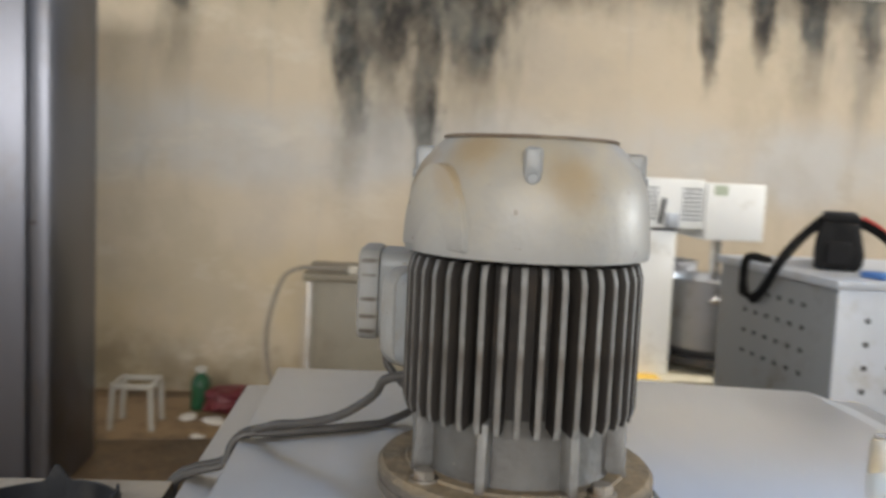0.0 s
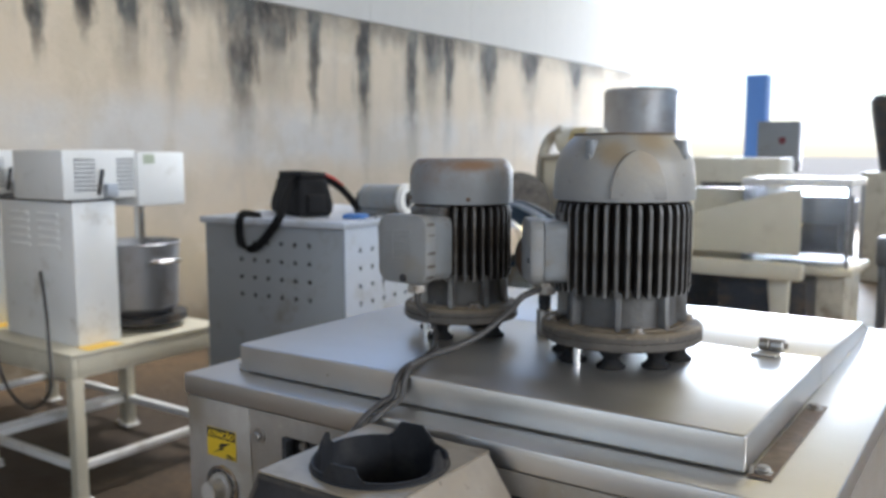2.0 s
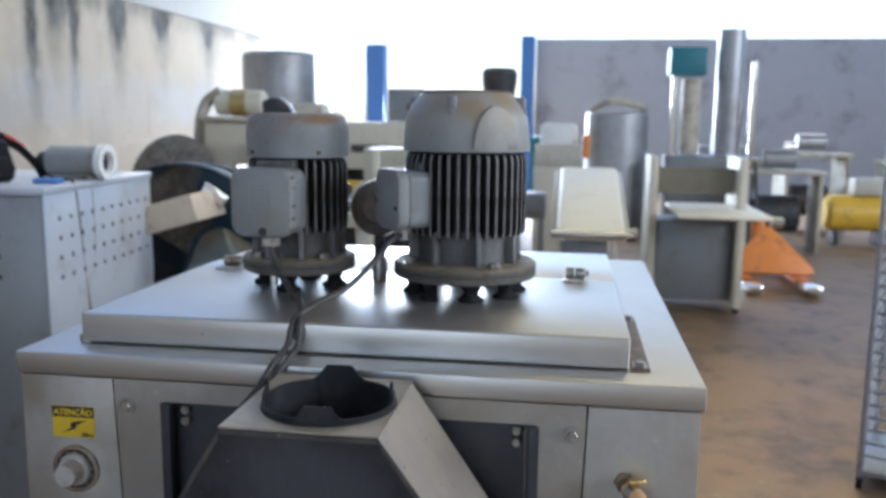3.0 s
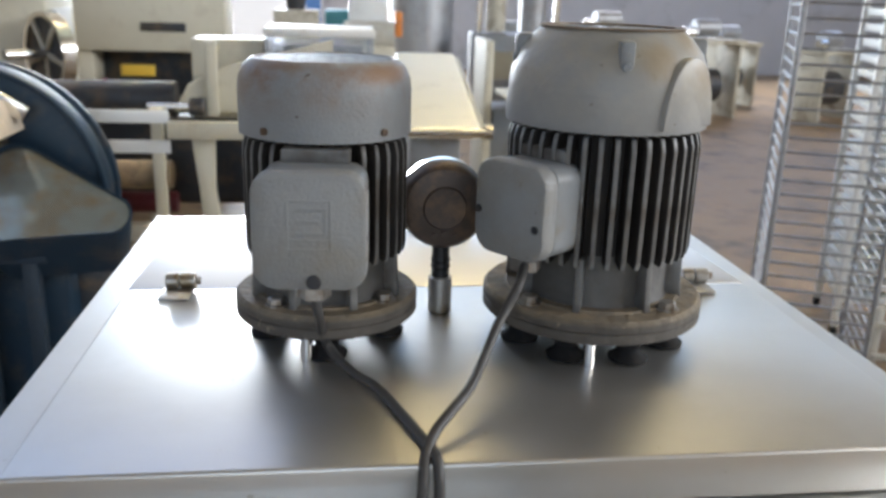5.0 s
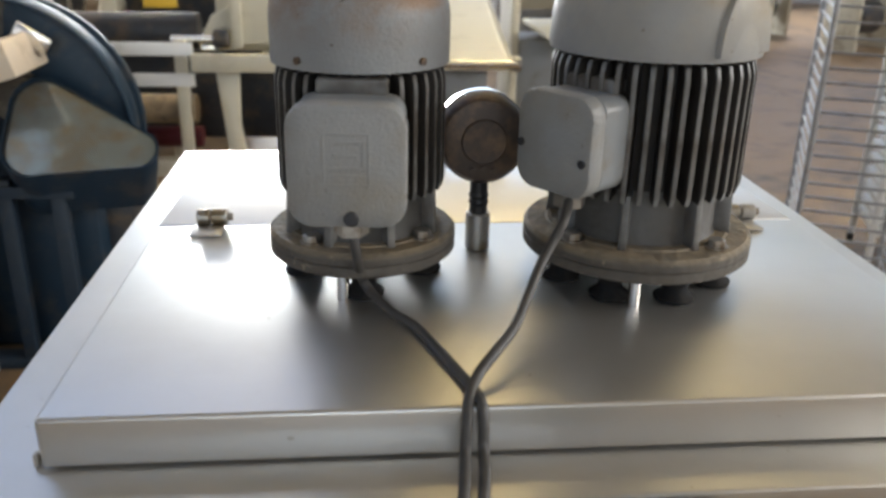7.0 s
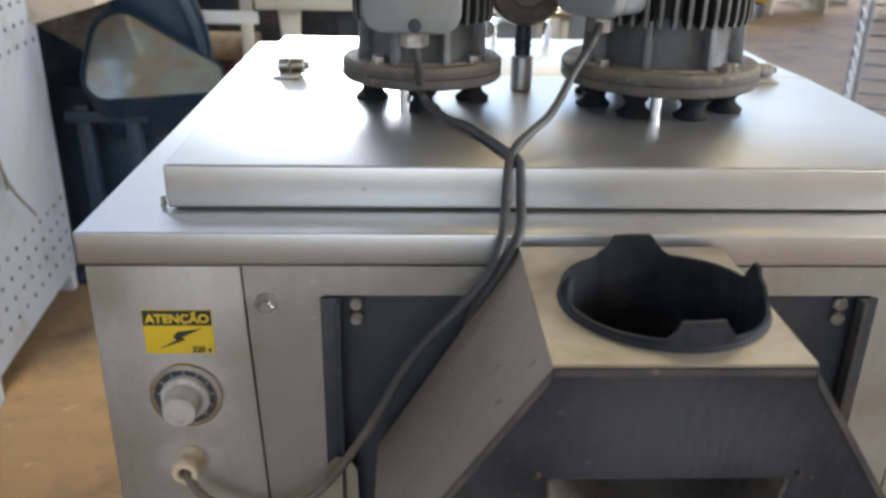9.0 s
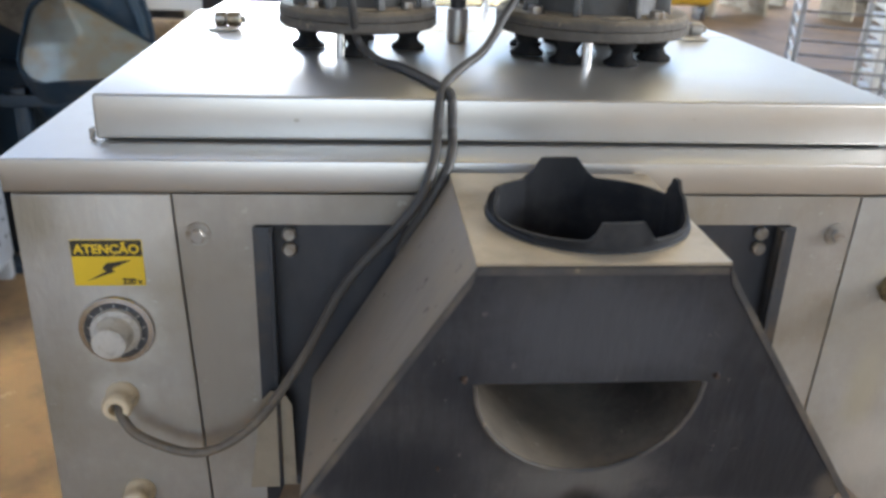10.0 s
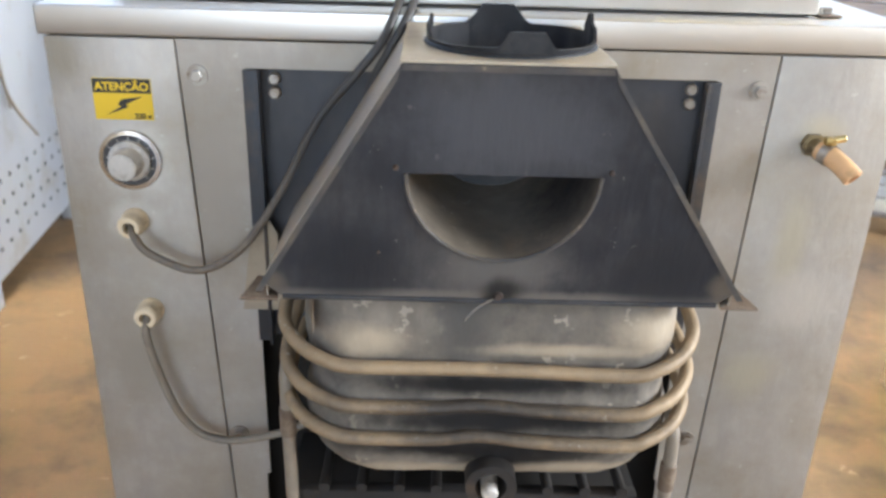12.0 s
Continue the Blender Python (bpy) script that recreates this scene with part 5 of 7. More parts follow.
for x, z0 in ((-0.199, 0.835), (0.2585, 0.765)):
    bm = tube(B(), [(x, -0.150, z0), (x, -0.190, z0 - 0.02), (x, -0.196, z0 - 0.05), (x + 0.001, -0.194, 0.60), (x + 0.002, -0.190, 0.35)], 0.0078, 12, 6)
    down = part("down_pipe", bm, TROUGH, ex, "dusty pale drop pipe", True)
    part("pipe_sleeve", rod(B(), (x, -0.1955, z0 - 0.105), (x, -0.1955, z0 - 0.065), 0.0098, 14, bev=0.002), RUSTY, down, place=True)
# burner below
# solid near-black block stands for the shade of the bay
bur = part("burner", box(B(), (-0.215, -0.16, 0.40), (0.245, FY + 0.05, 0.60), 0.004), DARKVOID, mach, "near-black block in place of the shaded burner bay", True)
bm = lathe(B(), [(0.018, 0), (0.029, 0), (0.029, 0.047), (0.018, 0.047)], 28, Matrix.Translation((0.038, -0.214, 0.711)) @ pose(0, 0, 0, 90), True)
part("burner_collar", bm, CORE, bur, place=True)
part("burner_jet", rod(B(), (0.037, -0.20, 0.704), (0.037, -0.266, 0.704), 0.0098, 14, bev=0.003), KNOB, bur, "pale burner nozzle", True)
for i in range(9):
    xx = -0.16 + 0.046 * i
    if abs(xx - 0.028) > 0.04:
        part("burner_tube", rod(B(), (xx, -0.19, 0.648), (xx, -0.06, 0.648), 0.007, 10, r2=0.006), CORE, bur, place=True)
part("burner_rail", box(B(), (-0.20, -0.185, 0.615), (0.23, -0.165, 0.640), 0.003), CORE, bur, place=True)

# ---- things between the machine and the west wall ----
SITE = HALL
def bx(lo, hi, bev=0.004):
    return box(B(), lo, hi, bev)


# perforated steel cabinet with clutter on it
CM = pose(-1.515, 1.955, FZ, 0, 0, 5)
cb = thing("perforated_cabinet", CM, "grey steel cabinet with rows of vent holes and white side", "cabinet")
CW, CD, CH = 0.80, 1.00, 1.232 - FZ
# front grey is kept dark for its backlit shade
part("body", bx((-CW, 0.004, 0.10), (-0.004, CD, CH - 0.03)), GREYP, cb)
part("side_panel", bx((-0.0035, 0.0, 0.10), (0.004, CD, CH - 0.03), 0.002), WHITESTEEL, cb, "white coated side panel with holes")
part("top_sheet", bx((-CW - 0.015, -0.015, CH - 0.0295), (0.012, CD + 0.01, CH), 0.004), WHITESTEEL, cb)
for x in (-CW + 0.002, -0.062):
    for yy in (0.006, CD - 0.062):
        part("leg", bx((x, yy, 0.0), (x + 0.06, yy + 0.056, 0.10), 0.004), WHITESTEEL, cb)
# near-black discs on the sheet stand for the shaded holes
hole = mesh_of("vent_hole_disc", lathe(B(), [(0, 0), (0.0095, 0), (0.0095, 0.002), (0, 0.002)], 12), DARKVOID)
for r in range(4):
    for c in range(6):
        ob = new("vent_hole_disc", hole)
        ob.parent = cb
        ob.matrix_basis = pose(-0.19 - 0.078 * c, 0.0038, CH - 0.110 - 0.080 * r, 90)
hole2 = mesh_of("vent_hole_disc", lathe(B(), [(0, 0), (0.010, 0), (0.010, 0.002), (0, 0.002)], 12), DARKVOID)
for z0 in (CH - 0.13, 0.44):
    for r in range(4):
        for c in range(10):
            ob = new("vent_hole_disc", hole2)
            ob.parent = cb
            ob.matrix_basis = pose(0.0030, 0.11 + 0.092 * c, z0 - 0.078 * r, 0, 90, 0)

TM = CM @ pose(0, 0, CH)


def on_cabinet(x, y, rz=0):
    return TM @ pose(x, y, 0, 0, 0, rz)


bag = thing("black_bag", on_cabinet(-0.37, 0.205, 0), "boxy black nylon camera bag with a strap hanging down", "bag")
BM = pose(-0.005, 0.033, 0.0, 0, 0, -33)
bm = box(B(), (-0.345, -0.082, 0.0), (0.110, 0.082, 0.175), 0.022, 3)
bmesh.ops.subdivide_edges(bm, edges=bm.edges[:], cuts=3, use_grid_fill=True)
for v in bm.verts:
    f = 1 + 0.16 * noise.noise(v.co * 14) - 0.16 * max(0, v.co.z - 0.05) / 0.1
    v.co = Vector((v.co.x * f, v.co.y * f, v.co.z))
bmesh.ops.transform(bm, matrix=BM, verts=bm.verts)
part("bag_body", bm, FABRIC, bag)
bm = box(B(), (-0.262, -0.064, 0.170), (0.080, 0.064, 0.206), 0.014, 3)
for v in bm.verts:
    v.co.z += 0.008 * noise.noise(v.co * 20)
bmesh.ops.transform(bm, matrix=BM, verts=bm.verts)
part("bag_flap", bm, FABRIC, bag, "folded-over top flap")
bm = box(B(), (0.100, -0.042, 0.02), (0.124, 0.042, 0.105), 0.010, 3)
bmesh.ops.transform(bm, matrix=BM, verts=bm.verts)
part("front_pocket", bm, FABRIC, bag)


def strap(name, pts, w, parent, material, side=(0.72, 0.35, -0.6)):
    bm = B()
    line = smooth_line(pts, 6)
    rows = []
    for i, q in enumerate(line):
        d = (line[min(i + 1, len(line) - 1)] - line[max(0, i - 1)]).normalized()
        s = Vector(side)
        s = (s - d * s.dot(d)).normalized() * w / 2
        rows.append((bm.verts.new(q - s), bm.verts.new(q + s)))
    for a, b in zip(rows, rows[1:]):
        bm.faces.new((a[0], a[1], b[1], b[0]))
    bmesh.ops.solidify(bm, geom=bm.faces[:], thickness=0.004)
    return part(name, bm, material, parent)


strap("strap", [(-0.02, -0.02, 0.185), (0.0, -0.125, 0.105), (0.041, -0.224, 0.018), (-0.033, -0.227, -0.073), (-0.097, -0.229, -0.127), (-0.160, -0.229, -0.136), (-0.192, -0.229, -0.087), (-0.182, -0.222, 0.014), (-0.13, -0.15, 0.008)], 0.038, bag, FABRIC)
strap("strap", [(0.05, 0.05, 0.182), (0.085, 0.11, 0.150), (0.11, 0.15, 0.115), (0.13, 0.20, 0.06), (0.14, 0.23, 0.008)], 0.032, bag, FABRIC, (0.3, 0.2, 0.9))
strap("red_piping", [(0.062, 0.072, 0.193), (0.085, 0.11, 0.171), (0.11, 0.15, 0.136)], 0.014, bag, RED_BRIGHT, (0.3, 0.2, 0.9))

pm = thing("small_gear_motor", on_cabinet(-0.105, 0.46, -4), "small grey electric motor lying on its side", "electric motor")
bm = rod(B(), (-0.10, 0, 0.075), (0.13, 0, 0.075), 0.068, 32, bev=0.006)
part("body", bm, PAINT, pm)
part("front_ring", lathe(B(), [(0.040, 0), (0.075, 0), (0.075, 0.03), (0.045, 0.03)], 36, Matrix.Translation((0.13, 0, 0.075)) @ pose(0, 0, 0, 0, 90, 0), True), WHITE, pm)
# near-black disc for the shade in the bore
part("dark_bore", rod(B(), (0.12, 0, 0.075), (0.137, 0, 0.075), 0.042, 24), DARKVOID, pm)
part("base", bx((-0.09, -0.05, 0), (0.11, 0.05, 0.02)), PAINT, pm)
dc = thing("dark_capacitor_can", on_cabinet(-0.27, 0.60, -12), "dark round metal can lying beside the motor", "canister")
part("can", rod(B(), (-0.06, 0, 0.055), (0.06, 0, 0.055), 0.055, 24, bev=0.008), DARKM, dc)
part("end_plate", rod(B(), (0.06, 0, 0.055), (0.066, 0, 0.055), 0.03, 18), GREYP, dc)
rg = single("blue_rag", bx((-0.05, -0.04, 0), (0.05, 0.04, 0.022), 0.009), BLUE, "crumpled small blue rag on the cabinet", "rag", m=on_cabinet(-0.08, 0.20, 10))
cc = thing("loose_cables", on_cabinet(-0.02, 0.25), "thin dark cables hanging over the white cabinet side", "cable")
part("cable", tube(B(), [(-0.10, 0.02, 0.03), (-0.03, 0.0, 0.012), (0.016, 0.0, 0.002), (0.022, 0.02, -0.15), (0.02, 0.06, -0.45), (0.05, 0.10, -0.75), (0.10, 0.18, -0.92)], 0.006, 8), CABLE, cc)
part("cable", tube(B(), [(-0.12, 0.22, 0.01), (-0.03, 0.16, 0.012), (0.016, 0.14, 0.002), (0.02, 0.15, -0.20), (0.02, 0.13, -0.55), (0.04, 0.12, -0.80)], 0.005, 8), CABLE_TAN, cc)


# planetary mixers on white stands
def mixer(m, label):
    mx = thing("planetary_mixer", m, label, "mixer", "white mixers by the wall")
    H = -FZ
    # local: x back from the front corner, y along the wall
    part("gear_column", bx((-0.68, 0.02, 0.53 + H), (0.0, 0.27, 1.275 + H), 0.008), WHITE, mx, "white sheet-metal column with louvres")
    part("column_lid", bx((-0.69, 0.012, 1.276 + H), (0.008, 0.278, 1.284 + H), 0.002), DARKM, mx)
    for r in range(5):
        for c in range(2):
            b = B()
            prism(b, [(-0.10, 0), (0.10, 0), (0.085, 0.016), (-0.085, 0.016)], 0.008, Matrix.Translation((-0.22 - 0.27 * c, 0.020, 1.20 + H - 0.042 * r)) @ pose(0, 0, 0, 90), 0.002)
            part("louvre", b, WHITE, mx)
    head = part("mixer_head", bx((-0.46, -0.02, 1.285 + H), (0.0, 0.405, 1.540 + H), 0.010), WHITE, mx, "white box-shaped mixer head")
    nose = part("head_nose", bx((-0.44, 0.407, 1.235 + H), (0.012, 0.717, 1.527 + H), 0.010), WHITE, mx)
    part("label_patch", bx((0.0125, 0.445, 1.465 + H), (0.014, 0.515, 1.515 + H), 0), SAGE, nose, "faded sage-green sticker")
    for r in range(8):
        part("vent_slot", bx((0.0005, 0.04, 1.33 + H + 0.022 * r), (0.003, 0.16, 1.340 + H + 0.022 * r), 0), GREYP, head)
        part("vent_slot", bx((0.0005, 0.285, 1.33 + H + 0.022 * r), (0.003, 0.390, 1.340 + H + 0.022 * r), 0), GREYP, head)
    part("switch_lever", rod(B(), (0.004, 0.175, 1.31 + H), (0.03, 0.185, 1.44 + H), 0.010, 10), DARKM, head)
    part("switch_box", bx((0.003, 0.20, 1.295 + H), (0.05, 0.26, 1.365 + H), 0.005), WHITESTEEL, head)
    part("shaft", rod(B(), (-0.20, 0.56, 1.01 + H), (-0.20, 0.56, 1.236 + H), 0.028, 16), CHROME, mx)
    bowl = part("bowl", lathe(B(), [(0, 0.0), (0.18, 0.0), (0.225, 0.05), (0.24, 0.40), (0.25, 0.405), (0.24, 0.412), (0.233, 0.40), (0.215, 0.06), (0, 0.02)], 40, pose(-0.22, 0.54, 0.61 + H)), PAN_GREY, mx, "steel mixing bowl")
    part("bowl_rest", rod(B(), (-0.22, 0.56, 0.5705 + H), (-0.22, 0.56, 0.61 + H), 0.255, 28), DARKM, mx)
    part("bowl_handle", tube(B(), [(-0.05, 0.46, 0.91 + H), (0.03, 0.48, 0.92 + H), (0.04, 0.64, 0.92 + H), (-0.04, 0.66, 0.91 + H)], 0.012, 8, 4), CHROME, bowl)
    # stand
    part("stand_top", bx((-0.80, -0.10, 0.505 + H), (0.12, 0.86, 0.53 + H), 0.004), CREAM, mx, "cream painted steel stand top")
    for lo, hi in (((-0.79, -0.095, 0.40 + H), (0.115, -0.065, 0.504 + H)), ((-0.79, 0.825, 0.40 + H), (0.115, 0.855, 0.504 + H)), ((0.085, -0.064, 0.40 + H), (0.115, 0.824, 0.504 + H)), ((-0.79, -0.064, 0.40 + H), (-0.76, 0.824, 0.504 + H))):
        part("apron", bx(lo, hi, 0.003), CREAM, mx)
    for x in (-0.80, 0.06):
        for yy in (-0.10, 0.80):
            leg = part("leg", bx((x, yy, 0.012), (x + 0.062, yy + 0.062, 0.399 + H), 0.004), CREAM, mx)
            part("foot_plate", bx((x - 0.02, yy - 0.02, 0), (x + 0.08, yy + 0.08, 0.011), 0.002), WHITE, leg)
    for yy in (-0.09, 0.81):
        part("stretcher", bx((-0.739, yy, 0.16), (0.059, yy + 0.04, 0.20), 0.003), WHITE, mx)
    for x in (-0.79, 0.07):
        part("stretcher", bx((x, -0.039, 0.16), (x + 0.04, 0.799, 0.20), 0.003), WHITE, mx)
    part("yellow_tape", bx((0.0, 0.0, 0.5305 + H), (0.115, 0.20, 0.5325 + H), 0), YEL_TANK, mx)
    part("power_cord", tube(B(), [(-0.30, 0.01, 0.90 + H), (-0.15, -0.06, 0.75 + H), (-0.02, -0.13, 0.60 + H), (0.02, -0.16, 0.35 + H), (-0.2, -0.15, 0.22 + H), (-0.45, -0.13, 0.30 + H), (-0.60, -0.12, 0.58 + H)], 0.009, 8), CABLE, mx)
    return mx


mixer(pose(-3.12, 1.705, FZ), "white planetary mixer with steel bowl on a cream stand")
mixer(pose(-4.06, 1.74, FZ), "white planetary mixer with steel bowl behind its twin")

# beige cabinet with a plug lying on it
bc = thing("beige_cabinet", (-3.93, 0.606, FZ), "beige board cabinet with grey corner posts by the wall", "cabinet")
H = 0.886 - FZ
part("body", bx((-0.62, -0.53, 0.05), (0.0, 0.53, H - 0.045)), BEIGE, bc)
part("top", bx((-0.66, -0.585, H - 0.044), (0.03, 0.585, H), 0.006), BEIGE, bc, "beige top with a thick edge")
for yy in (-0.567, 0.533):
    part("corner_post", bx((-0.05, yy, 0.0), (0.012, yy + 0.033 if yy > 0 else yy + 0.034, H - 0.045), 0.003), STEEL_SIDE if yy < 0 else BEIGE, bc, "grey metal corner post")
part("front_panel", bx((0.001, -0.49, 0.08), (0.008, 0.49, H - 0.07), 0.004), BEIGE, bc)
pc = thing("power_cord", (-3.98, 0.22, 0.886), "grey power cord with a white plug, hanging down", "cable")
part("plug", bx((-0.03, 0.06, 0), (0.03, 0.12, 0.05), 0.010), STOOLW, pc)
part("cord", tube(B(), [(0.0, 0.06, 0.02), (0.02, -0.10, 0.03), (0.03, -0.24, 0.02), (0.06, -0.33, -0.06), (0.10, -0.40, -0.35), (0.10, -0.36, -0.65), (0.09, -0.20, -0.85), (0.09, -0.1, -1.11)], 0.014, 8), CABLE_TAN, pc)
part("pins", bx((-0.02, 0.125, 0.015), (0.02, 0.16, 0.03), 0.003), DARKM, pc)

# tall steel cabinet
tc_ = thing("tall_steel_cabinet", (-3.55, -1.62, FZ), "tall dark brushed steel refrigerator cabinet", "refrigerator")
part("body", bx((-0.37, -0.44, 0.0), (0.29, 0.452, 2.95), 0.03), STEEL_TALL, tc_)
part("door", bx((0.292, -0.44, 0.08), (0.345, 0.34, 2.9), 0.02), STEEL_TALL, tc_, "polished steel door")
part("edge_trim", bx((0.2925, 0.352, 0.05), (0.335, 0.452, 2.93), 0.022), STEEL_TALL, tc_, "rounded steel edge trim")
part("hinge_pin", rod(B(), (0.335, 0.375, 1.42), (0.345, 0.375, 1.42), 0.012, 10), DARKM, tc_)

# litter by the wall
st = thing("white_stool", (-4.50, -1.10, FZ), "small off-white plastic stool frame on the floor", "stool")
for k in range(4):
    bm = bx((-0.135, 0.110, 0.272), (0.109, 0.135, 0.305), 0.006)
    bmesh.ops.transform(bm, matrix=pose(0, 0, 0, 0, 0, 90 * k), verts=bm.verts)
    part("seat_rail", bm, STOOLW, st)
for x in (-0.12, 0.12):
    for yy in (-0.12, 0.12):
        part("leg", rod(B(), (x * 1.1, yy * 1.1, 0), (x, yy, 0.271), 0.018, 10), STOOLW, st)
bt = thing("green_bottle", (-4.90, -0.77, FZ), "green plastic bottle with a white cap", "bottle")
part("bottle", lathe(B(), [(0, 0), (0.062, 0), (0.070, 0.01), (0.070, 0.19), (0.06, 0.225), (0.03, 0.255), (0.028, 0.27), (0, 0.27)], 24), GREEN, bt)
part("cap", rod(B(), (0, 0, 0.271), (0, 0, 0.305), 0.038, 16, bev=0.004), STOOLW, bt)


def crumple(name, m, sx, sy, sz, material, label, category, seed, group=""):
    bm = B()
    bmesh.ops.create_icosphere(bm, subdivisions=3, radius=1.0)
    o = Vector((seed * 3.1, seed * 1.7, seed))
    for v in bm.verts:
        f = 1 + 0.38 * noise.noise(v.co * 2.4 + o) + 0.18 * noise.noise(v.co * 6 + o)
        v.co = Vector((v.co.x * sx * f, v.co.y * sy * f, max(0, sz + v.co.z * sz * f)))
    return single(name, bm, material, label, category, group=group, m=m)


crumple("red_bag", pose(-4.80, -0.52, FZ), 0.15, 0.20, 0.10, RED, "crumpled dark red plastic bag on the floor", "bag", 1)
for i, (x, yy, s) in enumerate(((-4.65, -0.80, 0.08), (-4.56, -0.61, 0.09), (-4.84, -0.31, 0.07), (-5.10, -0.10, 0.10), (-4.30, -0.10, 0.05), (-4.81, -0.02, 0.07), (-4.25, -0.65, 0.05))):
    crumple("paper_scrap", pose(x, yy, FZ + 0.006, 0, 0, 40 * i), s, s * 0.7, s * 0.18, PAPER, "crumpled white paper scrap on the floor", "paper", 5 + i, "paper scraps")
single("cardboard_sheet", bx((-0.5, -0.9, 0.0), (0.45, 0.75, 0.005), 0.001), CARD, "flat brown cardboard sheet on the floor", "cardboard", m=pose(-4.70, -0.65, FZ, 0, 0, 6))

# ---- machines behind ----
# disc slicer with its outlet pan
ds = thing("disc_slicer", pose(-1.47, 3.343, FZ) @ Matrix.Scale(0.815, 4), "navy enamelled disc slicer with a stained steel outlet pan", "slicer")
H = 0.66
AX = Matrix(((1, 0, 0, 0), (0, 0, 1, 0), (0, 1, 0, 0), (0, 0, 0, 1)))      # plate outline in x, z; thickness along y
ctr = Vector((-0.10, 0.05, 0.52 + H))
R0 = 0.66


def half_disc(r, a0, a1, n=28):
    return [(r * math.cos(radians(a0 + (a1 - a0) * i / n)), r * math.sin(radians(a0 + (a1 - a0) * i / n))) for i in range(n + 1)]


part("drum_back", prism(B(), half_disc(R0, -20, 200), 0.05, Matrix.Translation(ctr) @ AX, 0.006), NAVY, ds, "round navy drum housing")
bm = B()
prism(bm, half_disc(R0 + 0.012, -20, 140) + half_disc(R0 - 0.012, -20, 140)[::-1], 0.15, Matrix.Translation(ctr + Vector((-0.02, -0.20, -0.01))) @ AX, 0.006)
part("drum_rim", bm, NAVY, ds, "dark worn drum rim")
bm = prism(B(), half_disc(R0 - 0.022, -20, 80) + half_disc(R0 * 0.52, -20, 80)[::-1], 0.02, Matrix.Translation(ctr + Vector((0, -0.19, 0))) @ AX, 0.003)
part("front_crescent", bm, NAVY, ds, "broad navy front face of the drum")
bm = prism(B(), half_disc(R0 - 0.022, 62, 150) + [(0, 0)], 0.012, Matrix.Translation(ctr + Vector((0, -0.03, 0))) @ AX)
part("cutting_plate", bm, COILBOX, ds, "worn brown cutting plate")
part("hub", rod(B(), ctr + Vector((0.42, -0.04, 0.22)), ctr + Vector((0.42, 0.0, 0.22)), 0.07, 24), COIL, ds)
tray = bx((-0.55, -0.34, 0), (0.22, 0.10, 0.17), 0.01)
tray.transform(Matrix.Translation((-0.03, -0.22, 0.80 + H)) @ pose(0, 0, 0, 0, -16, 0))
part("feed_tray", tray, WOODTOP, ds, "pale feed tray with a scuffed top")
lt = bx((-0.09, -0.02, -0.045), (0.09, 0.03, 0.035), 0.008)
lt.transform(Matrix.Translation((0.157, -0.235, 0.995 + H)) @ pose(0, 0, 0, 0, 32, 0))
part("chrome_latch", lt, CHROME, ds)
# pan: a rounded triangular dish tipped towards the front
pts = []
for cx, cy, r, a0 in ((0.27, -0.10, 0.10, -75), (-0.20, 0.13, 0.14, 50), (-0.21, -0.09, 0.15, 170)):
    for k in range(7):
        a = radians(a0 + 120 * k / 6)
        pts.append((cx + r * math.cos(a), cy + r * math.sin(a)))
PM = Matrix.Translation((0.375, -0.40, 0.58 + H)) @ pose(0, 0, 0, 53, 0, 0)
pan = part("outlet_pan", prism(B(), [(x * 0.96, y * 0.96) for x, y in pts], 0.02, PM @ Matrix.Translation((0, 0, -0.012)), 0.004), PAN, ds, "stained steel outlet pan")
bm = B()
a = [bm.verts.new(PM @ Vector((x, y, 0.02))) for x, y in pts]
b = [bm.verts.new(PM @ Vector((x * 0.97, y * 0.97, 0.02))) for x, y in pts]
c = [bm.verts.new(PM @ Vector((x * 0.90 - 0.03, y * 0.88 - 0.12, -0.26))) for x, y in pts]
for i in range(len(pts)):
    j = (i + 1) % len(pts)
    bm.faces.new((a[i], a[j], b[j], b[i])), bm.faces.new((a[j], a[i], c[i], c[j]))
bm.faces.new(c)
part("pan_shell", bm, NAVY, ds, "deep navy pan shell")
part("pedestal", bx((-0.35, -0.25, 0.02), (0.35, 0.30, 0.40 + H), 0.02), NAVY, ds)
for x in (-0.05, 0.20):
    part("pedestal_leg", bx((x, -0.45, 0.0), (x + 0.07, -0.38, 0.35 + H), 0.006), SLICER_LEG, ds)
part("skid", bx((-0.5, -0.48, 0.0), (0.45, -0.34, 0.05), 0.005), SLICER_LEG, ds)
part("crossbar", bx((-0.1, -0.47, 0.26 + H), (0.32, -0.40, 0.32 + H), 0.005), SLICER_LEG, ds)
part("gear_case", bx((0.30, -0.1, 0.10), (0.48, 0.25, 0.34 + H), 0.02), DARKM, ds)

# cream gear machine with a flywheel
H = -FZ
gm = thing("flywheel_machine", (-2.30, 6.20, FZ), "cream cast machine with a bright rimmed flywheel", "machine")
part("gear_case", bx((-0.34, -0.30, 0.0), (0.26, 0.35, 1.46 + H), 0.03), CREAM, gm)
part("cap_plate", bx((-0.38, -0.34, 1.461 + H), (0.30, 0.39, 1.50 + H), 0.01), CREAM_D, gm)
part("door", bx((0.261, -0.2, 0.95 + H), (0.275, 0.22, 1.38 + H), 0.006), WHITE, gm)
part("ledge", bx((-0.30, -0.42, 0.72 + H), (0.30, -0.301, 0.86 + H), 0.02), CREAM, gm)
FWM = Matrix.Translation((0.32, -0.50, 1.10 + H)) @ pose(0, 0, 0, 0, 90, 45)
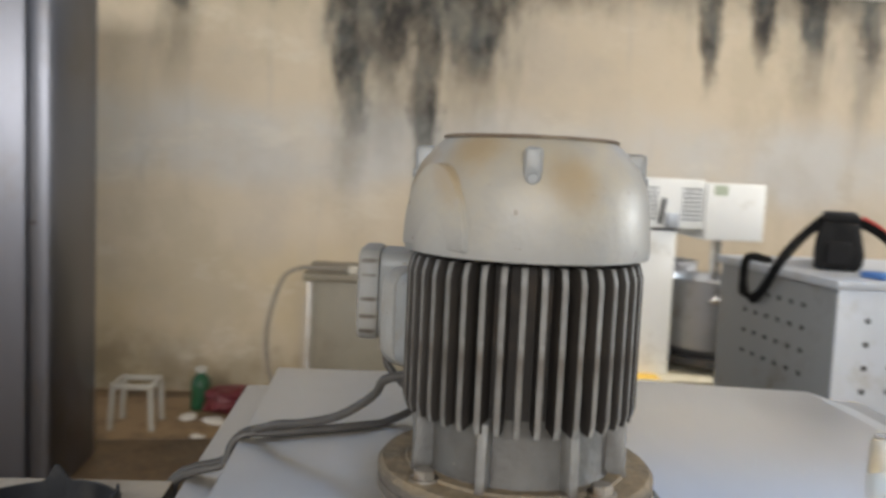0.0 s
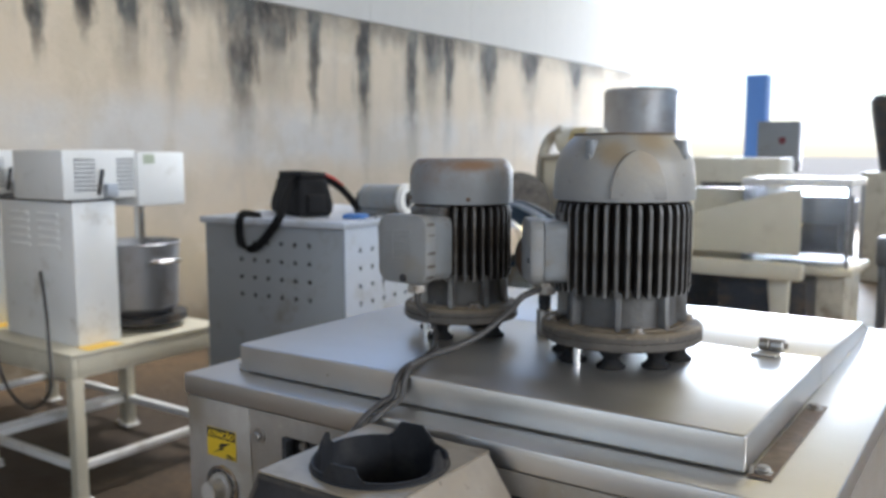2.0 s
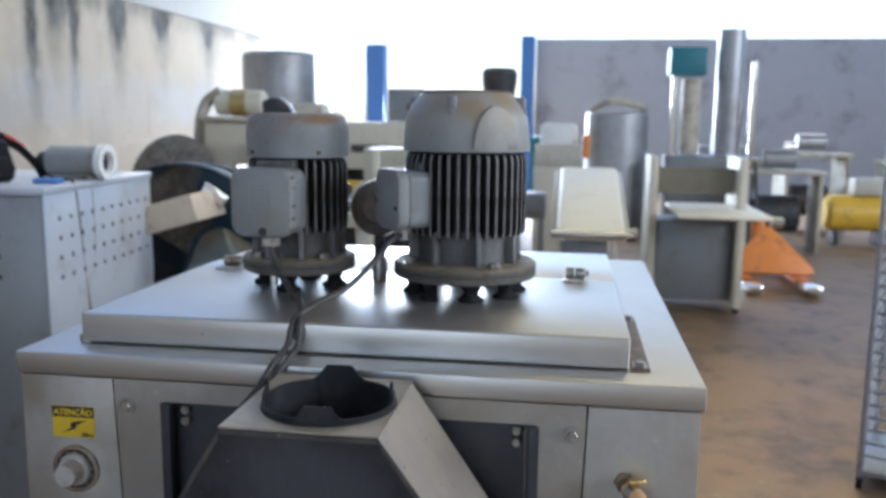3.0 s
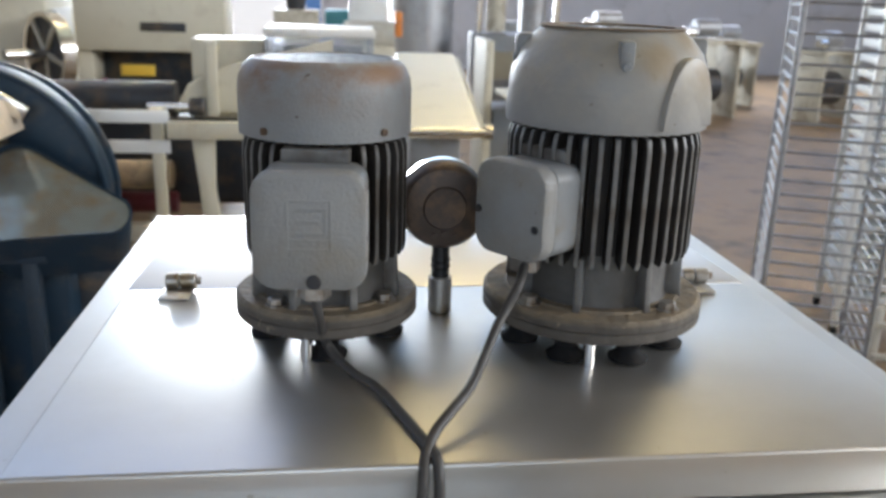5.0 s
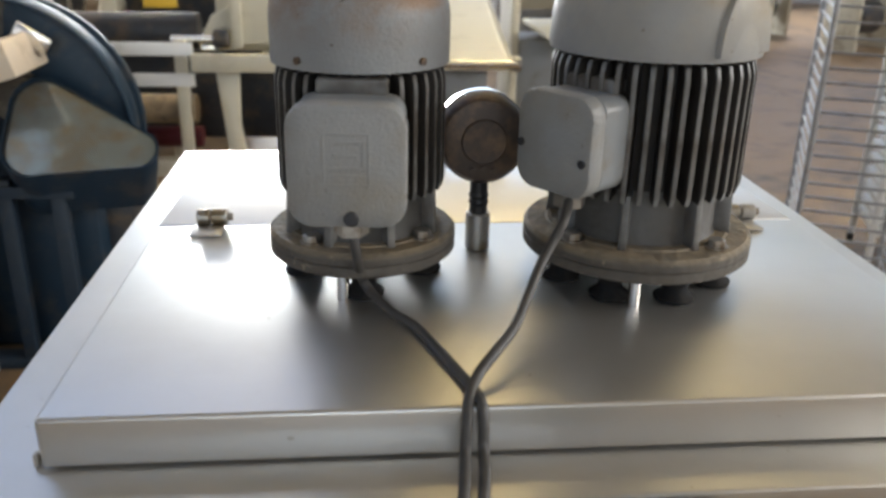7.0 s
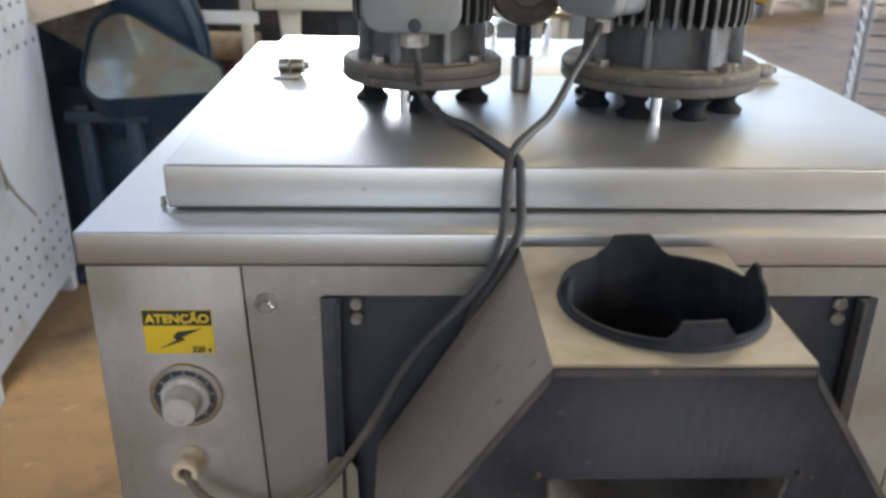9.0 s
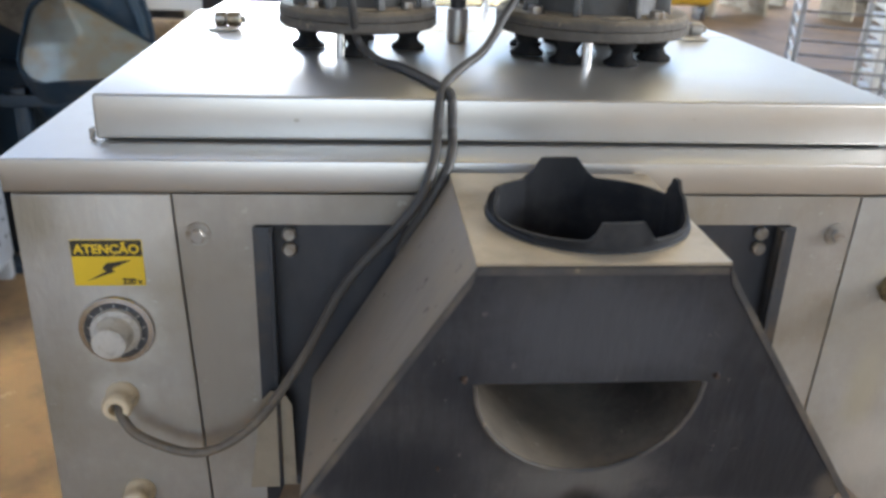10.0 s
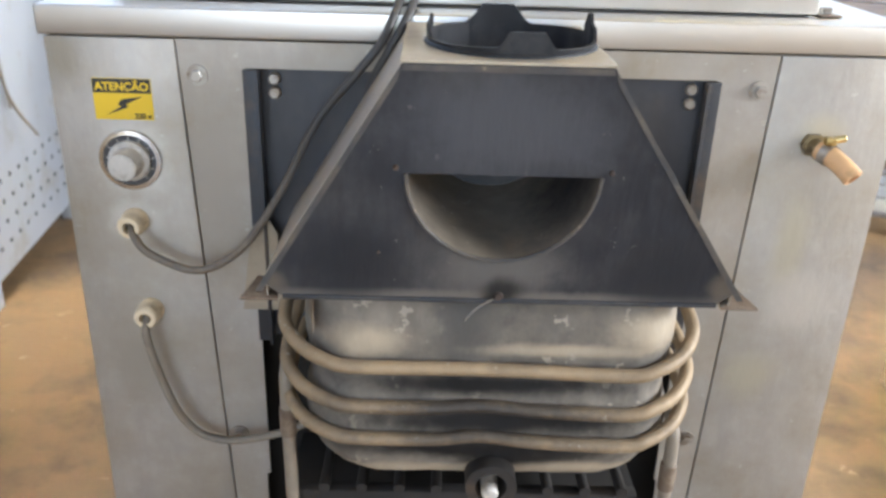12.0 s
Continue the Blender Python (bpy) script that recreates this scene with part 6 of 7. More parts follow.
part("flywheel", lathe(B(), [(0.235, -0.04), (0.268, -0.045), (0.272, 0.045), (0.235, 0.04)], 56, FWM, True), CHROME, gm, "bright steel flywheel rim")
part("flywheel_web", lathe(B(), [(0, 0.02), (0.236, 0.01), (0.236, -0.01), (0, -0.02)], 48, FWM), DARKM, gm)
for i in range(5):
    a = 2 * math.pi * i / 5
    part("spoke", rod(B(), FWM @ Vector((0, 0, -0.022)), FWM @ Vector((0.236 * math.cos(a), 0.236 * math.sin(a), -0.022)), 0.018, 8), CREAM_D, gm)
part("flywheel_shaft", rod(B(), FWM @ Vector((0, 0, -0.30)), FWM @ Vector((0, 0, 0.03)), 0.035, 14), CHROME, gm)
part("top_motor", rod(B(), (-0.30, -0.05, 1.62 + H), (0.12, -0.05, 1.62 + H), 0.11, 28, bev=0.01), CREAM, gm)
part("motor_band", lathe(B(), [(0.111, 0), (0.116, 0), (0.116, 0.14), (0.111, 0.14)], 28, Matrix.Translation((-0.16, -0.05, 1.62 + H)) @ pose(0, 0, 0, 0, 90, 0), True), BRASS, gm)
part("belt_guard", prism(B(), half_disc(0.16, 0, 180, 14), 0.10, Matrix.Translation((0.22, -0.10, 1.505 + H)) @ AX, 0.004), DARKM, gm)
part("elbow_pipe", tube(B(), [(-0.42, -0.10, 1.0 + H), (-0.45, -0.12, 1.35 + H), (-0.40, -0.10, 1.60 + H), (-0.25, -0.10, 1.72 + H)], 0.05, 14), CREAM_D, gm)
part("side_cover", lathe(B(), [(0, 0.05), (0.30, 0.05), (0.38, 0.0), (0, 0)], 32, Matrix.Translation((-0.55, -0.45, 0.98 + H)) @ pose(0, 0, 0, 75, 0, 0)), COILBOX, gm, "rusty round side cover")

# cream sheeting machine with rollers: it and the guarded machine beside it stand on tall legs
CLOSER = Matrix.Translation((-0.0493, -0.1863, 0.561)) @ Matrix.Scale(0.66, 4) @ HALL
SITE = CLOSER
H = -0.257
sm = thing("dough_sheeter", pose(-1.27, 6.48, FZ) @ Matrix.Scale(1.33, 4), "cream dough sheeter with dark rollers on a steel frame", "sheeter")
part("table_frame", bx((0.02, -0.66, 0.83 + H), (0.95, -0.58, 0.92 + H), 0.008), CREAM, sm)
part("side_post", prism(B(), [(0.0, 0.0), (0.10, 0.0), (0.06, 0.28), (0.07, 0.572), (-0.05, 0.572), (-0.02, 0.28)], 0.07, Matrix.Translation((0.18, -0.58, 0.0)) @ AX, 0.006), CREAM, sm)
part("side_post", prism(B(), [(0.0, 0.0), (0.10, 0.0), (0.06, 0.28), (0.07, 0.572), (-0.05, 0.572), (-0.02, 0.28)], 0.07, Matrix.Translation((0.80, -0.58, 0.0)) @ AX, 0.006), CREAM, sm)
part("base_rail", bx((-0.9, -0.60, 0.0), (1.0, -0.50, 0.09), 0.006), CREAM_D, sm)
part("side_plate", prism(B(), [(0, 0), (0.86, 0.0), (0.86, 0.40), (0.30, 0.25), (0.08, 0.15)], 0.03, Matrix.Translation((0.02, -0.40, 0.94 + H)) @ AX, 0.004), CREAM, sm, "cream fin-shaped side plate")
part("side_post_tall", bx((0.20, -0.44, 0.92 + H), (0.26, -0.40, 1.32 + H), 0.006), CREAM, sm)
for z, yy, r, mt in ((0.98, -0.20, 0.10, DARKM), (0.60, -0.45, 0.08, COIL), (0.42, -0.35, 0.06, RED)):
    part("roller", rod(B(), (-0.95, yy, z + H), (0.0, yy, z + H), r, 24, bev=0.006), mt, sm)
for x in (-0.78, -0.08):
    part("upright", bx((x, -0.56, 0.10), (x + 0.06, -0.50, 0.98 + H), 0.004), CREAM, sm)
for z in (0.90, 0.74):
    part("cross_bar", bx((-0.95, -0.57, z + H), (0.02, -0.562, z + 0.07 + H), 0.003), WHITE, sm)
for x in (-0.62, -0.50, -0.46):
    part("white_wheel", rod(B(), (x, -0.50, 0.42 + H), (x + 0.03, -0.50, 0.42 + H), 0.10, 20, bev=0.006), STOOLW, sm)
part("hand_knob", rod(B(), (0.12, -0.5, 0.98 + H), (0.20, -0.5, 0.98 + H), 0.05, 16, bev=0.008), DARKM, sm)
part("spindle", rod(B(), (-0.10, -0.5, 0.98 + H), (0.12, -0.5, 0.98 + H), 0.018, 10), CHROME, sm)
part("drive_box", bx((0.45, -0.50, 0.10), (0.95, -0.10, 0.80 + H), 0.01), DARKM, sm)
# added dark block: keeps the bright floor behind from showing through
part("gap_blocker", bx((-0.93, -0.06, 0.08), (0.93, 0.08, 0.86 + H), 0.02), DARKM, sm, "dark block added to close the bright gaps")

drop = (BASE[sm].inverted() @ Vector((0, 0, GZ))).z
for x in (-0.88, -0.05, 0.20, 0.82):
    part("tall_leg", bx((x, -0.585, drop), (x + 0.07, -0.515, -0.0005), 0.004), CREAM_D, sm)
for x in (-0.86, 0.80):
    part("rear_leg", bx((x, -0.04, drop), (x + 0.07, 0.03, 0.0795), 0.004), CREAM_D, sm)

# cream cabinet machine with a sign plate further back
SITE = HALL
H = -FZ - 0.16
cm = thing("cream_press", (-1.84, 8.10, FZ), "cream press machine with a dark name plate and tray", "press")
part("head", bx((-0.65, -0.30, 1.12 + H), (0.75, 0.30, 1.62 + H), 0.02), CREAM, cm)
for x in (-0.65, 0.55):
    part("column", bx((x, -0.25, 0.0), (x + 0.20, 0.25, 1.118 + H), 0.015), CREAM, cm)
# added dark panel: hides the gate's brightness under the press head
part("back_panel", bx((-0.449, 0.10, 0.02), (0.549, 0.14, 1.117 + H), 0.004), DARKM, cm, "dark panel added in place of clutter to cover the bright gap")
part("name_plate", bx((0.0, -0.308, 1.30 + H), (0.40, -0.301, 1.38 + H), 0.002), DARKM, cm)
part("work_table", bx((-0.62, -0.75, 0.66 + H), (0.5, -0.26, 0.72 + H), 0.008), BEIGE, cm)
part("belt_drum", rod(B(), (-0.6, -0.70, 0.55 + H), (0.5, -0.70, 0.55 + H), 0.11, 24), DARKM, cm)
part("steel_tray", lathe(B(), [(0, 0), (0.26, 0), (0.30, 0.11), (0.29, 0.11), (0.25, 0.01), (0, 0.01)], 30, pose(-0.10, -0.52, 0.722 + H)), CHROME, cm)
part("yellow_box", bx((-0.2, -0.30, 0.90 + H), (0.1, -0.26, 1.0 + H), 0.004), YEL_TANK, cm)
part("red_lever", rod(B(), (-0.62, -0.72, 0.70 + H), (-0.25, -0.60, 0.90 + H), 0.02, 8), RED, cm)

# acrylic-sided machine
SITE = CLOSER
H = -FZ
pb = thing("acrylic_guard_machine", (-0.22, 6.55, FZ), "machine with a clear acrylic guard box and white top", "machine")
part("base", bx((-0.40, -0.35, 0.0), (0.42, 0.40, 0.50 + H), 0.01), CREAM_D, pb)
part("table", bx((-0.62, -0.42, 0.50 + H), (0.48, 0.45, 0.56 + H), 0.008), CREAM, pb)
part("top", bx((-0.40, -0.34, 1.20 + H), (0.44, 0.40, 1.26 + H), 0.012), WHITE, pb)
for x in (-0.385, 0.405):
    for yy in (-0.33, 0.37):
        part("corner_post", bx((x, yy, 0.561 + H), (x + 0.02, yy + 0.02, 1.199 + H), 0.003), ALU, pb)
part("guard_pane", bx((-0.36, -0.325, 0.57 + H), (0.40, -0.319, 1.19 + H), 0), PLEXI, pb, "clear acrylic front pane")
part("guard_pane", bx((-0.38, -0.30, 0.57 + H), (-0.374, 0.36, 1.19 + H), 0), PLEXI, pb, "clear acrylic side pane")
part("inner_drum", rod(B(), (-0.25, 0.1, 0.75 + H), (0.3, 0.1, 0.75 + H), 0.13, 24), DARKM, pb)
part("inner_plate", bx((-0.30, 0.30, 0.60 + H), (0.36, 0.32, 1.10 + H), 0.004), GREYP, pb)
part("control_cabinet", bx((-0.95, -0.20, 0.56 + H), (-0.42, 0.25, 1.16 + H), 0.01), CREAM, pb)

drop = (BASE[pb].inverted() @ Vector((0, 0, GZ))).z
for x in (-0.39, 0.35):
    for yy in (-0.34, 0.33):
        part("tall_leg", bx((x, yy, drop), (x + 0.06, yy + 0.06, -0.0005), 0.004), CREAM_D, pb)

# conveyor that climbs away from the camera
SITE = HALL
cv = thing("belt_conveyor", (0.61, 5.10, FZ), "inclined conveyor with a pale cream belt", "conveyor")
SL = math.degrees(math.atan2(0.37, 1.5))
bm = box(B(), (-0.245, 0.0, -0.03), (0.245, 1.56, 0.05), 0.036, 5)
bm.transform(Matrix.Translation((0.01, -0.04, 0.68 + H)) @ pose(0, 0, 0, SL, 0, 0))
part("belt", bm, BELT, cv, "pale cream conveyor belt")
for x in (-0.275, 0.265):
    bm = bx((x, 0.06, -0.055), (x + 0.02, 1.53, 0.02), 0.003)
    bm.transform(Matrix.Translation((0.0, -0.04, 0.68 + H)) @ pose(0, 0, 0, SL, 0, 0))
    part("side_rail", bm, CREAM, cv)
part("end_roller", rod(B(), (-0.27, -0.03, 0.70 + H), (0.31, -0.03, 0.70 + H), 0.026, 16), CHROME, cv)
part("drive_case", bx((-0.20, 0.15, 0.02), (0.14, 1.2, 0.62 + H), 0.01), GREYP, cv, "grey sheet drive case")
for x in (-0.24, 0.22):
    part("leg", bx((x, 1.36, 0.0), (x + 0.05, 1.41, 0.93 + H), 0.004), CREAM, cv)
part("bearing", rod(B(), (0.275, 0.0, 0.70 + H), (0.33, 0.0, 0.70 + H), 0.05, 16), BOLT, cv)

# second sheeter with posts and a short outfeed belt
s2 = thing("moulder_with_belt", (1.60, 7.00, FZ), "cream dough moulder with a short outfeed belt", "moulder")
for x in (-0.42, 0.36):
    part("side_frame", bx((x, -0.10, 0.05), (x + 0.07, 0.55, 1.18 + H), 0.01), CREAM, s2)
    part("castor", rod(B(), (x + 0.01, -0.06, 0.035), (x + 0.06, -0.06, 0.035), 0.035, 12), DARKM, s2)
part("outfeed_belt", bx((-0.22, -0.62, 0.68 + H), (0.55, 0.5, 0.72 + H), 0.012), BELT, s2, "cream outfeed belt")
part("hopper_plate", prism(B(), [(-0.34, 0), (0.35, 0), (0.40, 0.24), (-0.40, 0.24)], 0.02, Matrix.Translation((0, 0.10, 0.84 + H)) @ AX), BEIGE, s2)
part("catch_pan", bx((-0.33, 0.0, 0.10), (0.34, 0.5, 0.60 + H), 0.02), GREYP, s2)
part("roller", rod(B(), (-0.34, 0.25, 0.95 + H), (0.35, 0.25, 0.95 + H), 0.08, 20), STOOLW, s2)
part("belt_motor", rod(B(), (0.56, -0.5, 0.66 + H), (0.66, -0.5, 0.66 + H), 0.05, 14, bev=0.005), CHROME, s2)

# tall filler with bright columns
tf_ = thing("column_filler", (2.45, 12.0, FZ), "tall filling machine with bright columns and a teal head", "machine")
part("base", bx((-0.6, -0.4, 0.0), (0.65, 0.5, 1.0 + H), 0.02), GREYP, tf_)
for x in (-0.52, 0.60):
    part("column", rod(B(), (x, 0, 1.0 + H), (x, 0, 2.35 + H), 0.05, 16), CHROME, tf_)
part("head", bx((-0.62, -0.2, 2.15 + H), (-0.10, 0.2, 2.55 + H), 0.02), TEAL, tf_)
part("cylinder", rod(B(), (-0.28, 0, 1.02 + H), (-0.28, 0, 2.1 + H), 0.14, 20), CREAM_D, tf_)
part("upper_cylinder", rod(B(), (0.25, 0, 1.02 + H), (0.25, 0, 2.8 + H), 0.20, 20), TANKSTEEL, tf_)

TALL = Matrix.Diagonal((1, 1, 1.09, 1))
tk = thing("steel_vat", pose(1.15, 12.6, FZ) @ TALL, "round grey steel vat with pipes on its rim", "tank")
part("vat", lathe(B(), [(0, 0), (0.46, 0), (0.48, 0.02), (0.48, 1.68), (0.45, 1.70), (0, 1.70)], 36), TANKSTEEL, tk)
part("rim_pipe", tube(B(), [(-0.4, -0.1, 1.74), (-0.1, -0.3, 1.86), (0.3, -0.2, 1.8), (0.42, 0.0, 1.74)], 0.05, 10), CREAM_D, tk)
t2 = thing("tall_steel_tank", pose(-3.73, 11.0, FZ) @ Matrix.Diagonal((1, 1, 1.11, 1)), "tall grey cylindrical steel tank by the wall", "tank")
part("shell", lathe(B(), [(0, 0.1), (0.52, 0.1), (0.535, 0.12), (0.535, 2.34), (0.50, 2.38), (0, 2.42)], 40), TANKSTEEL, t2)
for i in range(3):
    a = radians(90 + 120 * i)
    part("leg", rod(B(), (0.42 * math.cos(a), 0.42 * math.sin(a), 0), (0.42 * math.cos(a), 0.42 * math.sin(a), 0.12), 0.05, 10), TANKSTEEL, t2)
part("hoop", lathe(B(), [(0.535, 1.2), (0.548, 1.205), (0.548, 1.225), (0.535, 1.23)], 40, None), CHROME, t2)

hp = thing("funnel_mixer", pose(-0.66, 12.2, FZ) @ TALL, "dark funnel-shaped hopper on a cream machine", "hopper")
part("funnel", lathe(B(), [(0.12, 1.35), (0.27, 2.10), (0.28, 2.24), (0.22, 2.30), (0.24, 2.1), (0.10, 1.4)], 28), DARKM, hp)
part("body", bx((-0.30, -0.3, 0.0), (0.32, 0.3, 1.36), 0.02), CREAM_D, hp)
mb = thing("dough_divider", pose(0.28, 10.2, FZ) @ TALL, "cream dough divider with rounded covers", "machine")
part("body", bx((-0.28, -0.3, 0.0), (0.32, 0.35, 1.05), 0.02), CREAM, mb)
part("roll_cover", rod(B(), (-0.28, -0.05, 1.16), (0.32, -0.05, 1.16), 0.15, 24, bev=0.01), STOOLW, mb)
part("hood", bx((-0.22, 0.0, 1.10), (0.26, 0.33, 1.55), 0.05), WHITE, mb)
part("orange_guard", bx((0.33, -0.1, 1.15), (0.42, 0.2, 1.42), 0.02), ORANGE, mb)
eb = thing("electric_cabinet", pose(-2.05, 12.0, FZ) @ TALL, "grey electric control box on a post", "control box")
part("box", bx((-0.28, -0.12, 1.35), (0.28, 0.12, 2.0), 0.01), GREYP, eb)
part("post", bx((-0.06, -0.05, 0.0), (0.06, 0.05, 1.349), 0.005), DARKM, eb)
part("button", rod(B(), (0.06, -0.13, 1.75), (0.06, -0.12, 1.75), 0.05, 12), RED, eb)
sb = thing("slicing_machine", pose(-2.85, 9.3, FZ) @ TALL, "cream box machine with a grey head", "machine")
part("body", bx((-0.35, -0.3, 0.0), (0.35, 0.35, 1.15), 0.02), CREAM, sb)
part("head", bx((-0.25, -0.25, 1.3), (0.30, 0.3, 1.75), 0.03), CREAM_D, sb)
part("neck", bx((-0.15, -0.15, 1.151), (0.2, 0.2, 1.299), 0.01), GREYP, sb)

# low clutter behind the sheeters
for i, (x, yy, w, d, h, mt, lb) in enumerate(((-1.25, 6.2, 0.5, 0.5, 0.75, CREAM_D, "low cream gearbox stand"), (-0.05, 8.6, 0.5, 0.4, 0.85, GREYP, "low grey metal work stand"), (-1.0, 9.8, 0.6, 0.5, 1.1, GREYP, "grey metal box on legs"),
                                              (0.1, 15.0, 0.8, 0.5, 1.3, TEAL, "teal painted steel frame"), (3.2, 15.0, 1.0, 0.6, 1.2, GREYP, "grey steel counter far back"))):
    o = thing("work_stand", pose(x, yy, FZ) @ TALL, lb, "stand")
    part("top", bx((-w / 2, -d / 2, h - 0.25), (w / 2, d / 2, h), 0.015), mt, o)
    for sx in (-1, 1):
        for sy in (-1, 1):
            part("leg", bx((sx * (w / 2 - 0.05) - 0.025, sy * (d / 2 - 0.05) - 0.025, 0.0), (sx * (w / 2 - 0.05) + 0.025, sy * (d / 2 - 0.05) + 0.025, h - 0.251), 0.004), mt, o)

# pallet truck
pt = thing("pallet_truck", pose(2.62, 8.45, FZ) @ Matrix.Scale(1.12, 4), "orange pallet truck with worn steel fork tips", "pallet truck")
for x in (-0.34, 0.18):
    part("fork", bx((x, -0.55, 0.05), (x + 0.16, 0.55, 0.10), 0.02), ORANGE, pt)
    part("fork_tip", bx((x - 0.002, -0.62, 0.02), (x + 0.162, -0.28, 0.108), 0.02), CHROME, pt, "bare steel fork tip")
part("cradle", prism(B(), [(-0.40, 0.0), (0.40, 0.0), (0.40, 0.06), (0.03, 0.48), (-0.03, 0.48), (-0.40, 0.06)], 0.05, Matrix.Translation((0, 0.0, 0.10)) @ pose(0, 0, 0, 62), 0.006), ORANGE, pt, "orange triangular cradle")
part("pump", rod(B(), (0, 0.62, 0.05), (0, 0.62, 0.55), 0.07, 16), ORANGE, pt)
part("handle", rod(B(), (0, 0.66, 0.5), (0, 0.95, 1.15), 0.02, 10), DARKM, pt)

# compressor and dark machines to the east
co = thing("air_compressor", pose(4.55, 11.9, FZ) @ TALL, "yellow air compressor tank on feet", "compressor")
part("tank", rod(B(), (-0.45, 0, 0.42), (0.45, 0, 0.42), 0.24, 28, bev=0.06), YEL_TANK, co)
for x in (-0.3, 0.3):
    part("foot", bx((x - 0.04, -0.15, 0), (x + 0.04, 0.15, 0.2), 0.005), DARKM, co)
part("pump_head", bx((-0.1, -0.15, 0.66), (0.35, 0.15, 0.88), 0.02), STOOLW, co)
for i, (x, yy, s) in enumerate(((3.3, 11.2, 1.0), (4.3, 13.5, 1.15), (5.6, 12.6, 1.1), (6.6, 14.0, 1.0), (7.6, 12.5, 1.0))):
    o = thing("bench_machine", pose(x, yy, FZ, 0, 0, 7 * i) @ TALL, "dark machine on a cream steel bench", "machine", "machines along the back")
    part("bench_top", bx((-0.55, -0.3, 0.95 * s), (0.55, 0.3, 1.0 * s), 0.008), CREAM_D, o)
    for sx in (-0.5, 0.45):
        part("bench_leg", bx((sx, -0.28, 0.0), (sx + 0.05, 0.28, 0.949 * s), 0.005), CREAM_D, o)
    part("lower_drive", rod(B(), (-0.3, 0, 0.45), (0.25, 0, 0.45), 0.24, 20, bev=0.02), DARKM, o)
    part("gear_head", rod(B(), (-0.25, 0, 1.14 * s), (0.2, 0, 1.14 * s), 0.12, 20, bev=0.02), TANKSTEEL, o)
    part("bright_cover", rod(B(), (-0.48, -0.1, 1.08 * s), (-0.30, -0.1, 1.08 * s), 0.07, 16), CHROME, o)

# wire rack and white tray trolley
def wire_rack(m, w, d, h, levels, material, label, slat):
    rk = thing("wire_rack", m, label, "rack", "tray racks")
    for x in (0, w):
        for yy in (0, d):
            part("post", rod(B(), (x, yy, 0.06), (x, yy, h), 0.013, 10), material, rk)
            part("castor", rod(B(), (x - 0.012, yy, 0.03), (x + 0.012, yy, 0.03), 0.03, 12), RUBBER, rk)
    for i in range(levels):
        z = 0.16 + (h - 0.22) * i / (levels - 1)
        for x in (0, w):
            part("side_wire", rod(B(), (x, 0.012, z), (x, d - 0.012, z), slat, 6), material, rk)
        part("back_wire", rod(B(), (0.012, 0.0, z + 0.012), (w - 0.012, 0.0, z + 0.012), slat, 6), material, rk)
    part("base_frame", bx((-0.01, -0.01, 0.07), (w + 0.01, d + 0.01, 0.10), 0.004), material, rk)
    part("top_frame", bx((-0.01, -0.01, h), (w + 0.01, d + 0.01, h + 0.02), 0.004), material, rk)
    return rk


wire_rack(pose(1.89, 3.14, FZ, 0, 0, -24), 0.48, 0.62, 2.00, 29, ALU, "galvanised wire baking rack with many rails", 0.0065)
ty = thing("tray_trolley", (2.75, 3.85, FZ, 0, 0, -20), "white trolley full of slatted trays", "trolley")
for i in range(20):
    part("tray", bx((0, 0, 0.20 + 0.082 * i), (0.62, 0.5, 0.24 + 0.082 * i), 0.006), WHITE, ty)
for x in (-0.02, 0.60):
    for yy in (-0.02, 0.48):
        part("post", bx((x, yy, 0.05), (x + 0.035, yy + 0.035, 1.95), 0.003), WHITE, ty)
        part("castor", rod(B(), (x, yy + 0.017, 0.03), (x + 0.03, yy + 0.017, 0.03), 0.03, 12), RUBBER, ty)

# white steel shelf edge lying behind the pallet
sh = thing("white_shelf_frame", (2.15, 2.65, FZ, 0, 0, -14), "white wire shelf frame standing on the floor", "shelf")
for k in range(4):
    part("rail", bx((0, 0, 0.12 + 0.14 * k), (0.9, 0.03, 0.145 + 0.14 * k), 0.006), STOOLW, sh)
for x in (0.0, 0.87):
    part("upright", bx((x, 0.031, 0), (x + 0.03, 0.06, 0.62), 0.004), STOOLW, sh)

# pallet with a spare motor by the machine's east side
SITE = Matrix()
pl = thing("wooden_pallet", (1.338, 1.150, GZ, 0, 0, -4), "weathered grey and tan wooden pallet on the floor", "pallet")
for x in (0.0, 0.46, 0.92):
    for yy in (-0.13, -0.55, -0.99):
        part("block", bx((x, yy, 0.0185), (x + 0.085, yy + 0.13, 0.092), 0.003), WOOD, pl)
    part("bottom_board", bx((x, -0.99, 0.0), (x + 0.085, 0.0, 0.018), 0.002), WOOD, pl)
    part("stringer_board", bx((x, -0.99, 0.0925), (x + 0.085, 0.0, 0.110), 0.002), WOOD, pl)
for k in range(8):
    wob = 0.006 * math.sin(5.0 * k)
    part("deck_board", bx((-0.006 + wob, -0.098 - 0.1274 * k, 0.1105), (1.012 + wob, -0.1274 * k, 0.130), 0.003), WOOD, pl)
sp = thing("spare_motor", pose(1.445, 1.065, GZ + 0.130, 0, 0, 4), "silver-grey spare motor with a round fan grille on the pallet", "electric motor")
MZ = 0.149
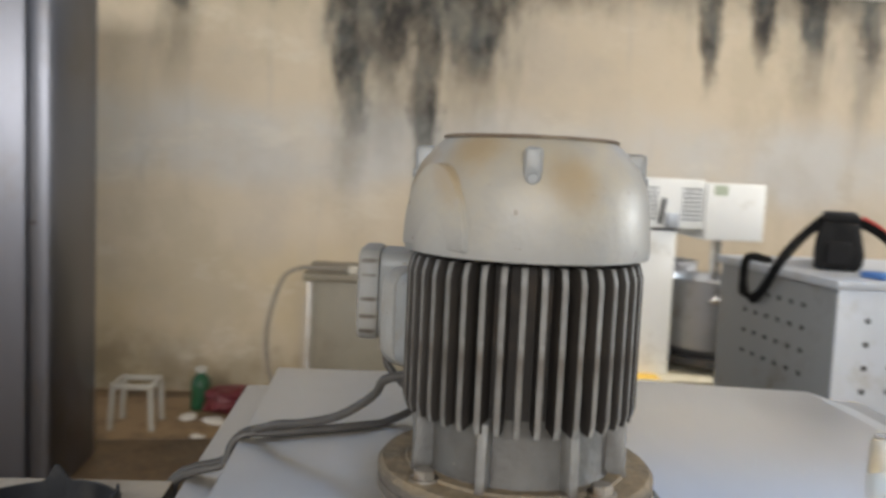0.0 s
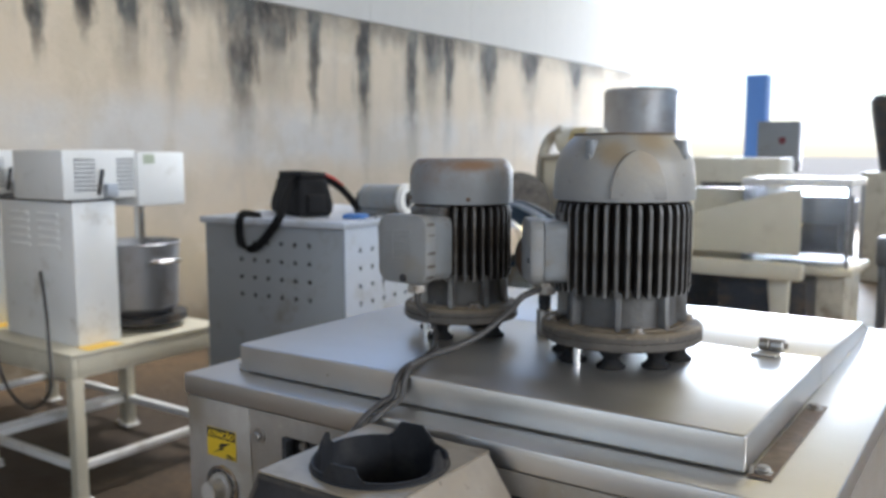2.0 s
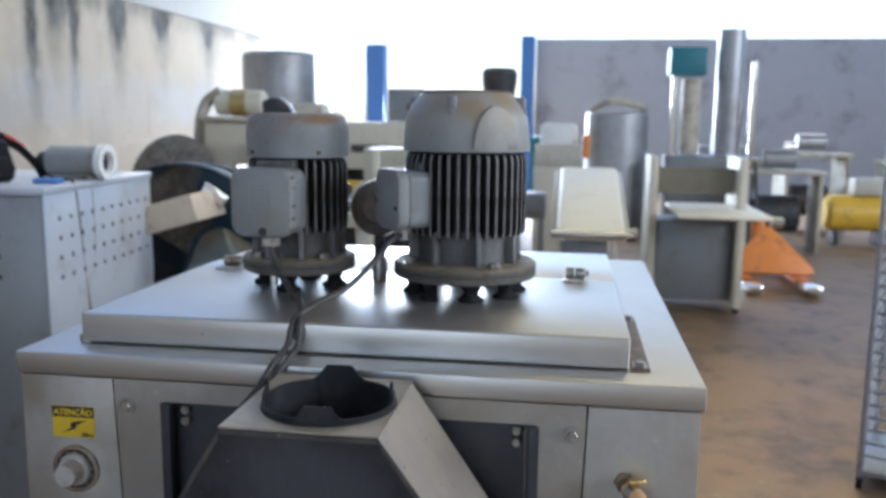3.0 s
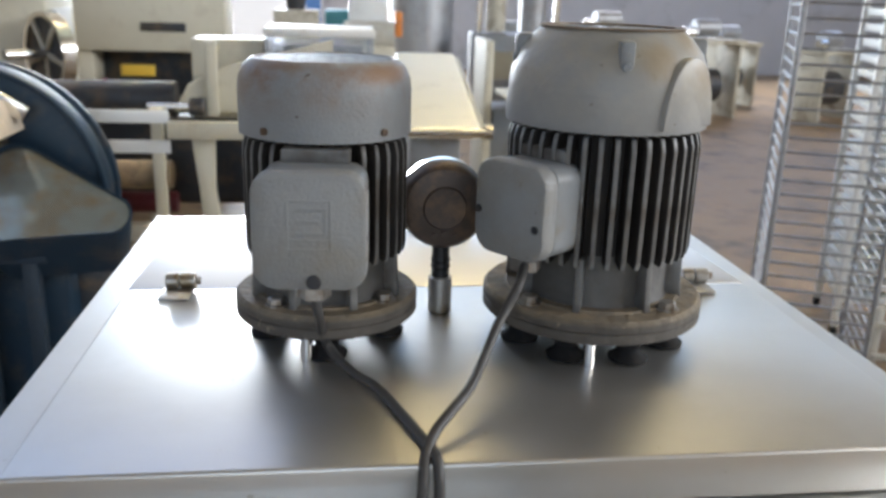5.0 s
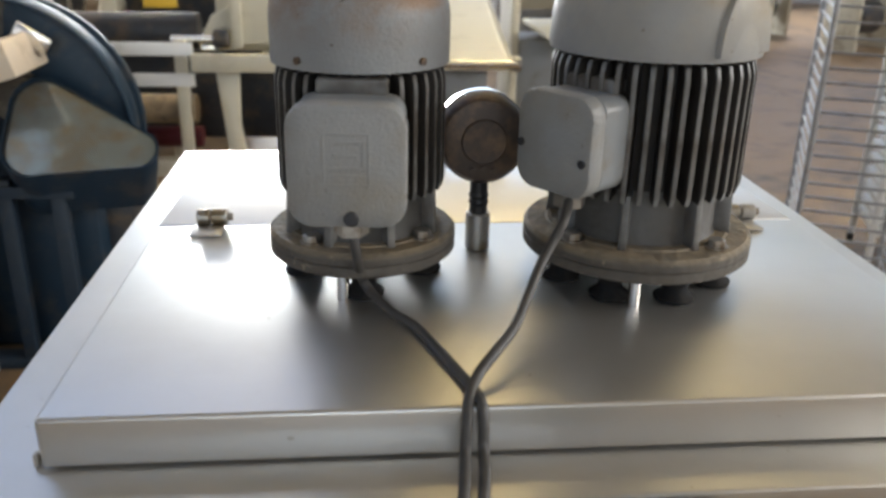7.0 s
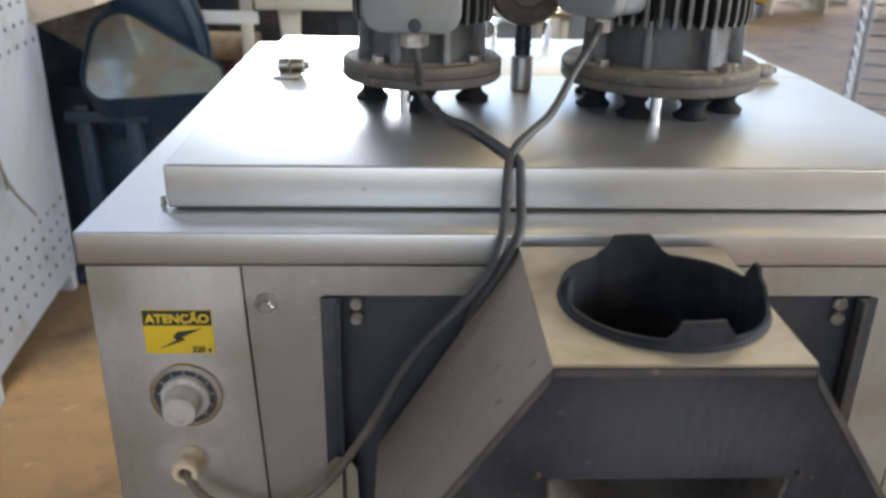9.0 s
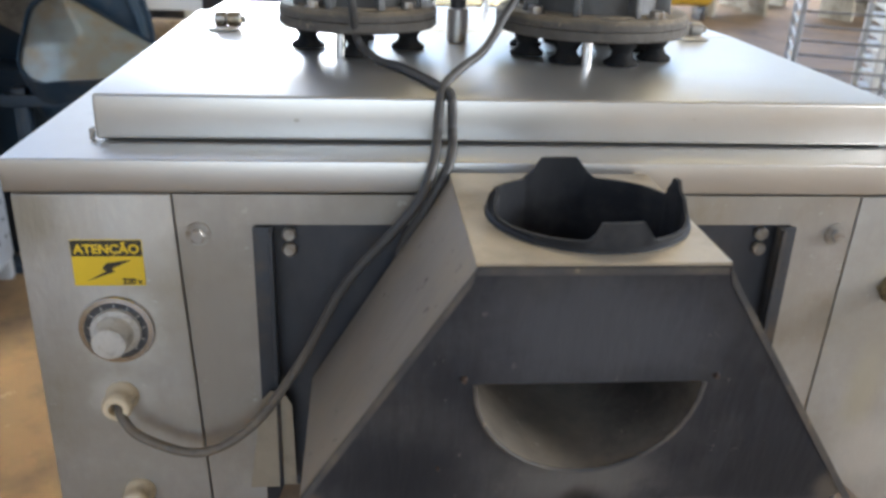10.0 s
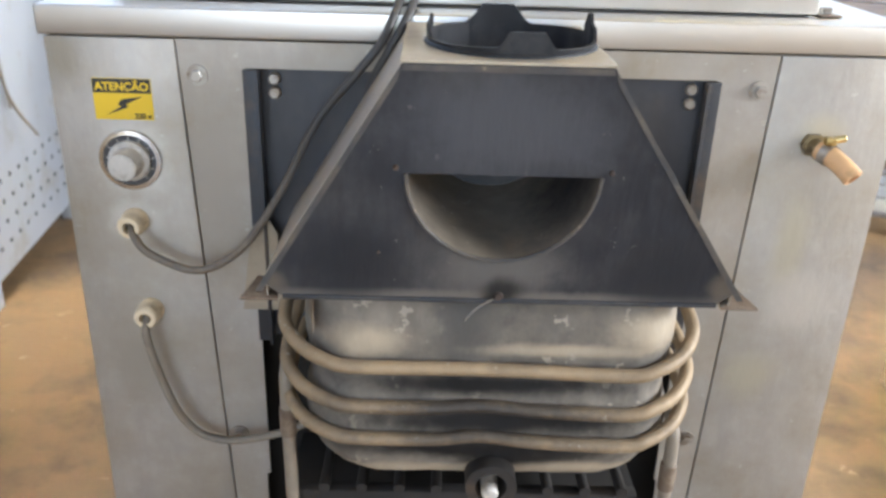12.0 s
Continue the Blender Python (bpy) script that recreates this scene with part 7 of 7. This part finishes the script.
along = Matrix.Translation((0, 0, MZ)) @ pose(0, 0, 0, 0, 90, 0)
part("body", lathe(B(), [(0, 0.10), (0.118, 0.10), (0.118, 0.34), (0.10, 0.36), (0, 0.36)], 40, along), PAINT, sp)
for i in range(26):
    b = bx((0.11, -0.003, 0.116), (0.33, 0.003, 0.134), 0.001)
    b.transform(Matrix.Translation((0, 0, MZ)) @ Matrix.Rotation(2 * math.pi * i / 26, 4, "X"))
    part("fin", b, PAINT, sp)
cover = part("fan_cover", lathe(B(), [(0.124, 0.003), (0.131, 0.0), (0.138, 0.006), (0.141, 0.018), (0.141, 0.10), (0.137, 0.10), (0.137, 0.02), (0.128, 0.010)], 48, along, True), WHITESTEEL, sp, "silver painted fan cover")
part("fan_space", lathe(B(), [(0, 0.045), (0.136, 0.045)], 40, along), DARKVOID, cover)
for a0 in (150, 330):
    wedge = [(0.02 * math.cos(radians(a0)), 0.02 * math.sin(radians(a0)))] + [(0.126 * math.cos(radians(a0 + d)), 0.126 * math.sin(radians(a0 + d))) for d in range(-38, 39, 19)]
    part("fan_blade", prism(B(), wedge, 0.003, Matrix.Translation((0.022, 0, MZ)) @ Matrix(((0, 0, 1, 0), (1, 0, 0, 0), (0, 1, 0, 0), (0, 0, 0, 1)))), PAINT, cover)
for i in range(-10, 11):
    c = 0.0118 * i
    w = math.sqrt(0.126 ** 2 - c * c)
    b = bx((0.006, c - 0.0030, -w), (0.011, c + 0.0030, w), 0.0008)
    b.transform(Matrix.Translation((0, 0, MZ)) @ Matrix.Rotation(radians(28), 4, "X"))
    part("slat", b, DARKM, cover)
part("hub_ring", lathe(B(), [(0.018, -0.002), (0.027, -0.002), (0.027, 0.005), (0.018, 0.005)], 28, along, True), PAINT, cover)
part("hub", lathe(B(), [(0, 0.0), (0.0178, 0.0), (0.0178, 0.004), (0, 0.004)], 24, along), DARKM, cover)
for yy in (-0.105, 0.022):
    part("foot", bx((0.14, yy, 0.0), (0.30, yy + 0.05, 0.045), 0.004), PAINT, sp)
